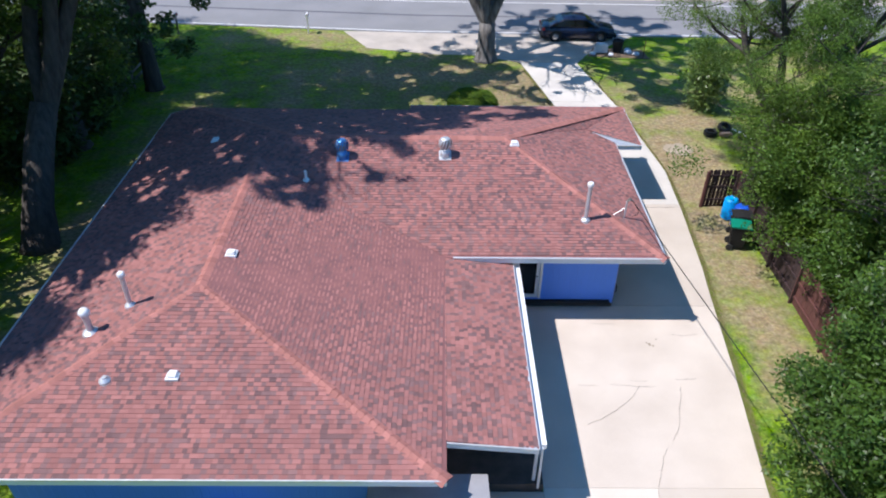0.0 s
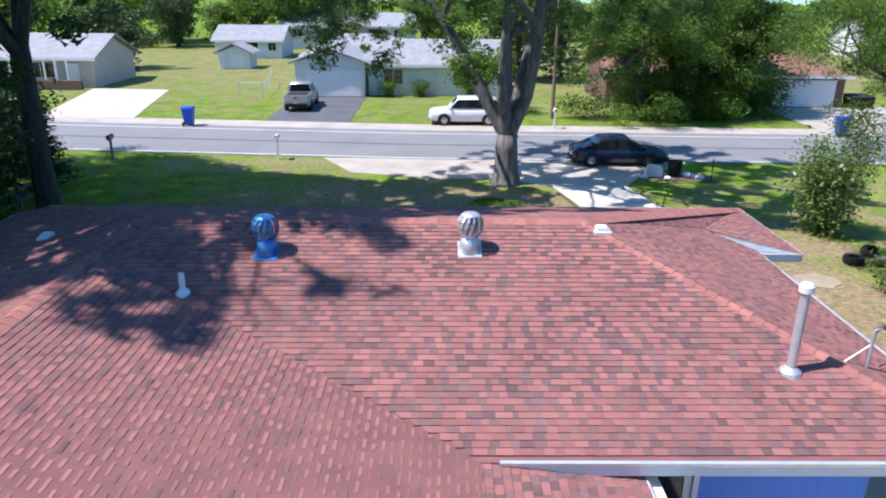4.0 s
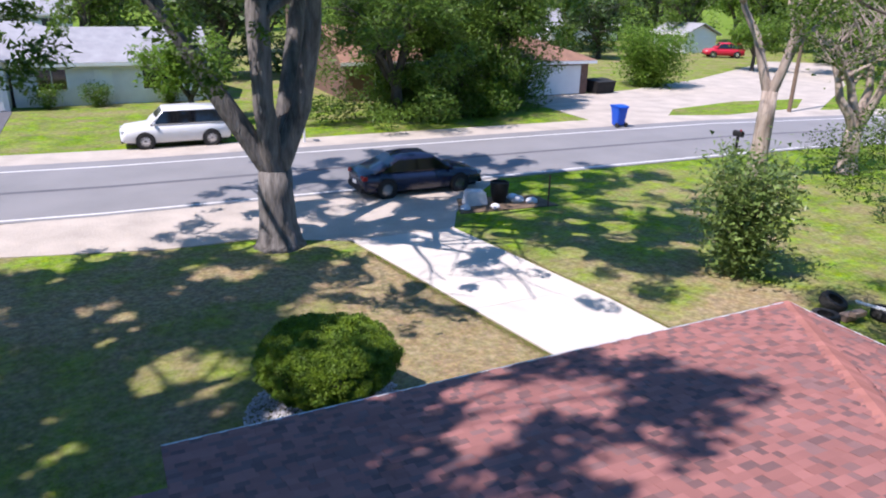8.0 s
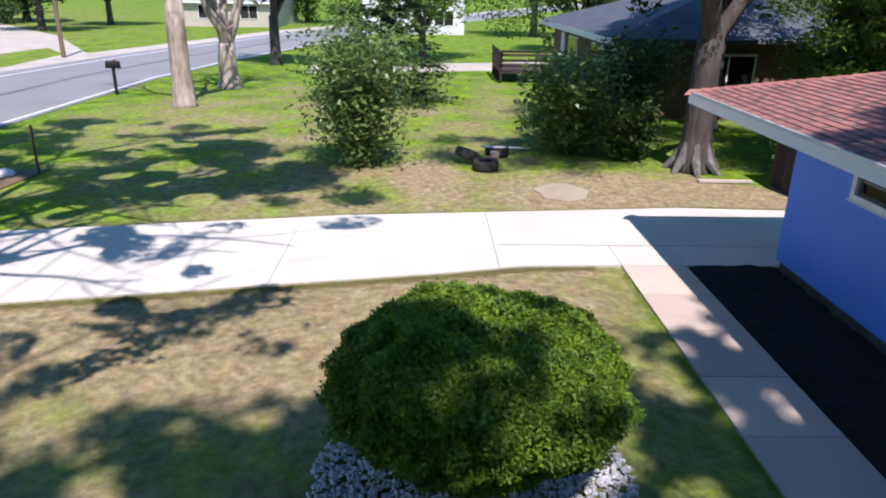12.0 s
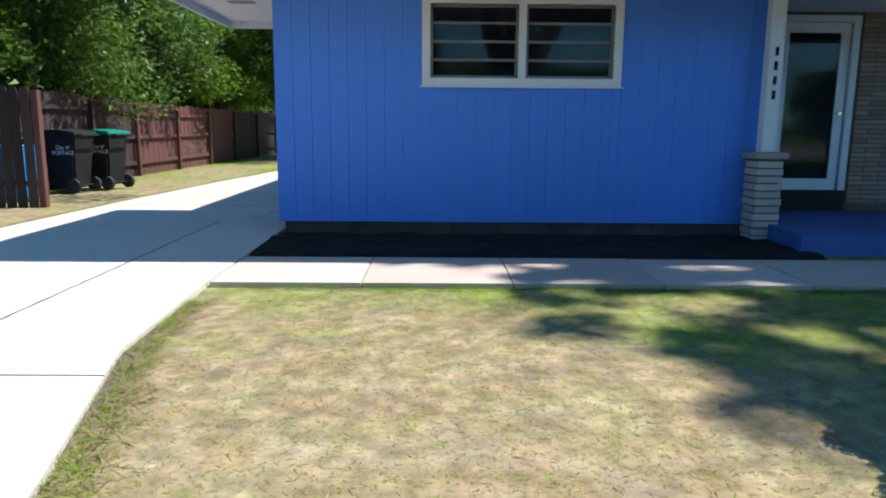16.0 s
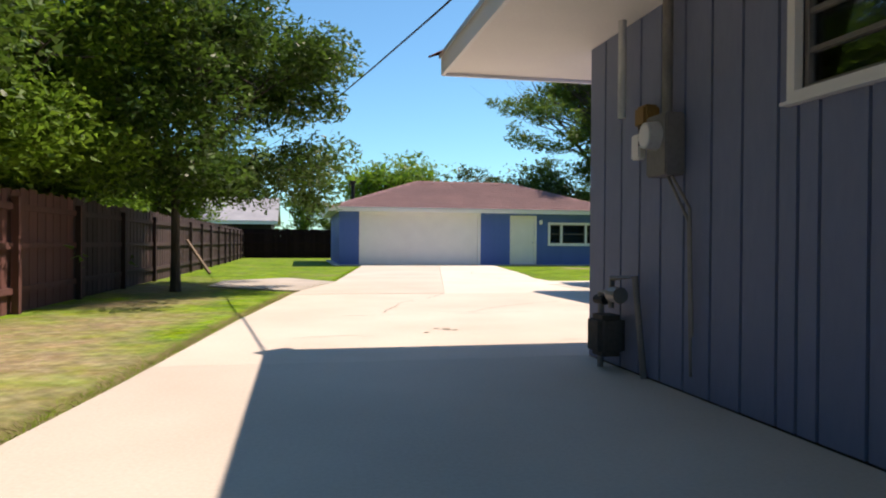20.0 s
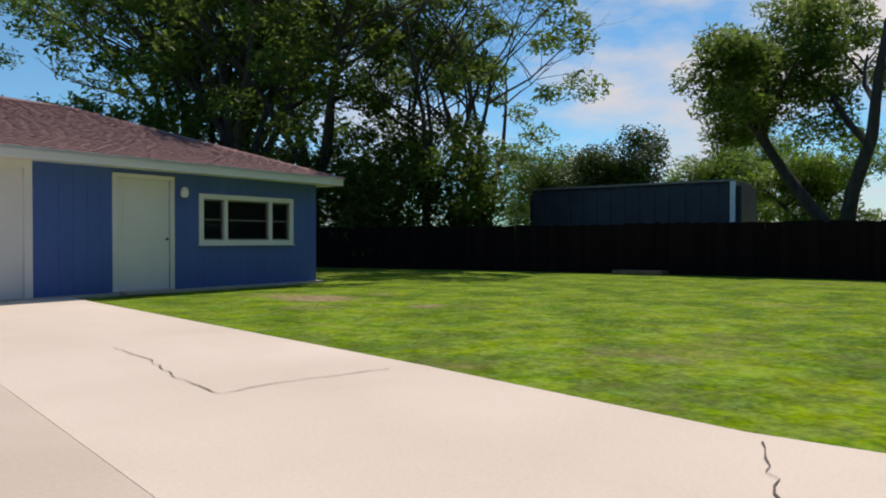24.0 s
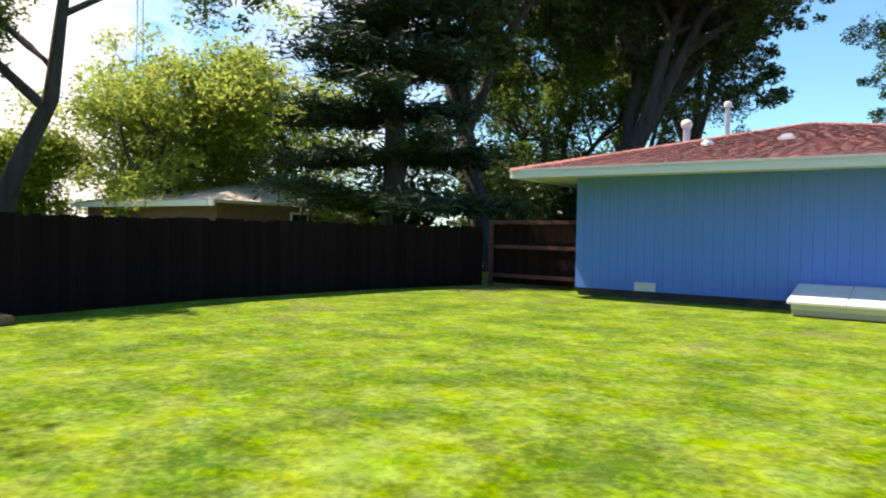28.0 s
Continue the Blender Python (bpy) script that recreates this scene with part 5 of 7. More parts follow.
part("regulator", MB().tube([(0.0, 0.12, 0.72), (0.0, 0.26, 0.72)], [0.06, 0.06], 12), M["meter"], gm)
part("supply_pipe", MB().tube([(-0.02, -0.12, 0.0), (-0.02, -0.12, 0.72), (0.0, 0.14, 0.74)], [0.025] * 3, 8), M["meter"], gm)
part("house_pipe", MB().tube([(0, 0.10, 0.62), (0, 0.12, 0.84), (-0.05, 0.38, 0.86), (-0.12, 0.40, 0.1)], [0.024] * 4, 8), M["meter"], gm)
part("valve", MB().tube([(-0.02, -0.2, 0.66), (-0.02, -0.04, 0.66)], [0.035, 0.035], 8), M["black"], gm)

# ---- service cable ----
tagged(part("overhead_cable", MB().tube([Vector((-0.75, -8.25, 3.72)).lerp(Vector((5.5, -62, 8.4)), k / 14) - Vector((0, 0, 2.0 * 4 * (k / 14) * (1 - k / 14) * 0.35)) for k in range(15)], [0.014] * 15, 5), M["black"]), "black overhead service cable from the house", "cable")

# ---- carts and barrel ----


def cart(x, y, turn, body, lid, label, s=1.0):
    """A wheeled refuse cart: tapered tub, lid, handle, axle and two wheels."""
    t = thing("refuse_cart", label, "refuse cart", "refuse carts", at=pose(x, y, 0, 0, 0, turn) @ Matrix.Scale(s, 4))
    tub = MB()
    r0, r1 = (0.22, 0.24), (0.29, 0.34)
    z0, z1 = 0.08, 1.0
    vs = [(sx * r[0], sy * r[1], z) for r, z in ((r0, z0), (r1, z1)) for sx, sy in ((-1, -1), (1, -1), (1, 1), (-1, 1))]
    tub.add(vs, [(3, 2, 1, 0), (4, 5, 6, 7), (0, 1, 5, 4), (1, 2, 6, 5), (2, 3, 7, 6), (3, 0, 4, 7)])
    part("tub", tub, M[body], t, bevel=0.035)
    part("rim", MB().box(-0.31, 0.31, -0.36, 0.36, 0.97, 1.01), M[body], t, bevel=0.012)
    part("lid", MB().extrude([(-0.315, -0.40, 1.01), (-0.315, 0.38, 1.01), (-0.315, 0.36, 1.06), (-0.315, 0.0, 1.10), (-0.315, -0.38, 1.07)], (0.63, 0, 0)), M[lid], t, bevel=0.012)
    part("handle", MB().tube([(-0.24, 0.38, 0.98), (-0.24, 0.46, 1.0), (0.24, 0.46, 1.0), (0.24, 0.38, 0.98)], [0.016] * 4, 8), M[body], t)
    part("axle", MB().tube([(-0.27, 0.27, 0.12), (0.27, 0.27, 0.12)], [0.015, 0.015], 8), M["black"], t)
    for sx in (-1, 1):
        part("wheel", MB().tube([(sx * 0.25, 0.27, 0.125), (sx * 0.31, 0.27, 0.125)], [0.125, 0.125], 18), M["rubber"], t)
    return t


def text(t, body, loc, rot, size, material, parent):
    c = bpy.data.curves.new(t, "FONT")
    c.body, c.size, c.align_x, c.extrude = body, size, "CENTER", 0.001
    c.materials.append(material)
    o = new(t, c)
    o.parent = parent
    o.matrix_local = pose(*loc, *rot)
    return o


c1 = cart(4.75, -4.75, 80, "black", "black", "black refuse cart with a black lid by the fence")
c2 = cart(4.45, -5.45, 76, "black", "greenlid", "black refuse cart with a green lid by the fence")
for c in (c1, c2):
    text("lettering", "City of\nPORTAGE", (0.275, 0.10, 0.76), (94.4, 0, 90), 0.095, M["white"], c)
cart(-23.7, 28.95, 180, "bluebin", "bluebin", "blue recycling cart at the roadside", 1.15)
cart(18.5, 27.05, 180, "bluebin", "bluebin", "blue recycling cart beside a driveway", 1.15)
for bx, by, lab in ((4.85, -3.35, "bright blue plastic barrel behind the fence panel"), (5.05, -3.95, "darker blue plastic barrel beside another")):
    br = thing("barrel", lab, "barrel", "blue barrels", at=(bx, by, 0))
    part("drum", MB().lathe(0, 0, [(0.25, 0), (0.28, 0.05), (0.285, 0.28), (0.295, 0.31), (0.285, 0.34), (0.285, 0.58), (0.295, 0.61), (0.285, 0.64), (0.27, 0.86), (0.22, 0.92)], 22), M["skybarrel"] if "bright" in lab else M["bluebin"], br, smooth=False)
    part("bung", MB().lathe(0.1, 0.05, [(0.03, 0.91), (0.03, 0.94)], 10), M["white"], br)

# ---- trees and shrubs ----


def grow(mb, rng, p, d, length, r, level, tips, spread, lift, keep=None):
    """One limb and, from it, smaller ones; tips collects where leaves hang."""
    pts, rad = [Vector(p)], [r]
    cur = Vector(d)
    n = 4
    for i in range(n):
        cur = (cur + Vector((rng.gauss(0, 0.16), rng.gauss(0, 0.16), rng.gauss(0.05, 0.10) * lift))).normalized()
        pts.append(pts[-1] + cur * length / n)
        rad.append(r * (1 - 0.62 * (i + 1) / n))
    if keep is not None:
        fine = keep(np.array([tuple(q) for q in pts]))
        while len(pts) > 1 and not fine[:len(pts)].all():
            pts, rad = pts[:-1], rad[:-1]
        if len(pts) < 2:
            return
        n = len(pts) - 1
        rad[-1] = min(rad[-1], r * 0.3)
    mb.tube(pts, rad, 7 if level < 2 else 4, cap=False)
    if level >= 2:
        tips += pts[2:]
    if level >= 3:
        return
    k = 4 if level < 2 else 3
    for j in range(k):
        f = rng.uniform(0.45, 1.0)
        i = min(int(f * n), n - 1)
        q = pts[i].lerp(pts[i + 1], f * n - i)
        a = rng.uniform(0, 2 * math.pi)
        side = Vector((math.cos(a), math.sin(a), rng.uniform(-0.15, 0.5) * lift))
        grow(mb, rng, q, (cur * 0.55 + side * spread).normalized(), length * rng.uniform(0.5, 0.72), rad[i] * 0.62, level + 1, tips, spread, lift, keep)
    if level >= 1:
        tips.append(pts[-1])


def clusters(nr, centres, n, radius, flat=0.7):
    """Leaf places in bounded, uneven clumps round the given centres."""
    R = radius * nr.uniform(0.55, 1.45, len(centres))
    pick = nr.choice(len(centres), n, p=R ** 2 / (R ** 2).sum())
    d = nr.normal(size=(n, 3))
    d /= np.linalg.norm(d, axis=1)[:, None]
    return centres[pick] + d * (R[pick] * nr.uniform(0, 1, n) ** 0.42)[:, None] * np.array([1, 1, flat])


def gaps(sx, sy):
    """Uneven pattern of crown holes, laid out where the shadows land."""
    return np.sin(1.6 * sx + 0.9 * sy) + np.sin(1.4 * sy - 0.9 * sx + 3.0) + 0.8 * np.sin(3.1 * sx - 2.2 * sy + 1.0) + 0.8 * np.sin(2.6 * sx + 3.3 * sy)


def fine(sx, sy):
    """Small crown holes in the same shadow coordinates, for fine sun flecks."""
    return 0.75 * (np.sin(7.9 * sx + 2.3 * sy) + np.sin(6.7 * sy - 3.1 * sx + 1.0) + np.sin(5.3 * sx - 6.1 * sy + 2.0) + np.sin(11.3 * sx + 7.7 * sy))


def thin(sx, sy):
    """How full a crown is, set by where its shadow lands: shapes the shade on lawn and roof."""
    lawn = np.interp(sx, [-12, -9, -6, -4.2, -2.8], [3.2, 1.7, 1.2, 0.5, -0.6]) - 1.6 * np.exp(-((sx + 8.0) ** 2 + (sy - 8.0) ** 2) / 1.6) - 0.3 * np.exp(-((sx + 5.9) ** 2 + (sy - 5.6) ** 2) / 2.4) - 1.2 * np.exp(-((sx + 4.3) ** 2 + (sy - 4.2) ** 2) / 1.2)
    roof_side = np.interp(sx, [-12, -8, -4.0, -2.4, -0.8, 0.4], [3.8, 3.0, 1.5, 0.6, 0.0, -0.8])
    rear = np.where(sx < -8.6, 1.4, np.where(sx > -4.2, 1.8, np.where(sy > -6.6, 0.4, -9.0)))
    return np.where(sy < -4.5, rear, np.where(sy < 2.4, roof_side - np.interp(sy, [-3.2, -1.4], [2.0, 0.3]) * (sx < -6.5), lawn))


def over_drive(sx, sy):
    """The maple's crown, by where its shadow lands: loose over the drive and fuller round it."""
    return np.where((sx > -2.2) & (sx < 3.2) & (sy < 13.5), -0.9, np.where((sx > -4.5) & (sx < 2.5), 0.4, 1.1))


def tree(x, y, h, r, label, leaf="leaf", bark="darkbark", n=9000, size=0.28, fork=0.3, limbs=4, spread=0.9, lean=(0, 0), seed=1, clump=0.75, lift=1.0, group="yard trees", wide=0.42, clumps=170, droop=0.16, keep=None, name="tree", dirs=None, cut=None, holes=None):
    """Tapered trunk, limbs and a crown of many leaves in uneven clumps."""
    rng = random.Random(seed)
    t = thing(name, label, "tree", group, at=(x, y, 0))
    mb = MB()
    zf = h * fork
    top = Vector((lean[0], lean[1], zf))
    mb.tube([(0, 0, -0.1), (0.0, 0.0, 0.12), (lean[0] * 0.2, lean[1] * 0.2, zf * 0.3), (lean[0] * 0.6, lean[1] * 0.6, zf * 0.7), top], [r * 1.55, r * 1.2, r, r * 0.9, r * 0.85], 14, wob=0.06)
    tips = []
    if dirs is None:
        dirs = []
        for j in range(limbs):
            a = 2 * math.pi * j / limbs + rng.uniform(-0.4, 0.4)
            u = rng.uniform(0.25, 0.6) * spread
            dirs.append((math.cos(a) * u, math.sin(a) * u, 1.0))
    for dx, dy, dz in dirs:
        grow(mb, rng, top - Vector((0, 0, zf * 0.08)), Vector((dx, dy, dz)).normalized(), h * wide * rng.uniform(0.85, 1.1), r * 0.62, 0, tips, spread, lift, keep)
    part("trunk", mb, M[bark], t, smooth=True)
    if n:
        nr = np.random.default_rng(seed)
        tp = np.array([tuple(q) for q in tips])
        if cut is not None:
            tp = tp[tp[:, 2] > cut]
        if keep is not None:
            tp = tp[keep(tp)]
        tp = tp[nr.permutation(len(tp))[:clumps]]
        low = nr.uniform(0, 1, len(tp)) < 0.5
        tp[:, 2] -= np.where(low, nr.uniform(0, 1, len(tp)) * droop * h, 0)
        tp[:, 2] = np.maximum(tp[:, 2], (cut or 1.0) * nr.uniform(0.9, 1.3, len(tp)))
        if keep is not None:
            tp = tp[keep(tp)]
            # uneven holes, cut along the sun's direction, let sunlight through where the shade should open
            sx, sy = tp[:, 0] + x + 0.581 * tp[:, 2], tp[:, 1] + y + 0.128 * tp[:, 2]
            tp = tp[gaps(sx, sy) < thin(sx, sy)]
        pts = clusters(nr, tp, n, clump)
        if keep is not None:
            sx, sy = pts[:, 0] + x + 0.581 * pts[:, 2], pts[:, 1] + y + 0.128 * pts[:, 2]
            pts = pts[gaps(sx, sy) + fine(sx, sy) < thin(sx, sy) + 0.5]
        if holes is not None:
            sx, sy = pts[:, 0] + x + 0.581 * pts[:, 2], pts[:, 1] + y + 0.128 * pts[:, 2]
            pts = pts[gaps(sx, sy) < holes(sx, sy)]
        cloud("crown", pts, size, M[leaf], seed, t)
    return t


def open_sun(x0, y0):
    """Crowns pruned on their sunless side by where their shadow lands: shade keeps a set outline, and light reaches the
    drive and its verge.
    """
    def inside(q):
        sx, sy = q[:, 0] + x0 + 0.581 * q[:, 2], q[:, 1] + y0 + 0.128 * q[:, 2]
        lim = np.interp(sy, [-16.0, -12.0, -10.0, -8.2, -7.6, -7.2, -5.0, -2.0, 0.8, 2.0, 5.0, 6.5, 10.0, 12.0, 14.2, 15.0, 16.4, 20.0], [-20.0, -15.8, -14.0, -13.0, -4.5, -1.9, -1.2, 0.2, 0.4, -1.6, -2.2, -4.2, -3.4, -3.0, -4.5, -11.0, -17.0, -20.0])
        return (sx < lim) & (q[:, 0] < 11.0) & ((q[:, 0] < 6.0) | (q[:, 2] > 13.0))
    return inside


def shrub(x, y, r, h, label, leaf="leaf", n=3500, size=0.16, seed=1, stems=7, cat="shrub", low=0.1, name="shrub"):
    """Several stems from one root and leaves in clumps round them."""
    rng = random.Random(seed)
    t = thing(name, label, cat, "shrubs", at=(x, y, 0))
    tips = []
    for j in range(stems):
        a = 2 * math.pi * j / stems + rng.uniform(-0.3, 0.3)
        pts = [Vector((0, 0, -0.03))]
        for k in range(1, 6):
            f = k / 5
            pts.append(Vector((math.cos(a) * r * 0.8 * f ** 1.4 + rng.gauss(0, 0.05), math.sin(a) * r * 0.8 * f ** 1.4 + rng.gauss(0, 0.05), h * f * rng.uniform(0.8, 1.0))))
            if f > low:
                tips += [pts[-1], pts[-1].lerp(pts[-2], 0.5)]
        part("stem", MB().tube(pts, [0.035, 0.03, 0.025, 0.02, 0.012, 0.006], 5, cap=False), M["darkbark"], t)
    for k in range(stems * 3):
        a, f = rng.uniform(0, 6.3), rng.uniform(0.1, 0.9)
        tips.append(Vector((math.cos(a) * r * 0.75 * math.sin(f * 2.6 + 0.4), math.sin(a) * r * 0.75 * math.sin(f * 2.6 + 0.4), h * f)))
    nr = np.random.default_rng(seed)
    tp = np.array([tuple(q) for q in tips])
    pts = clusters(nr, tp, n, (r + h) * 0.17, 0.8)
    pts[:, 2] = np.abs(pts[:, 2]) + 0.03
    cloud("foliage", pts, size, M[leaf], seed, t)
    return t


def conifer(x, y, h, r, label, leaf="needle", n=12000, size=0.34, seed=1, base=0.08, tiers=15, group="conifers", aspect=0.3, thick=0.10):
    """Straight trunk with whorls of level boughs, each a flat spray of needles."""
    rng = random.Random(seed)
    t = thing("conifer", label, "tree", group, at=(x, y, 0))
    mb = MB().tube([(0, 0, -0.1), (0, 0, h * 0.5), (0, 0, h)], [r * 0.075 + 0.08, r * 0.05 + 0.04, 0.02], 10)
    seg = []
    for k in range(tiers):
        f = base + (1 - base) * k / tiers
        rr = r * (1 - f) ** 0.75 * rng.uniform(0.82, 1.08)
        m = 7
        for j in range(m):
            a = 2 * math.pi * (j + 0.5 * (k % 2)) / m + rng.uniform(-0.2, 0.2)
            L = rr * rng.uniform(0.75, 1.1)
            p, q = Vector((0, 0, h * f)), Vector((math.cos(a) * L, math.sin(a) * L, h * f + L * rng.uniform(-0.08, 0.16)))
            seg.append((p, q))
    trunk = part("trunk", mb, M["darkbark"], t)
    for p, q in seg:
        part("bough", MB().tube([p, q], [0.04, 0.008], 4, cap=False), M["darkbark"], trunk)
    nr = np.random.default_rng(seed)
    A, B = np.array([tuple(s[0]) for s in seg]), np.array([tuple(s[1]) for s in seg])
    w = np.linalg.norm(B - A, axis=1)
    i = nr.choice(len(seg), n, p=w / w.sum())
    f = nr.uniform(0.18, 1.05, n) ** 0.8
    pts = A[i] + (B[i] - A[i]) * f[:, None] + nr.normal(size=(n, 3)) * np.array([0.26, 0.26, thick]) * (0.4 + f)[:, None] * (r / 3.2)
    cloud("crown", pts, size, M[leaf], seed, t, flat=0.35, aspect=aspect)
    return t


# front yard maple, its fork low and wide
tree(-4.15, 14.6, 20, 0.56, "large maple with a furrowed grey trunk forking low", "leaf", "bark", 160000, 0.17, 0.115, seed=11, spread=1.0, clump=0.55, lift=0.8, droop=0.3,
     dirs=[(-0.2, 0.28, 1), (0.0, 0.02, 1), (0.3, 0.18, 1), (0.06, 0.5, 1), (0.42, -0.28, 1)], wide=0.5, cut=4.4, clumps=640, holes=over_drive)
# trees along the west side, their crowns shaped by the shade they should cast
tree(-22.9, 9.6, 27, 0.40, "tall dark tree at the lawn's edge", "leaf_dark", n=80000, size=0.25, fork=0.24, seed=12, cut=4.6, clump=0.55, spread=1.1, clumps=620, droop=0.3, keep=open_sun(-22.9, 9.6))
tree(-22.2, -5.6, 24, 0.55, "broad dark shade tree beside the house", "leaf_dark", n=90000, size=0.25, fork=0.20, seed=13, spread=0.8, lean=(0.6, 2.2), cut=6.0, clump=0.55, clumps=620, droop=0.2, keep=open_sun(-22.2, -5.6), dirs=[(0.5, 0.35, 1), (0.2, 0.5, 1), (-0.3, 0.2, 1), (0.55, 0.15, 0.9)])
tree(-24.2, 2.5, 28, 0.48, "dark shade tree between the yards", "leaf_dark", n=130000, size=0.25, fork=0.22, seed=14, wide=0.52, cut=4.4, clump=0.55, spread=1.1, clumps=900, droop=0.15, keep=open_sun(-24.2, 2.5), dirs=[(0.85, -0.12, 0.95), (0.8, 0.05, 1), (0.55, 0.12, 1), (0.3, -0.2, 1), (0.25, 0.5, 1), (-0.35, 0, 1), (0.5, 0.3, 0.9)])
tree(-24.0, -10.6, 20, 0.36, "leaning shade tree beside the house", "leaf_dark", n=52000, size=0.24, fork=0.26, lean=(-1.2, 0.3), seed=15, cut=4.4, clumps=330, clump=0.75, spread=1.1, keep=open_sun(-24.0, -10.6))
tree(-26.8, 13.5, 20, 0.3, "dark tree near the road", "leaf_dark", n=36000, size=0.26, seed=16, cut=1.6, clumps=260, clump=0.9, keep=open_sun(-26.8, 13.5))
for i, (x, y, h) in enumerate(((-28.5, 6, 4.2), (-29, 0.5, 4.6), (-27, -5, 4.0), (-28, 16, 4.0), (-24.8, 7.0, 4.6), (-25.4, -1.0, 5.0), (-25.0, -8.2, 4.6), (-26.0, 11.0, 4.8), (-26.0, -13.0, 4.4), (-26.2, 3.4, 5.0))):
    shrub(x, y, 2.2, h, "dense dark thicket under the trees", "leaf_dark", 4200, 0.28, 20 + i, 9)
tree(-26.0, -2.0, 15, 0.3, "dark shade tree behind the thicket", "leaf_back", n=34000, size=0.24, fork=0.2, limbs=5, spread=1.1, seed=18, cut=3.0, clumps=230, droop=0.4, keep=open_sun(-26.0, -2.0))
conifer(-25.0, 13.6, 4.2, 1.3, "small dark conical evergreen tree", n=4000, size=0.2, seed=17)
# east side
for i, (x, y, r, h) in enumerate(((-24.5, 1.3, 1.7, 4.4), (-24.3, 4.6, 1.5, 3.6), (-30.6, 3.4, 2.8, 7.0), (-29.6, 10.0, 2.8, 7.5))):
    shrub(x, y, r, h, "dense dark undergrowth beside the rail fence", "leaf_dark", 5200, 0.3, 520 + i, 9)
shrub(7.1, 7.5, 1.15, 3.3, "leafy shrub standing alone on the lawn", "leaf_gloss", 6600, 0.17, 31, 14, low=0.15)
shrub(8.9, 1.9, 1.25, 2.5, "bright-leaved bush beside a trunk", "leaf_gloss", 6200, 0.18, 32, 9)
shrub(7.9, 0.4, 0.9, 1.7, "low bush at the foot of a trunk", "leaf_dark", 2200, 0.15, 33, 7)
shrub(5.9, -3.6, 0.9, 2.4, "bush behind the fence panel", "leaf", 2600, 0.15, 34, 7)
# dark bark stands in for the crown's shade on this trunk
old_tree = tree(6.75, -1.05, 13, 0.36, "old tree with a pale flared base beside the fence", "leaf", "darkbark", 150000, 0.078, 0.26, seed=35, spread=1.0, lift=0.8, cut=3.2, clumps=260, clump=0.6)
for k in range(7):
    a = 0.9 * k + 0.2
    part("root", MB().tube([(0.30 * math.cos(a), 0.30 * math.sin(a), 0.75), (0.42 * math.cos(a), 0.42 * math.sin(a), 0.3), (0.72 * math.cos(a + 0.1), 0.72 * math.sin(a + 0.1), -0.04)], [0.07, 0.13, 0.07], 7), M["bark"], old_tree, "pale flared root")
tree(15.9, 14.8, 11, 0.36, "dead tree with pale peeling bark", "leaf", "deadbark", 60, 0.2, 0.34, seed=36, limbs=3, spread=0.6)
tree(21.2, 14.5, 9.5, 0.42, "bare grey tree with many twigs", "leaf", "deadbark", 300, 0.2, 0.2, seed=37, limbs=4, spread=0.8)
shrub(11.2, -0.6, 1.4, 3.0, "dark bush before the neighbouring house", "leaf_dark", 4200, 0.2, 46, 8)
shrub(12.8, 1.0, 0.8, 1.5, "dark rounded bush near a wooden deck", "leaf_dark", 2000, 0.2, 47, 8)
tree(12.6, -3.6, 12, 0.3, "dark tree shading the neighbouring house", "leaf_dark", n=14000, size=0.26, seed=48, cut=2.6, droop=0.3, clumps=120)
conifer(18.2, 7.4, 8.5, 3.0, "broad grey-green juniper on the lawn", "leaf_dark", 12000, 0.28, 38, 0.02, 13)
tree(31.5, 14.5, 9, 0.3, "roadside tree near the corner", "leaf_dark", n=6000, size=0.35, seed=39)
for i, (x, y, h, k) in enumerate(((7.4, -6.4, 9.5, "leaf"), (8.3, -11.0, 10.5, "leaf_mid"), (6.6, -14.6, 8.0, "leaf_bright"), (8.6, -17.5, 9.5, "leaf_bright"), (9.5, -22.5, 8.0, "leaf_bright"), (8.8, -28.5, 7.5, "leaf_bright"), (7.2, -33.5, 6.5, "leaf_bright"))):
    tree(x, y, h, 0.2, "dense tree leaning over the yard fence", k, n=(70000 if i < 4 else 24000), size=0.12 if i < 4 else 0.18, fork=0.16, limbs=6, spread=1.2, seed=50 + i, clump=0.72, lift=0.5, group="fence trees", wide=0.36, cut=2.0, clumps=190, droop=0.3)
tree(3.75, -17.9, 10.5, 0.085, "slender tree hanging over the grass", "leaf_mid", n=80000, size=0.125, fork=0.21, limbs=7, spread=1.3, seed=60, clump=0.65, lift=0.4, group="fence trees", wide=0.34, cut=2.1, clumps=220, droop=0.3)
# behind the garage and the back fence
for i, (x, y, h, r, k) in enumerate(((-19.4, -47.5, 20, 0.28, "leaf_back"), (-18.4, -43.0, 23, 0.3, "leaf_back"), (-20.4, -46.5, 22, 0.3, "leaf_back"), (-20.2, -41.2, 21, 0.28, "leaf_back"), (-22.8, -37.6, 18, 0.2, "leaf_back"), (-25.0, -36.4, 17, 0.2, "leaf_back"), (-21.0, -51, 22, 0.3, "leaf_back"))):
    tree(x, y, h, r, "tall slender tree beyond the back fence", k, n=(9000 if r < 0.25 else 20000), size=0.23, fork=0.14, limbs=5, spread=0.8, seed=70 + i, clump=0.7, group="back trees", wide=0.36, clumps=(70 if r < 0.25 else 135), cut=2.2, droop=0.4)
tree(-29.9, -24.2, 15, 0.46, "two-stemmed tree beyond the back fence", "leaf_back", "darkbark", 44000, 0.20, 0.06, seed=86, spread=0.9, dirs=[(-0.02, 0.14, 1), (0.05, -0.7, 1)], wide=0.5, cut=4.6, clump=0.65, clumps=330)
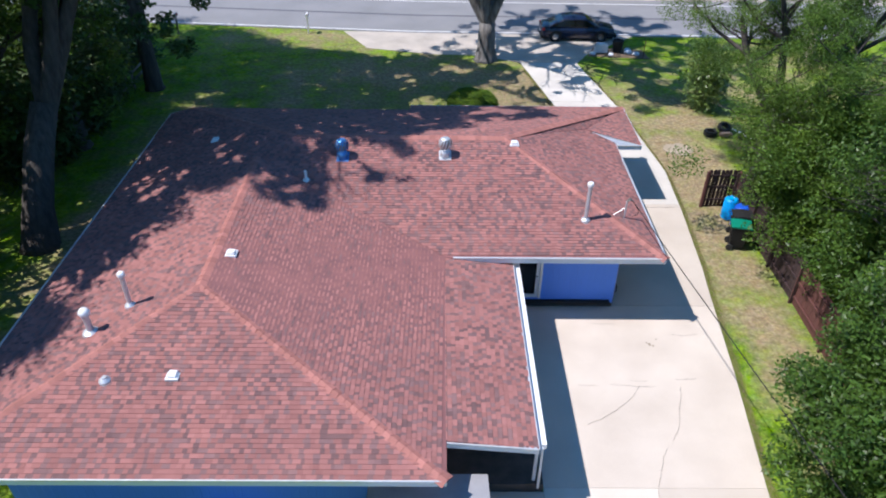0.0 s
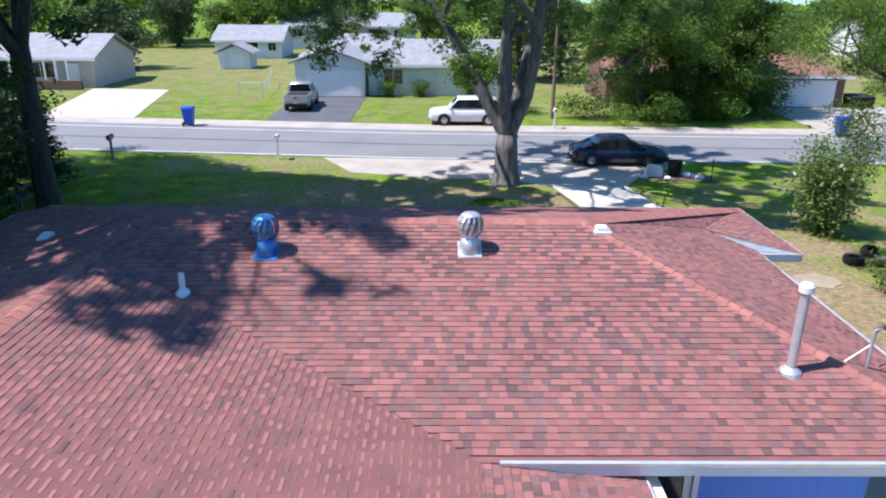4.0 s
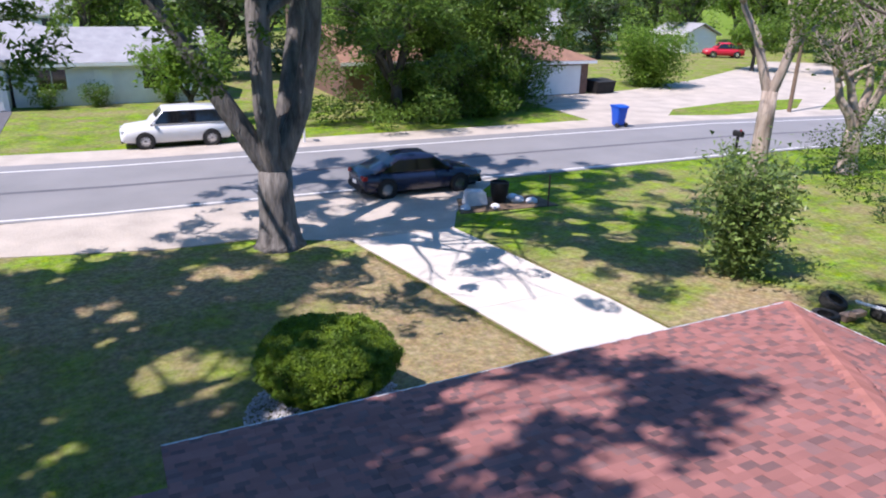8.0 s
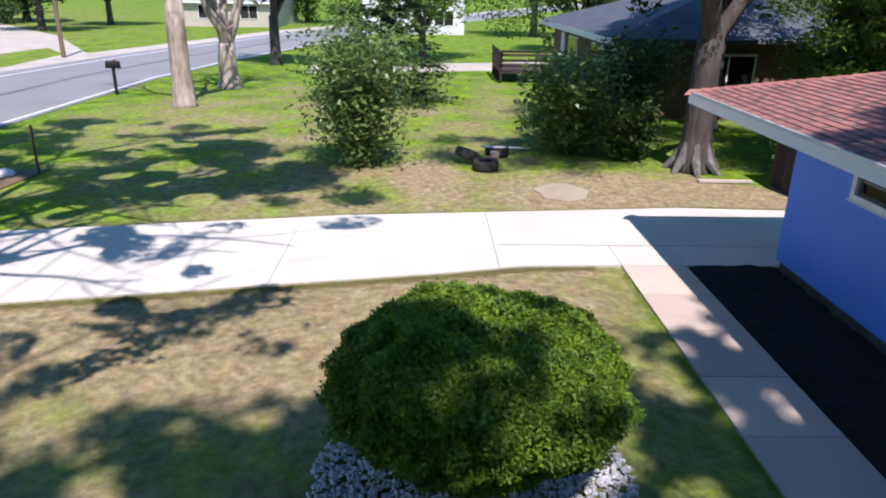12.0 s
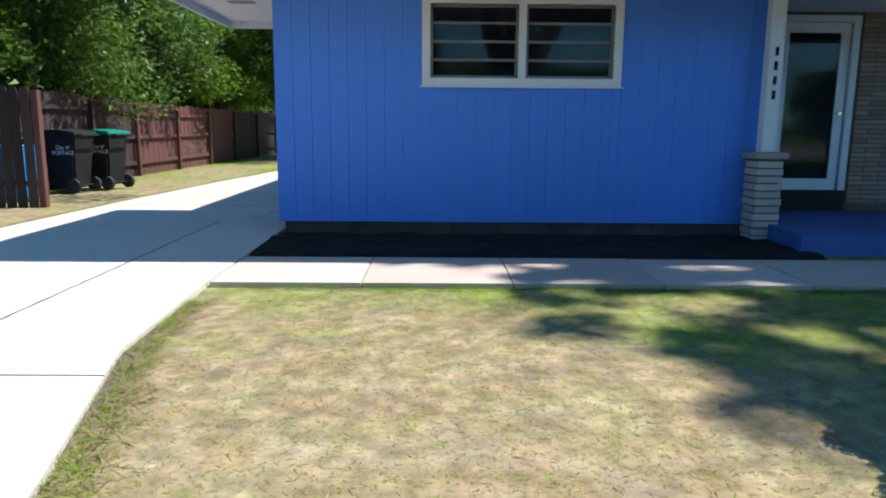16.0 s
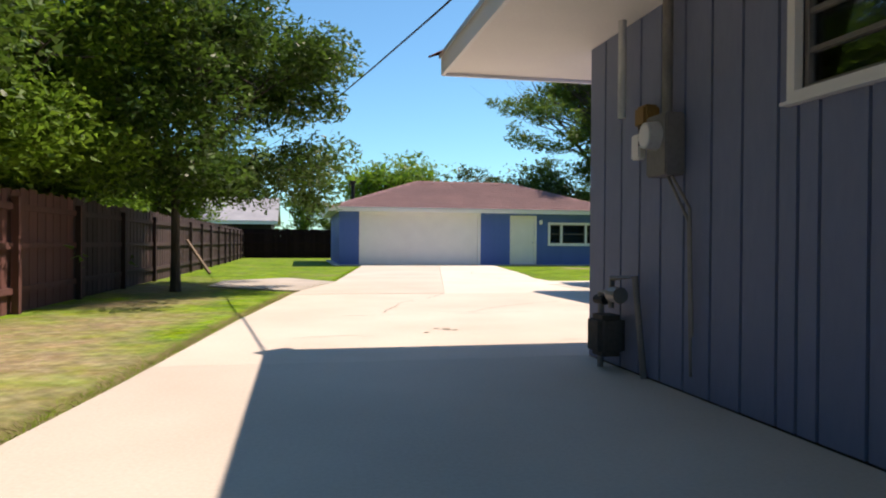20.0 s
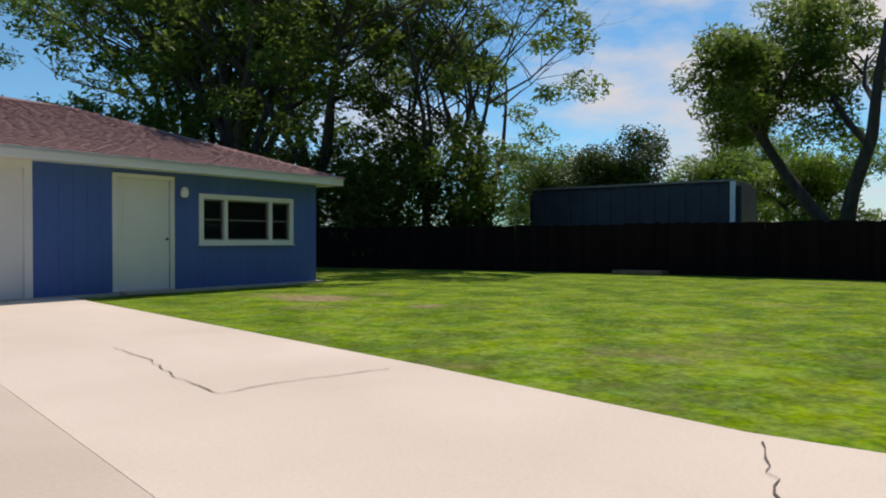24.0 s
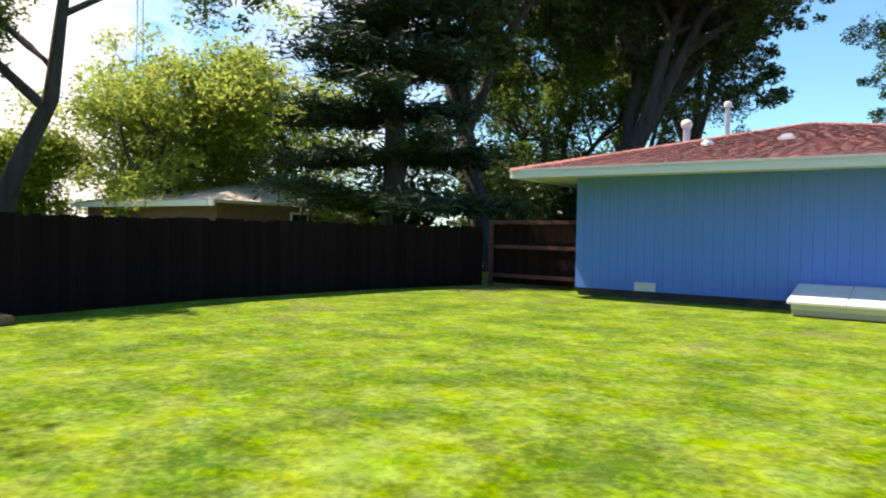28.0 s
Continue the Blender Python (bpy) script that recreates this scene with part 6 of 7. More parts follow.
conifer(-24.4, -15.2, 16, 4.3, "large dark pine beyond the fence", n=52000, size=0.36, seed=81, base=0.13, tiers=10, aspect=0.16, thick=0.075)
for i, (x, y, h, k) in enumerate(((-40, -13.2, 13, "leaf_lime"), (-44.5, -9.5, 16, "leaf_lime"), (-38, -8.0, 16, "leaf_lime"), (-47, -17.5, 8.5, "leaf_lime"), (-52, -29, 12, "leaf_bright"), (-46.5, -40, 11, "leaf_dark"), (-50, -46, 12, "leaf"), (-60, -36, 14, "leaf_bright"))):
    tree(x, y, h, 0.25, "rounded light-green tree beyond the fence", k, n=32000, size=0.25, fork=0.14, limbs=6, spread=1.1, seed=90 + i, clump=1.1, lift=0.7, group="back trees", wide=0.36, cut=0.8, clumps=170, droop=0.5)
# thickets that close the view behind the fences
for i, (x, y, r, h, k) in enumerate(((6.9, -5.2, 1.5, 3.6, "leaf_dark"), (7.0, -8.6, 1.6, 4.0, "leaf"), (6.9, -11.9, 1.6, 4.2, "leaf_dark"), (6.8, -15.4, 1.6, 3.8, "leaf"), (7.2, -19.2, 1.8, 4.0, "leaf"), (7.6, -24.0, 2.0, 4.0, "leaf_bright"),
                                 (-21.5, -38.8, 2.2, 4.0, "leaf_back"), (-19.8, -42.5, 2.2, 4.2, "leaf_back"), (-19.0, -46.5, 2.2, 4.0, "leaf_back"), (-15.5, -50.0, 2.4, 5.5, "leaf_dark"), (-13.5, -45.5, 2.0, 5.0, "leaf_dark"), (-24.0, -36.5, 1.8, 4.0, "leaf_back"), (-22.6, -41.5, 2.2, 5.0, "leaf_back"))):
    shrub(x, y, r, h, "dense leafy thicket behind the board fence", k, 6500, 0.19 if i < 6 else 0.26, 300 + i, 10)

# ---- clipped yew in its ring of white stones ----
BX, BY = -5.40, 5.36
yew = thing("yew_bush", "clipped rounded yew bush, flat-bottomed, in white stones", "bush", at=(BX, BY, 0))
rr = random.Random(9)
for k in range(9):
    a = 2 * math.pi * k / 9
    part("stem", MB().tube([(0.1 * math.cos(a), 0.1 * math.sin(a), -0.02), (0.35 * math.cos(a), 0.35 * math.sin(a), 0.4), (0.8 * math.cos(a), 0.8 * math.sin(a), 0.95)], [0.05, 0.035, 0.012], 6, cap=False), M["darkbark"], yew)
nr = np.random.default_rng(3)


def yew_r(th, z):
    """Outline radius at an angle and height."""
    f = np.clip((z - 0.40) / 1.26, 0, 1)
    base = np.where(f < 0.5, 0.50 + 0.78 * (f / 0.5) ** 0.62, 1.28 * np.sqrt(np.clip(1 - (np.clip(f - 0.5, 0, 1) / 0.52) ** 2.4, 0, 1)))
    return base * (1 + 0.035 * np.sin(3 * th + 4 * f) + 0.03 * np.sin(8 * th + 9 * f + 2 * np.sin(3 * th)) + 0.06 * np.sin(17 * th - 13 * f) * np.sin(15 * f + 5 * th))


n_ = 120000
zz = 0.40 + 1.26 * nr.uniform(0, 1, n_) ** 0.85
th = nr.uniform(0, 2 * math.pi, n_)
rad = yew_r(th, zz) * (1 - np.abs(nr.normal(0, 0.07, n_))) + nr.normal(0, 0.02, n_)
cap_ = nr.uniform(0, 1, n_) < 0.28
rad = np.where(cap_, 1.2 * np.sqrt(nr.uniform(0, 1, n_)), rad)
zz = np.where(cap_, 1.66 - 0.36 * np.clip(rad / 1.25, 0, 1) ** 3 + nr.normal(0, 0.025, n_) + 0.04 * np.sin(4 * th) * rad + 0.06 * np.sin(11 * rad * np.cos(th) + 2) * np.sin(10 * rad * np.sin(th)), zz)
cloud("foliage", np.stack([rad * np.cos(th), rad * np.sin(th), zz], 1), 0.05, M["yew"], 5, yew, flat=0.9, aspect=0.42)
core = MB().lathe(0, 0, [(0.35, 0.46), (0.74, 0.66), (1.04, 1.0), (1.02, 1.26), (0.7, 1.44), (0.1, 1.52)], 18)
part("inner_growth", core, M["darkbark"], yew, "dark twiggy inside of the bush")
st = MB()
for k in range(5200):
    a, r = rr.uniform(0, 2 * math.pi), 1.5 * math.sqrt(rr.uniform(0.04, 1))
    x, y, s = BX + r * math.cos(a) * 1.0, BY + r * math.sin(a) * 1.0, rr.uniform(0.014, 0.034)
    z = 0.012 + rr.uniform(0, 0.03)
    b = rr.uniform(0, 3)
    vs = [(x + s * math.cos(b + 2.1 * i), y + s * math.sin(b + 2.1 * i), z - s * 0.5) for i in range(3)] + [(x + s * 0.9 * math.cos(b + 1 + 2.1 * i), y + s * 0.9 * math.sin(b + 1 + 2.1 * i), z + s * 0.3) for i in range(3)] + [(x, y, z + s * 0.75)]
    st.add(vs, [(0, 1, 4, 3), (1, 2, 5, 4), (2, 0, 3, 5), (3, 4, 6), (4, 5, 6), (5, 3, 6)])
tagged(part("stones", st, M["stone"]), "white and grey landscape stones in a ring under the yew", "stones", kind="stuff")

# ---- vehicles ----
M["tint"] = mat("tinted_glass", (0.008, 0.009, 0.011), (0.012, 0.013, 0.015), 0.06, 2, 40, 0, spec=0.8)


def loft(mb, stations):
    """Closed cross-sections joined end to end."""
    k = len(stations[0])
    base = len(mb.v)
    vs = [p for s in stations for p in s]
    fs = [(i * k + j, i * k + (j + 1) % k, (i + 1) * k + (j + 1) % k, (i + 1) * k + j) for i in range(len(stations) - 1) for j in range(k)]
    fs += [tuple(reversed(range(k))), tuple((len(stations) - 1) * k + j for j in range(k))]
    return mb.add(vs, fs)


def car(name, label, at, L, W, H, paint, belt, hood, cab, base=0.18, wheel=0.34, wheels=(0.17, 0.78), category="car"):
    """A car along +x, its middle at the origin. hood: (x share, height) rows of the body's top line; cab: x shares of windscreen foot, roof front, roof rear, rear window foot."""
    t = thing(name, label, category, "parked cars", at=at)
    w = W / 2

    def sec(x, top, k=1.0):
        b = base + (0.06 if abs(x) > L * 0.44 else 0)
        return [(x, s * a * w * k, z) for s, a, z in ((-1, 0.86, b), (-1, 0.98, b + 0.12), (-1, 1.0, (b + top) / 2 + 0.05), (-1, 0.95, top - 0.05), (-1, 0.80, top), (1, 0.80, top), (1, 0.95, top - 0.05), (1, 1.0, (b + top) / 2 + 0.05), (1, 0.98, b + 0.12), (1, 0.86, b))]

    body = loft(MB(), [sec((f - 0.5) * L, z, k) for f, z, k in hood])
    part("body", body, M[paint], t, bevel=0.02, smooth=True)
    a, b, c, d = [(f - 0.5) * L for f in cab]
    wt = w * 0.74
    cabm = loft(MB(), [[(a, -w * 0.93, belt), (a, w * 0.93, belt), (a, w * 0.90, belt + 0.02), (a, -w * 0.90, belt + 0.02)],
                       [(b, -w * 0.95, belt), (b, w * 0.95, belt), (b, wt, H), (b, -wt, H)],
                       [((b + c) / 2, -w * 0.95, belt), ((b + c) / 2, w * 0.95, belt), ((b + c) / 2, wt, H + 0.03), ((b + c) / 2, -wt, H + 0.03)],
                       [(c, -w * 0.95, belt), (c, w * 0.95, belt), (c, wt, H - 0.02), (c, -wt, H - 0.02)],
                       [(d, -w * 0.93, belt), (d, w * 0.93, belt), (d, w * 0.88, belt + 0.02), (d, -w * 0.88, belt + 0.02)]])
    part("cabin", cabm, M[paint], t, bevel=0.03, smooth=True)
    for s in (-1, 1):
        lo, hi = s * (w * 0.952), s * (wt + 0.022)
        m = (b + c) / 2
        for x0, x1, x2, x3 in ((a + (b - a) * 0.25, m - 0.05, m - 0.05, b + 0.04), (m + 0.05, d - (d - c) * 0.30, c - 0.05, m + 0.05)):
            zl, zh = belt + 0.05, H - 0.09
            q = lambda x, z: (x, s * (abs(lo) + (abs(hi) - abs(lo)) * (z - belt) / (H - belt)) + s * 0.006, z)
            P = [q(x0, zl), q(x1, zl), q(x2, zh), q(x3, zh)]
            part("side_window", MB().extrude(P if s < 0 else P[::-1], (0, -s * 0.02, 0)), M["tint"], t)
        part("mirror", MB().box(a + (b - a) * 0.35, a + (b - a) * 0.35 + 0.12, s * w * 0.95, s * (w * 0.95 + 0.17), belt + 0.03, belt + 0.16), M[paint], t, bevel=0.02)
        part("headlight", MB().box(L * 0.46, L * 0.492, s * w * 0.55, s * w * 0.86, belt * 0.66, belt * 0.80), M["clearlamp"], t, bevel=0.01)
        part("tail_light", MB().box(-L * 0.497, -L * 0.46, s * w * 0.60, s * w * 0.93, belt * 0.78, belt * 0.95), M["redlamp"], t, bevel=0.01)
    for (xf, zf, xt, zt) in ((a, belt, b, H), (d, belt, c, H - 0.02)):
        n = Vector((zt - zf, 0, -(xt - xf))).normalized() * 0.008
        if n.z < 0:
            n = -n
        p = [Vector((xf + (xt - xf) * f, y * (0.92 * w + (wt - 0.92 * w) * f), zf + (zt - zf) * f)) + n for f, y in ((0.14, -0.92), (0.14, 0.92), (0.9, 0.92), (0.9, -0.92))]
        part("windscreen", MB().extrude(p, -n * 2), M["tint"], t)
    part("bumper", MB().box(L * 0.47, L * 0.503, -w * 0.8, w * 0.8, base + 0.06, base + 0.24), M["black"], t, bevel=0.02)
    part("bumper", MB().box(-L * 0.505, -L * 0.47, -w * 0.85, w * 0.85, base + 0.06, base + 0.26), M["black"], t, bevel=0.02)
    part("plate_bar", MB().box(-L * 0.508, -L * 0.5, -0.16, 0.16, base + 0.30, base + 0.42), M["white"], t)
    part("underside", MB().box(-L * 0.45, L * 0.45, -w * 0.8, w * 0.8, base - 0.02, base + 0.1), M["black"], t)
    for f in wheels:
        x = (f - 0.5) * L
        for s in (-1, 1):
            part("wheel_arch", MB().tube([(x, s * (w * 0.86), wheel), (x, s * (w * 1.003), wheel)], [wheel * 1.16, wheel * 1.16], 22), M["black"], t)
            ty = MB()
            prof = [(wheel * 0.62, -0.10), (wheel * 0.95, -0.11), (wheel, -0.07), (wheel, 0.07), (wheel * 0.95, 0.11), (wheel * 0.62, 0.10)]
            seg = 22
            vs = [(x + r * math.cos(2 * math.pi * k / seg), s * (w * 0.92) + yy, wheel + r * math.sin(2 * math.pi * k / seg)) for r, yy in prof for k in range(seg)]
            ty.add(vs, [(i * seg + k, i * seg + (k + 1) % seg, ((i + 1) % 6) * seg + (k + 1) % seg, ((i + 1) % 6) * seg + k) for i in range(6) for k in range(seg)])
            wl_ = part("wheel", ty, M["rubber"], t)
            rim = MB().tube([(x, s * (w * 0.93), wheel), (x, s * (w * 0.93 + 0.07), wheel)], [wheel * 0.22, wheel * 0.18], 12)
            part("hub", rim, M["chrome"], wl_)
            for k in range(10):
                an = 2 * math.pi * k / 10
                part("spoke", MB().beam((x + 0.1 * wheel * math.cos(an), s * (w * 0.93 + 0.06), wheel + 0.1 * wheel * math.sin(an)), (x + 0.70 * wheel * math.cos(an), s * (w * 0.93 + 0.06), wheel + 0.70 * wheel * math.sin(an)), 0.055, 0.03, (0, 1, 0)), M["chrome"], wl_)
    return t


car("sedan", "dark navy sedan parked on the gravel shoulder", pose(2.15, 18.85, 0), 4.95, 1.86, 1.46, "navy", 0.92,
    [(0.0, 0.78, 0.80), (0.03, 0.95, 0.93), (0.15, 0.99, 1), (0.3, 0.95, 1), (0.66, 0.93, 1), (0.85, 0.86, 0.98), (0.96, 0.74, 0.9), (1.0, 0.58, 0.78)], (0.76, 0.57, 0.30, 0.09), wheels=(0.19, 0.79), wheel=0.345)
car("suv", "white sport utility vehicle parked across the road", pose(-5.45, 30.6, 0, 0, 0, 180), 4.95, 1.95, 1.80, "whitecar", 1.10,
    [(0.0, 1.0, 0.86), (0.02, 1.12, 0.96), (0.3, 1.12, 1), (0.66, 1.11, 1), (0.80, 1.06, 1), (0.95, 0.98, 0.94), (1.0, 0.75, 0.85)], (0.74, 0.60, 0.10, 0.02), base=0.26, wheel=0.38, wheels=(0.19, 0.79))
truck = car("pickup_truck", "silver pickup truck parked on a black driveway", pose(-17.85, 37.6, 0, 0, 0, 92), 5.7, 1.98, 1.85, "silvercar", 1.15,
    [(0.0, 1.15, 0.95), (0.02, 1.17, 1), (0.4, 1.17, 1), (0.68, 1.15, 1), (0.82, 1.12, 1), (0.96, 1.05, 0.95), (1.0, 0.75, 0.88)], (0.74, 0.64, 0.42, 0.40), base=0.36, wheel=0.40, wheels=(0.21, 0.81), category="truck")
part("bed_floor", MB().box(-2.62, -0.52, -0.74, 0.74, 1.155, 1.176), M["rubber"], truck, "dark open load bed")
for s_ in (-1, 1):
    part("bed_rail", MB().box(-2.74, -0.5, s_ * 0.86 - 0.07, s_ * 0.86 + 0.07, 1.12, 1.24), M["silvercar"], truck, bevel=0.02)
gate_ = part("tailgate", MB().box(-2.90, -2.74, -0.84, 0.84, 0.74, 1.24), M["silvercar"], truck, bevel=0.02)
part("handle", MB().box(-2.915, -2.89, -0.14, 0.14, 1.02, 1.10), M["black"], gate_)
car("suv", "red utility vehicle parked far off under trees", pose(62.6, 61.8, 0, 0, 0, 150), 4.8, 1.9, 1.75, "redcar", 1.08,
    [(0.0, 1.0, 0.86), (0.02, 1.1, 0.96), (0.3, 1.1, 1), (0.66, 1.09, 1), (0.80, 1.04, 1), (0.95, 0.96, 0.94), (1.0, 0.75, 0.85)], (0.74, 0.60, 0.12, 0.03), base=0.26, wheel=0.38, wheels=(0.19, 0.79))

# ---- roadside and yard things ----


def mailbox(x, y, label, post="white", boxm="white", turn=0, h=1.1):
    t = thing("mailbox", label, "mailbox", "mailboxes", at=pose(x, y, 0, 0, 0, turn))
    part("post", MB().box(-0.05, 0.05, -0.05, 0.05, -0.05, h), M[post], t, bevel=0.006)
    mb = MB()
    prof = [(-0.10, 0), (0.10, 0), (0.10, 0.13), (0.07, 0.20), (0, 0.225), (-0.07, 0.20), (-0.10, 0.13)]
    mb.extrude([(px_, -0.26, h + pz) for px_, pz in prof], (0, 0.52, 0))
    part("box", mb, M[boxm], t)
    part("door", MB().box(-0.09, 0.09, 0.262, 0.272, h + 0.02, h + 0.16), M["meter"], t)
    part("flag", MB().box(0.105, 0.115, -0.1, 0.02, h + 0.12, h + 0.26), M["redlamp"], t)
    part("arm", MB().box(-0.04, 0.04, -0.3, 0.3, h - 0.06, h), M[post], t)


mailbox(-15.8, 19.2, "white mailbox on a white post")
mailbox(-24.4, 18.9, "dark mailbox on a stone-grey post", "meter", "meter")
mailbox(0.4, 28.9, "white mailbox across the road", turn=180)
mailbox(18.6, 18.4, "black mailbox on a dark post", "black", "black")
tagged(part("planting_bed", MB().prism([(2.3, 15.3), (6.1, 14.9), (6.0, 16.4), (3.0, 17.0)], -0.05, 0.012), M["soil"]), "bare soil bed edged with stones", "bed", kind="structure")
blk = thing("stone_block", "rough white stone block in the bed", "stone", at=(3.25, 16.1, 0))
part("block", MB().extrude([(-0.45, -0.25, 0), (0.45, -0.3, 0), (0.38, -0.22, 0.5), (-0.3, -0.2, 0.55)], (0.05, 0.5, 0.0)), M["stone"], blk, bevel=0.05)
pot = thing("planter", "dark round planter in the bed", "planter", at=(4.3, 16.1, 0))
part("tub", MB().lathe(0, 0, [(0.24, 0), (0.33, 0.4), (0.35, 0.72), (0.36, 0.76), (0.31, 0.76), (0.29, 0.68)], 18), M["black"], pot)
for i, (x, y, s) in enumerate(((4.95, 15.9, 0.3), (5.4, 15.6, 0.25), (2.7, 15.7, 0.22), (3.8, 15.5, 0.2), (5.0, 16.3, 0.24))):
    rk = thing("rock", "rough grey edging rock", "rock", "bed rocks", at=pose(x, y, 0, 0, 0, 40 * i))
    part("stone_body", MB().lathe(0, 0, [(s * 0.8, -0.03), (s, s * 0.25), (s * 0.7, s * 0.6), (s * 0.2, s * 0.75)], 7), M["stone"], rk, bevel=0.02)
tagged(part("stake", MB().box(5.68, 5.72, 14.94, 14.98, -0.1, 1.15), M["fence"]), "thin dark marker stake in the lawn", "stake")
TY = [(6.55, 4.3, 0.0, 0, 0), (7.35, 4.75, 0.1, 62, 20), (8.15, 3.85, 0.0, 0, 0)]
for i, (x, y, z, tilt, turn) in enumerate(TY):
    tt = thing("tyre", "worn black car tyre " + ("leaning on the heap" if tilt else "lying on the grass"), "tyre", "tyres", at=pose(x, y, z, tilt * 0.35, 0, turn))
    seg, pr = 24, [(0.19, 0.0), (0.31, -0.01), (0.335, 0.05), (0.335, 0.17), (0.31, 0.23), (0.19, 0.22), (0.21, 0.11)]
    mb = MB()
    vs = [(r * math.cos(2 * math.pi * k / seg), r * math.sin(2 * math.pi * k / seg), zz_ + 0.01) for r, zz_ in pr for k in range(seg)]
    mb.add(vs, [(a * seg + k, a * seg + (k + 1) % seg, ((a + 1) % 7) * seg + (k + 1) % seg, ((a + 1) % 7) * seg + k) for a in range(7) for k in range(seg)])
    part("casing", mb, M["rubber"], tt, smooth=False)
tagged(part("brick_heap", MB().box(7.0, 7.4, 4.05, 4.3, 0, 0.16).box(7.1, 7.5, 3.9, 4.1, 0.16, 0.28), M["brick"], bevel=0.01), "small heap of orange bricks by the tyres", "bricks", kind="stuff")
tagged(part("white_board", MB().beam((7.6, 4.3, 0.36), (8.9, 2.9, 0.05), 0.14, 0.03), M["white"]), "white scrap board leaning on the tyres", "board")
tagged(part("plank", MB().beam((5.52, -0.75, 0.03), (5.5, -2.05, 0.03), 0.14, 0.05), M["palebrick"]), "pale loose plank on the bare ground", "plank")
tagged(part("gravel_patch", MB().prism([(4.52 + (0.72 + 0.1 * math.sin(3.1 * k)) * math.cos(k * 0.449), 2.72 + (0.6 + 0.08 * math.cos(2.3 * k)) * math.sin(k * 0.449)) for k in range(14)], -0.05, 0.002), M["dirt"]), "small bare gravel patch in the verge", "gravel", kind="structure")
pf = thing("brace_post", "leaning timber brace against the fence", "brace", at=(4.5, -25.4, 0))
part("timber", MB().beam((-0.55, 0.4, 0.02), (0.22, -0.4, 1.0), 0.07, 0.07), M["wood"], pf)
lf = thing("split_rail_fence", "weathered split-rail fence under the trees", "fence", "yard fences")
for k in range(5):
    y = 3.0 + k * 2.2
    part("post", MB().box(-24.1, -23.98, y - 0.06, y + 0.06, -0.05, 1.05), M["bark"], lf)
    if k < 4:
        for z in (0.4, 0.85):
            part("rail", MB().beam((-24.04, y, z), (-24.04, y + 2.2, z), 0.06, 0.11), M["bark"], lf)
tagged(part("wood_slab", MB().box(-21.2, -20.6, -29.0, -27.5, -0.02, 0.11), M["wood"], bevel=0.02), "low weathered wooden slab by the back fence", "wood slab")

# ---- neighbouring houses ----


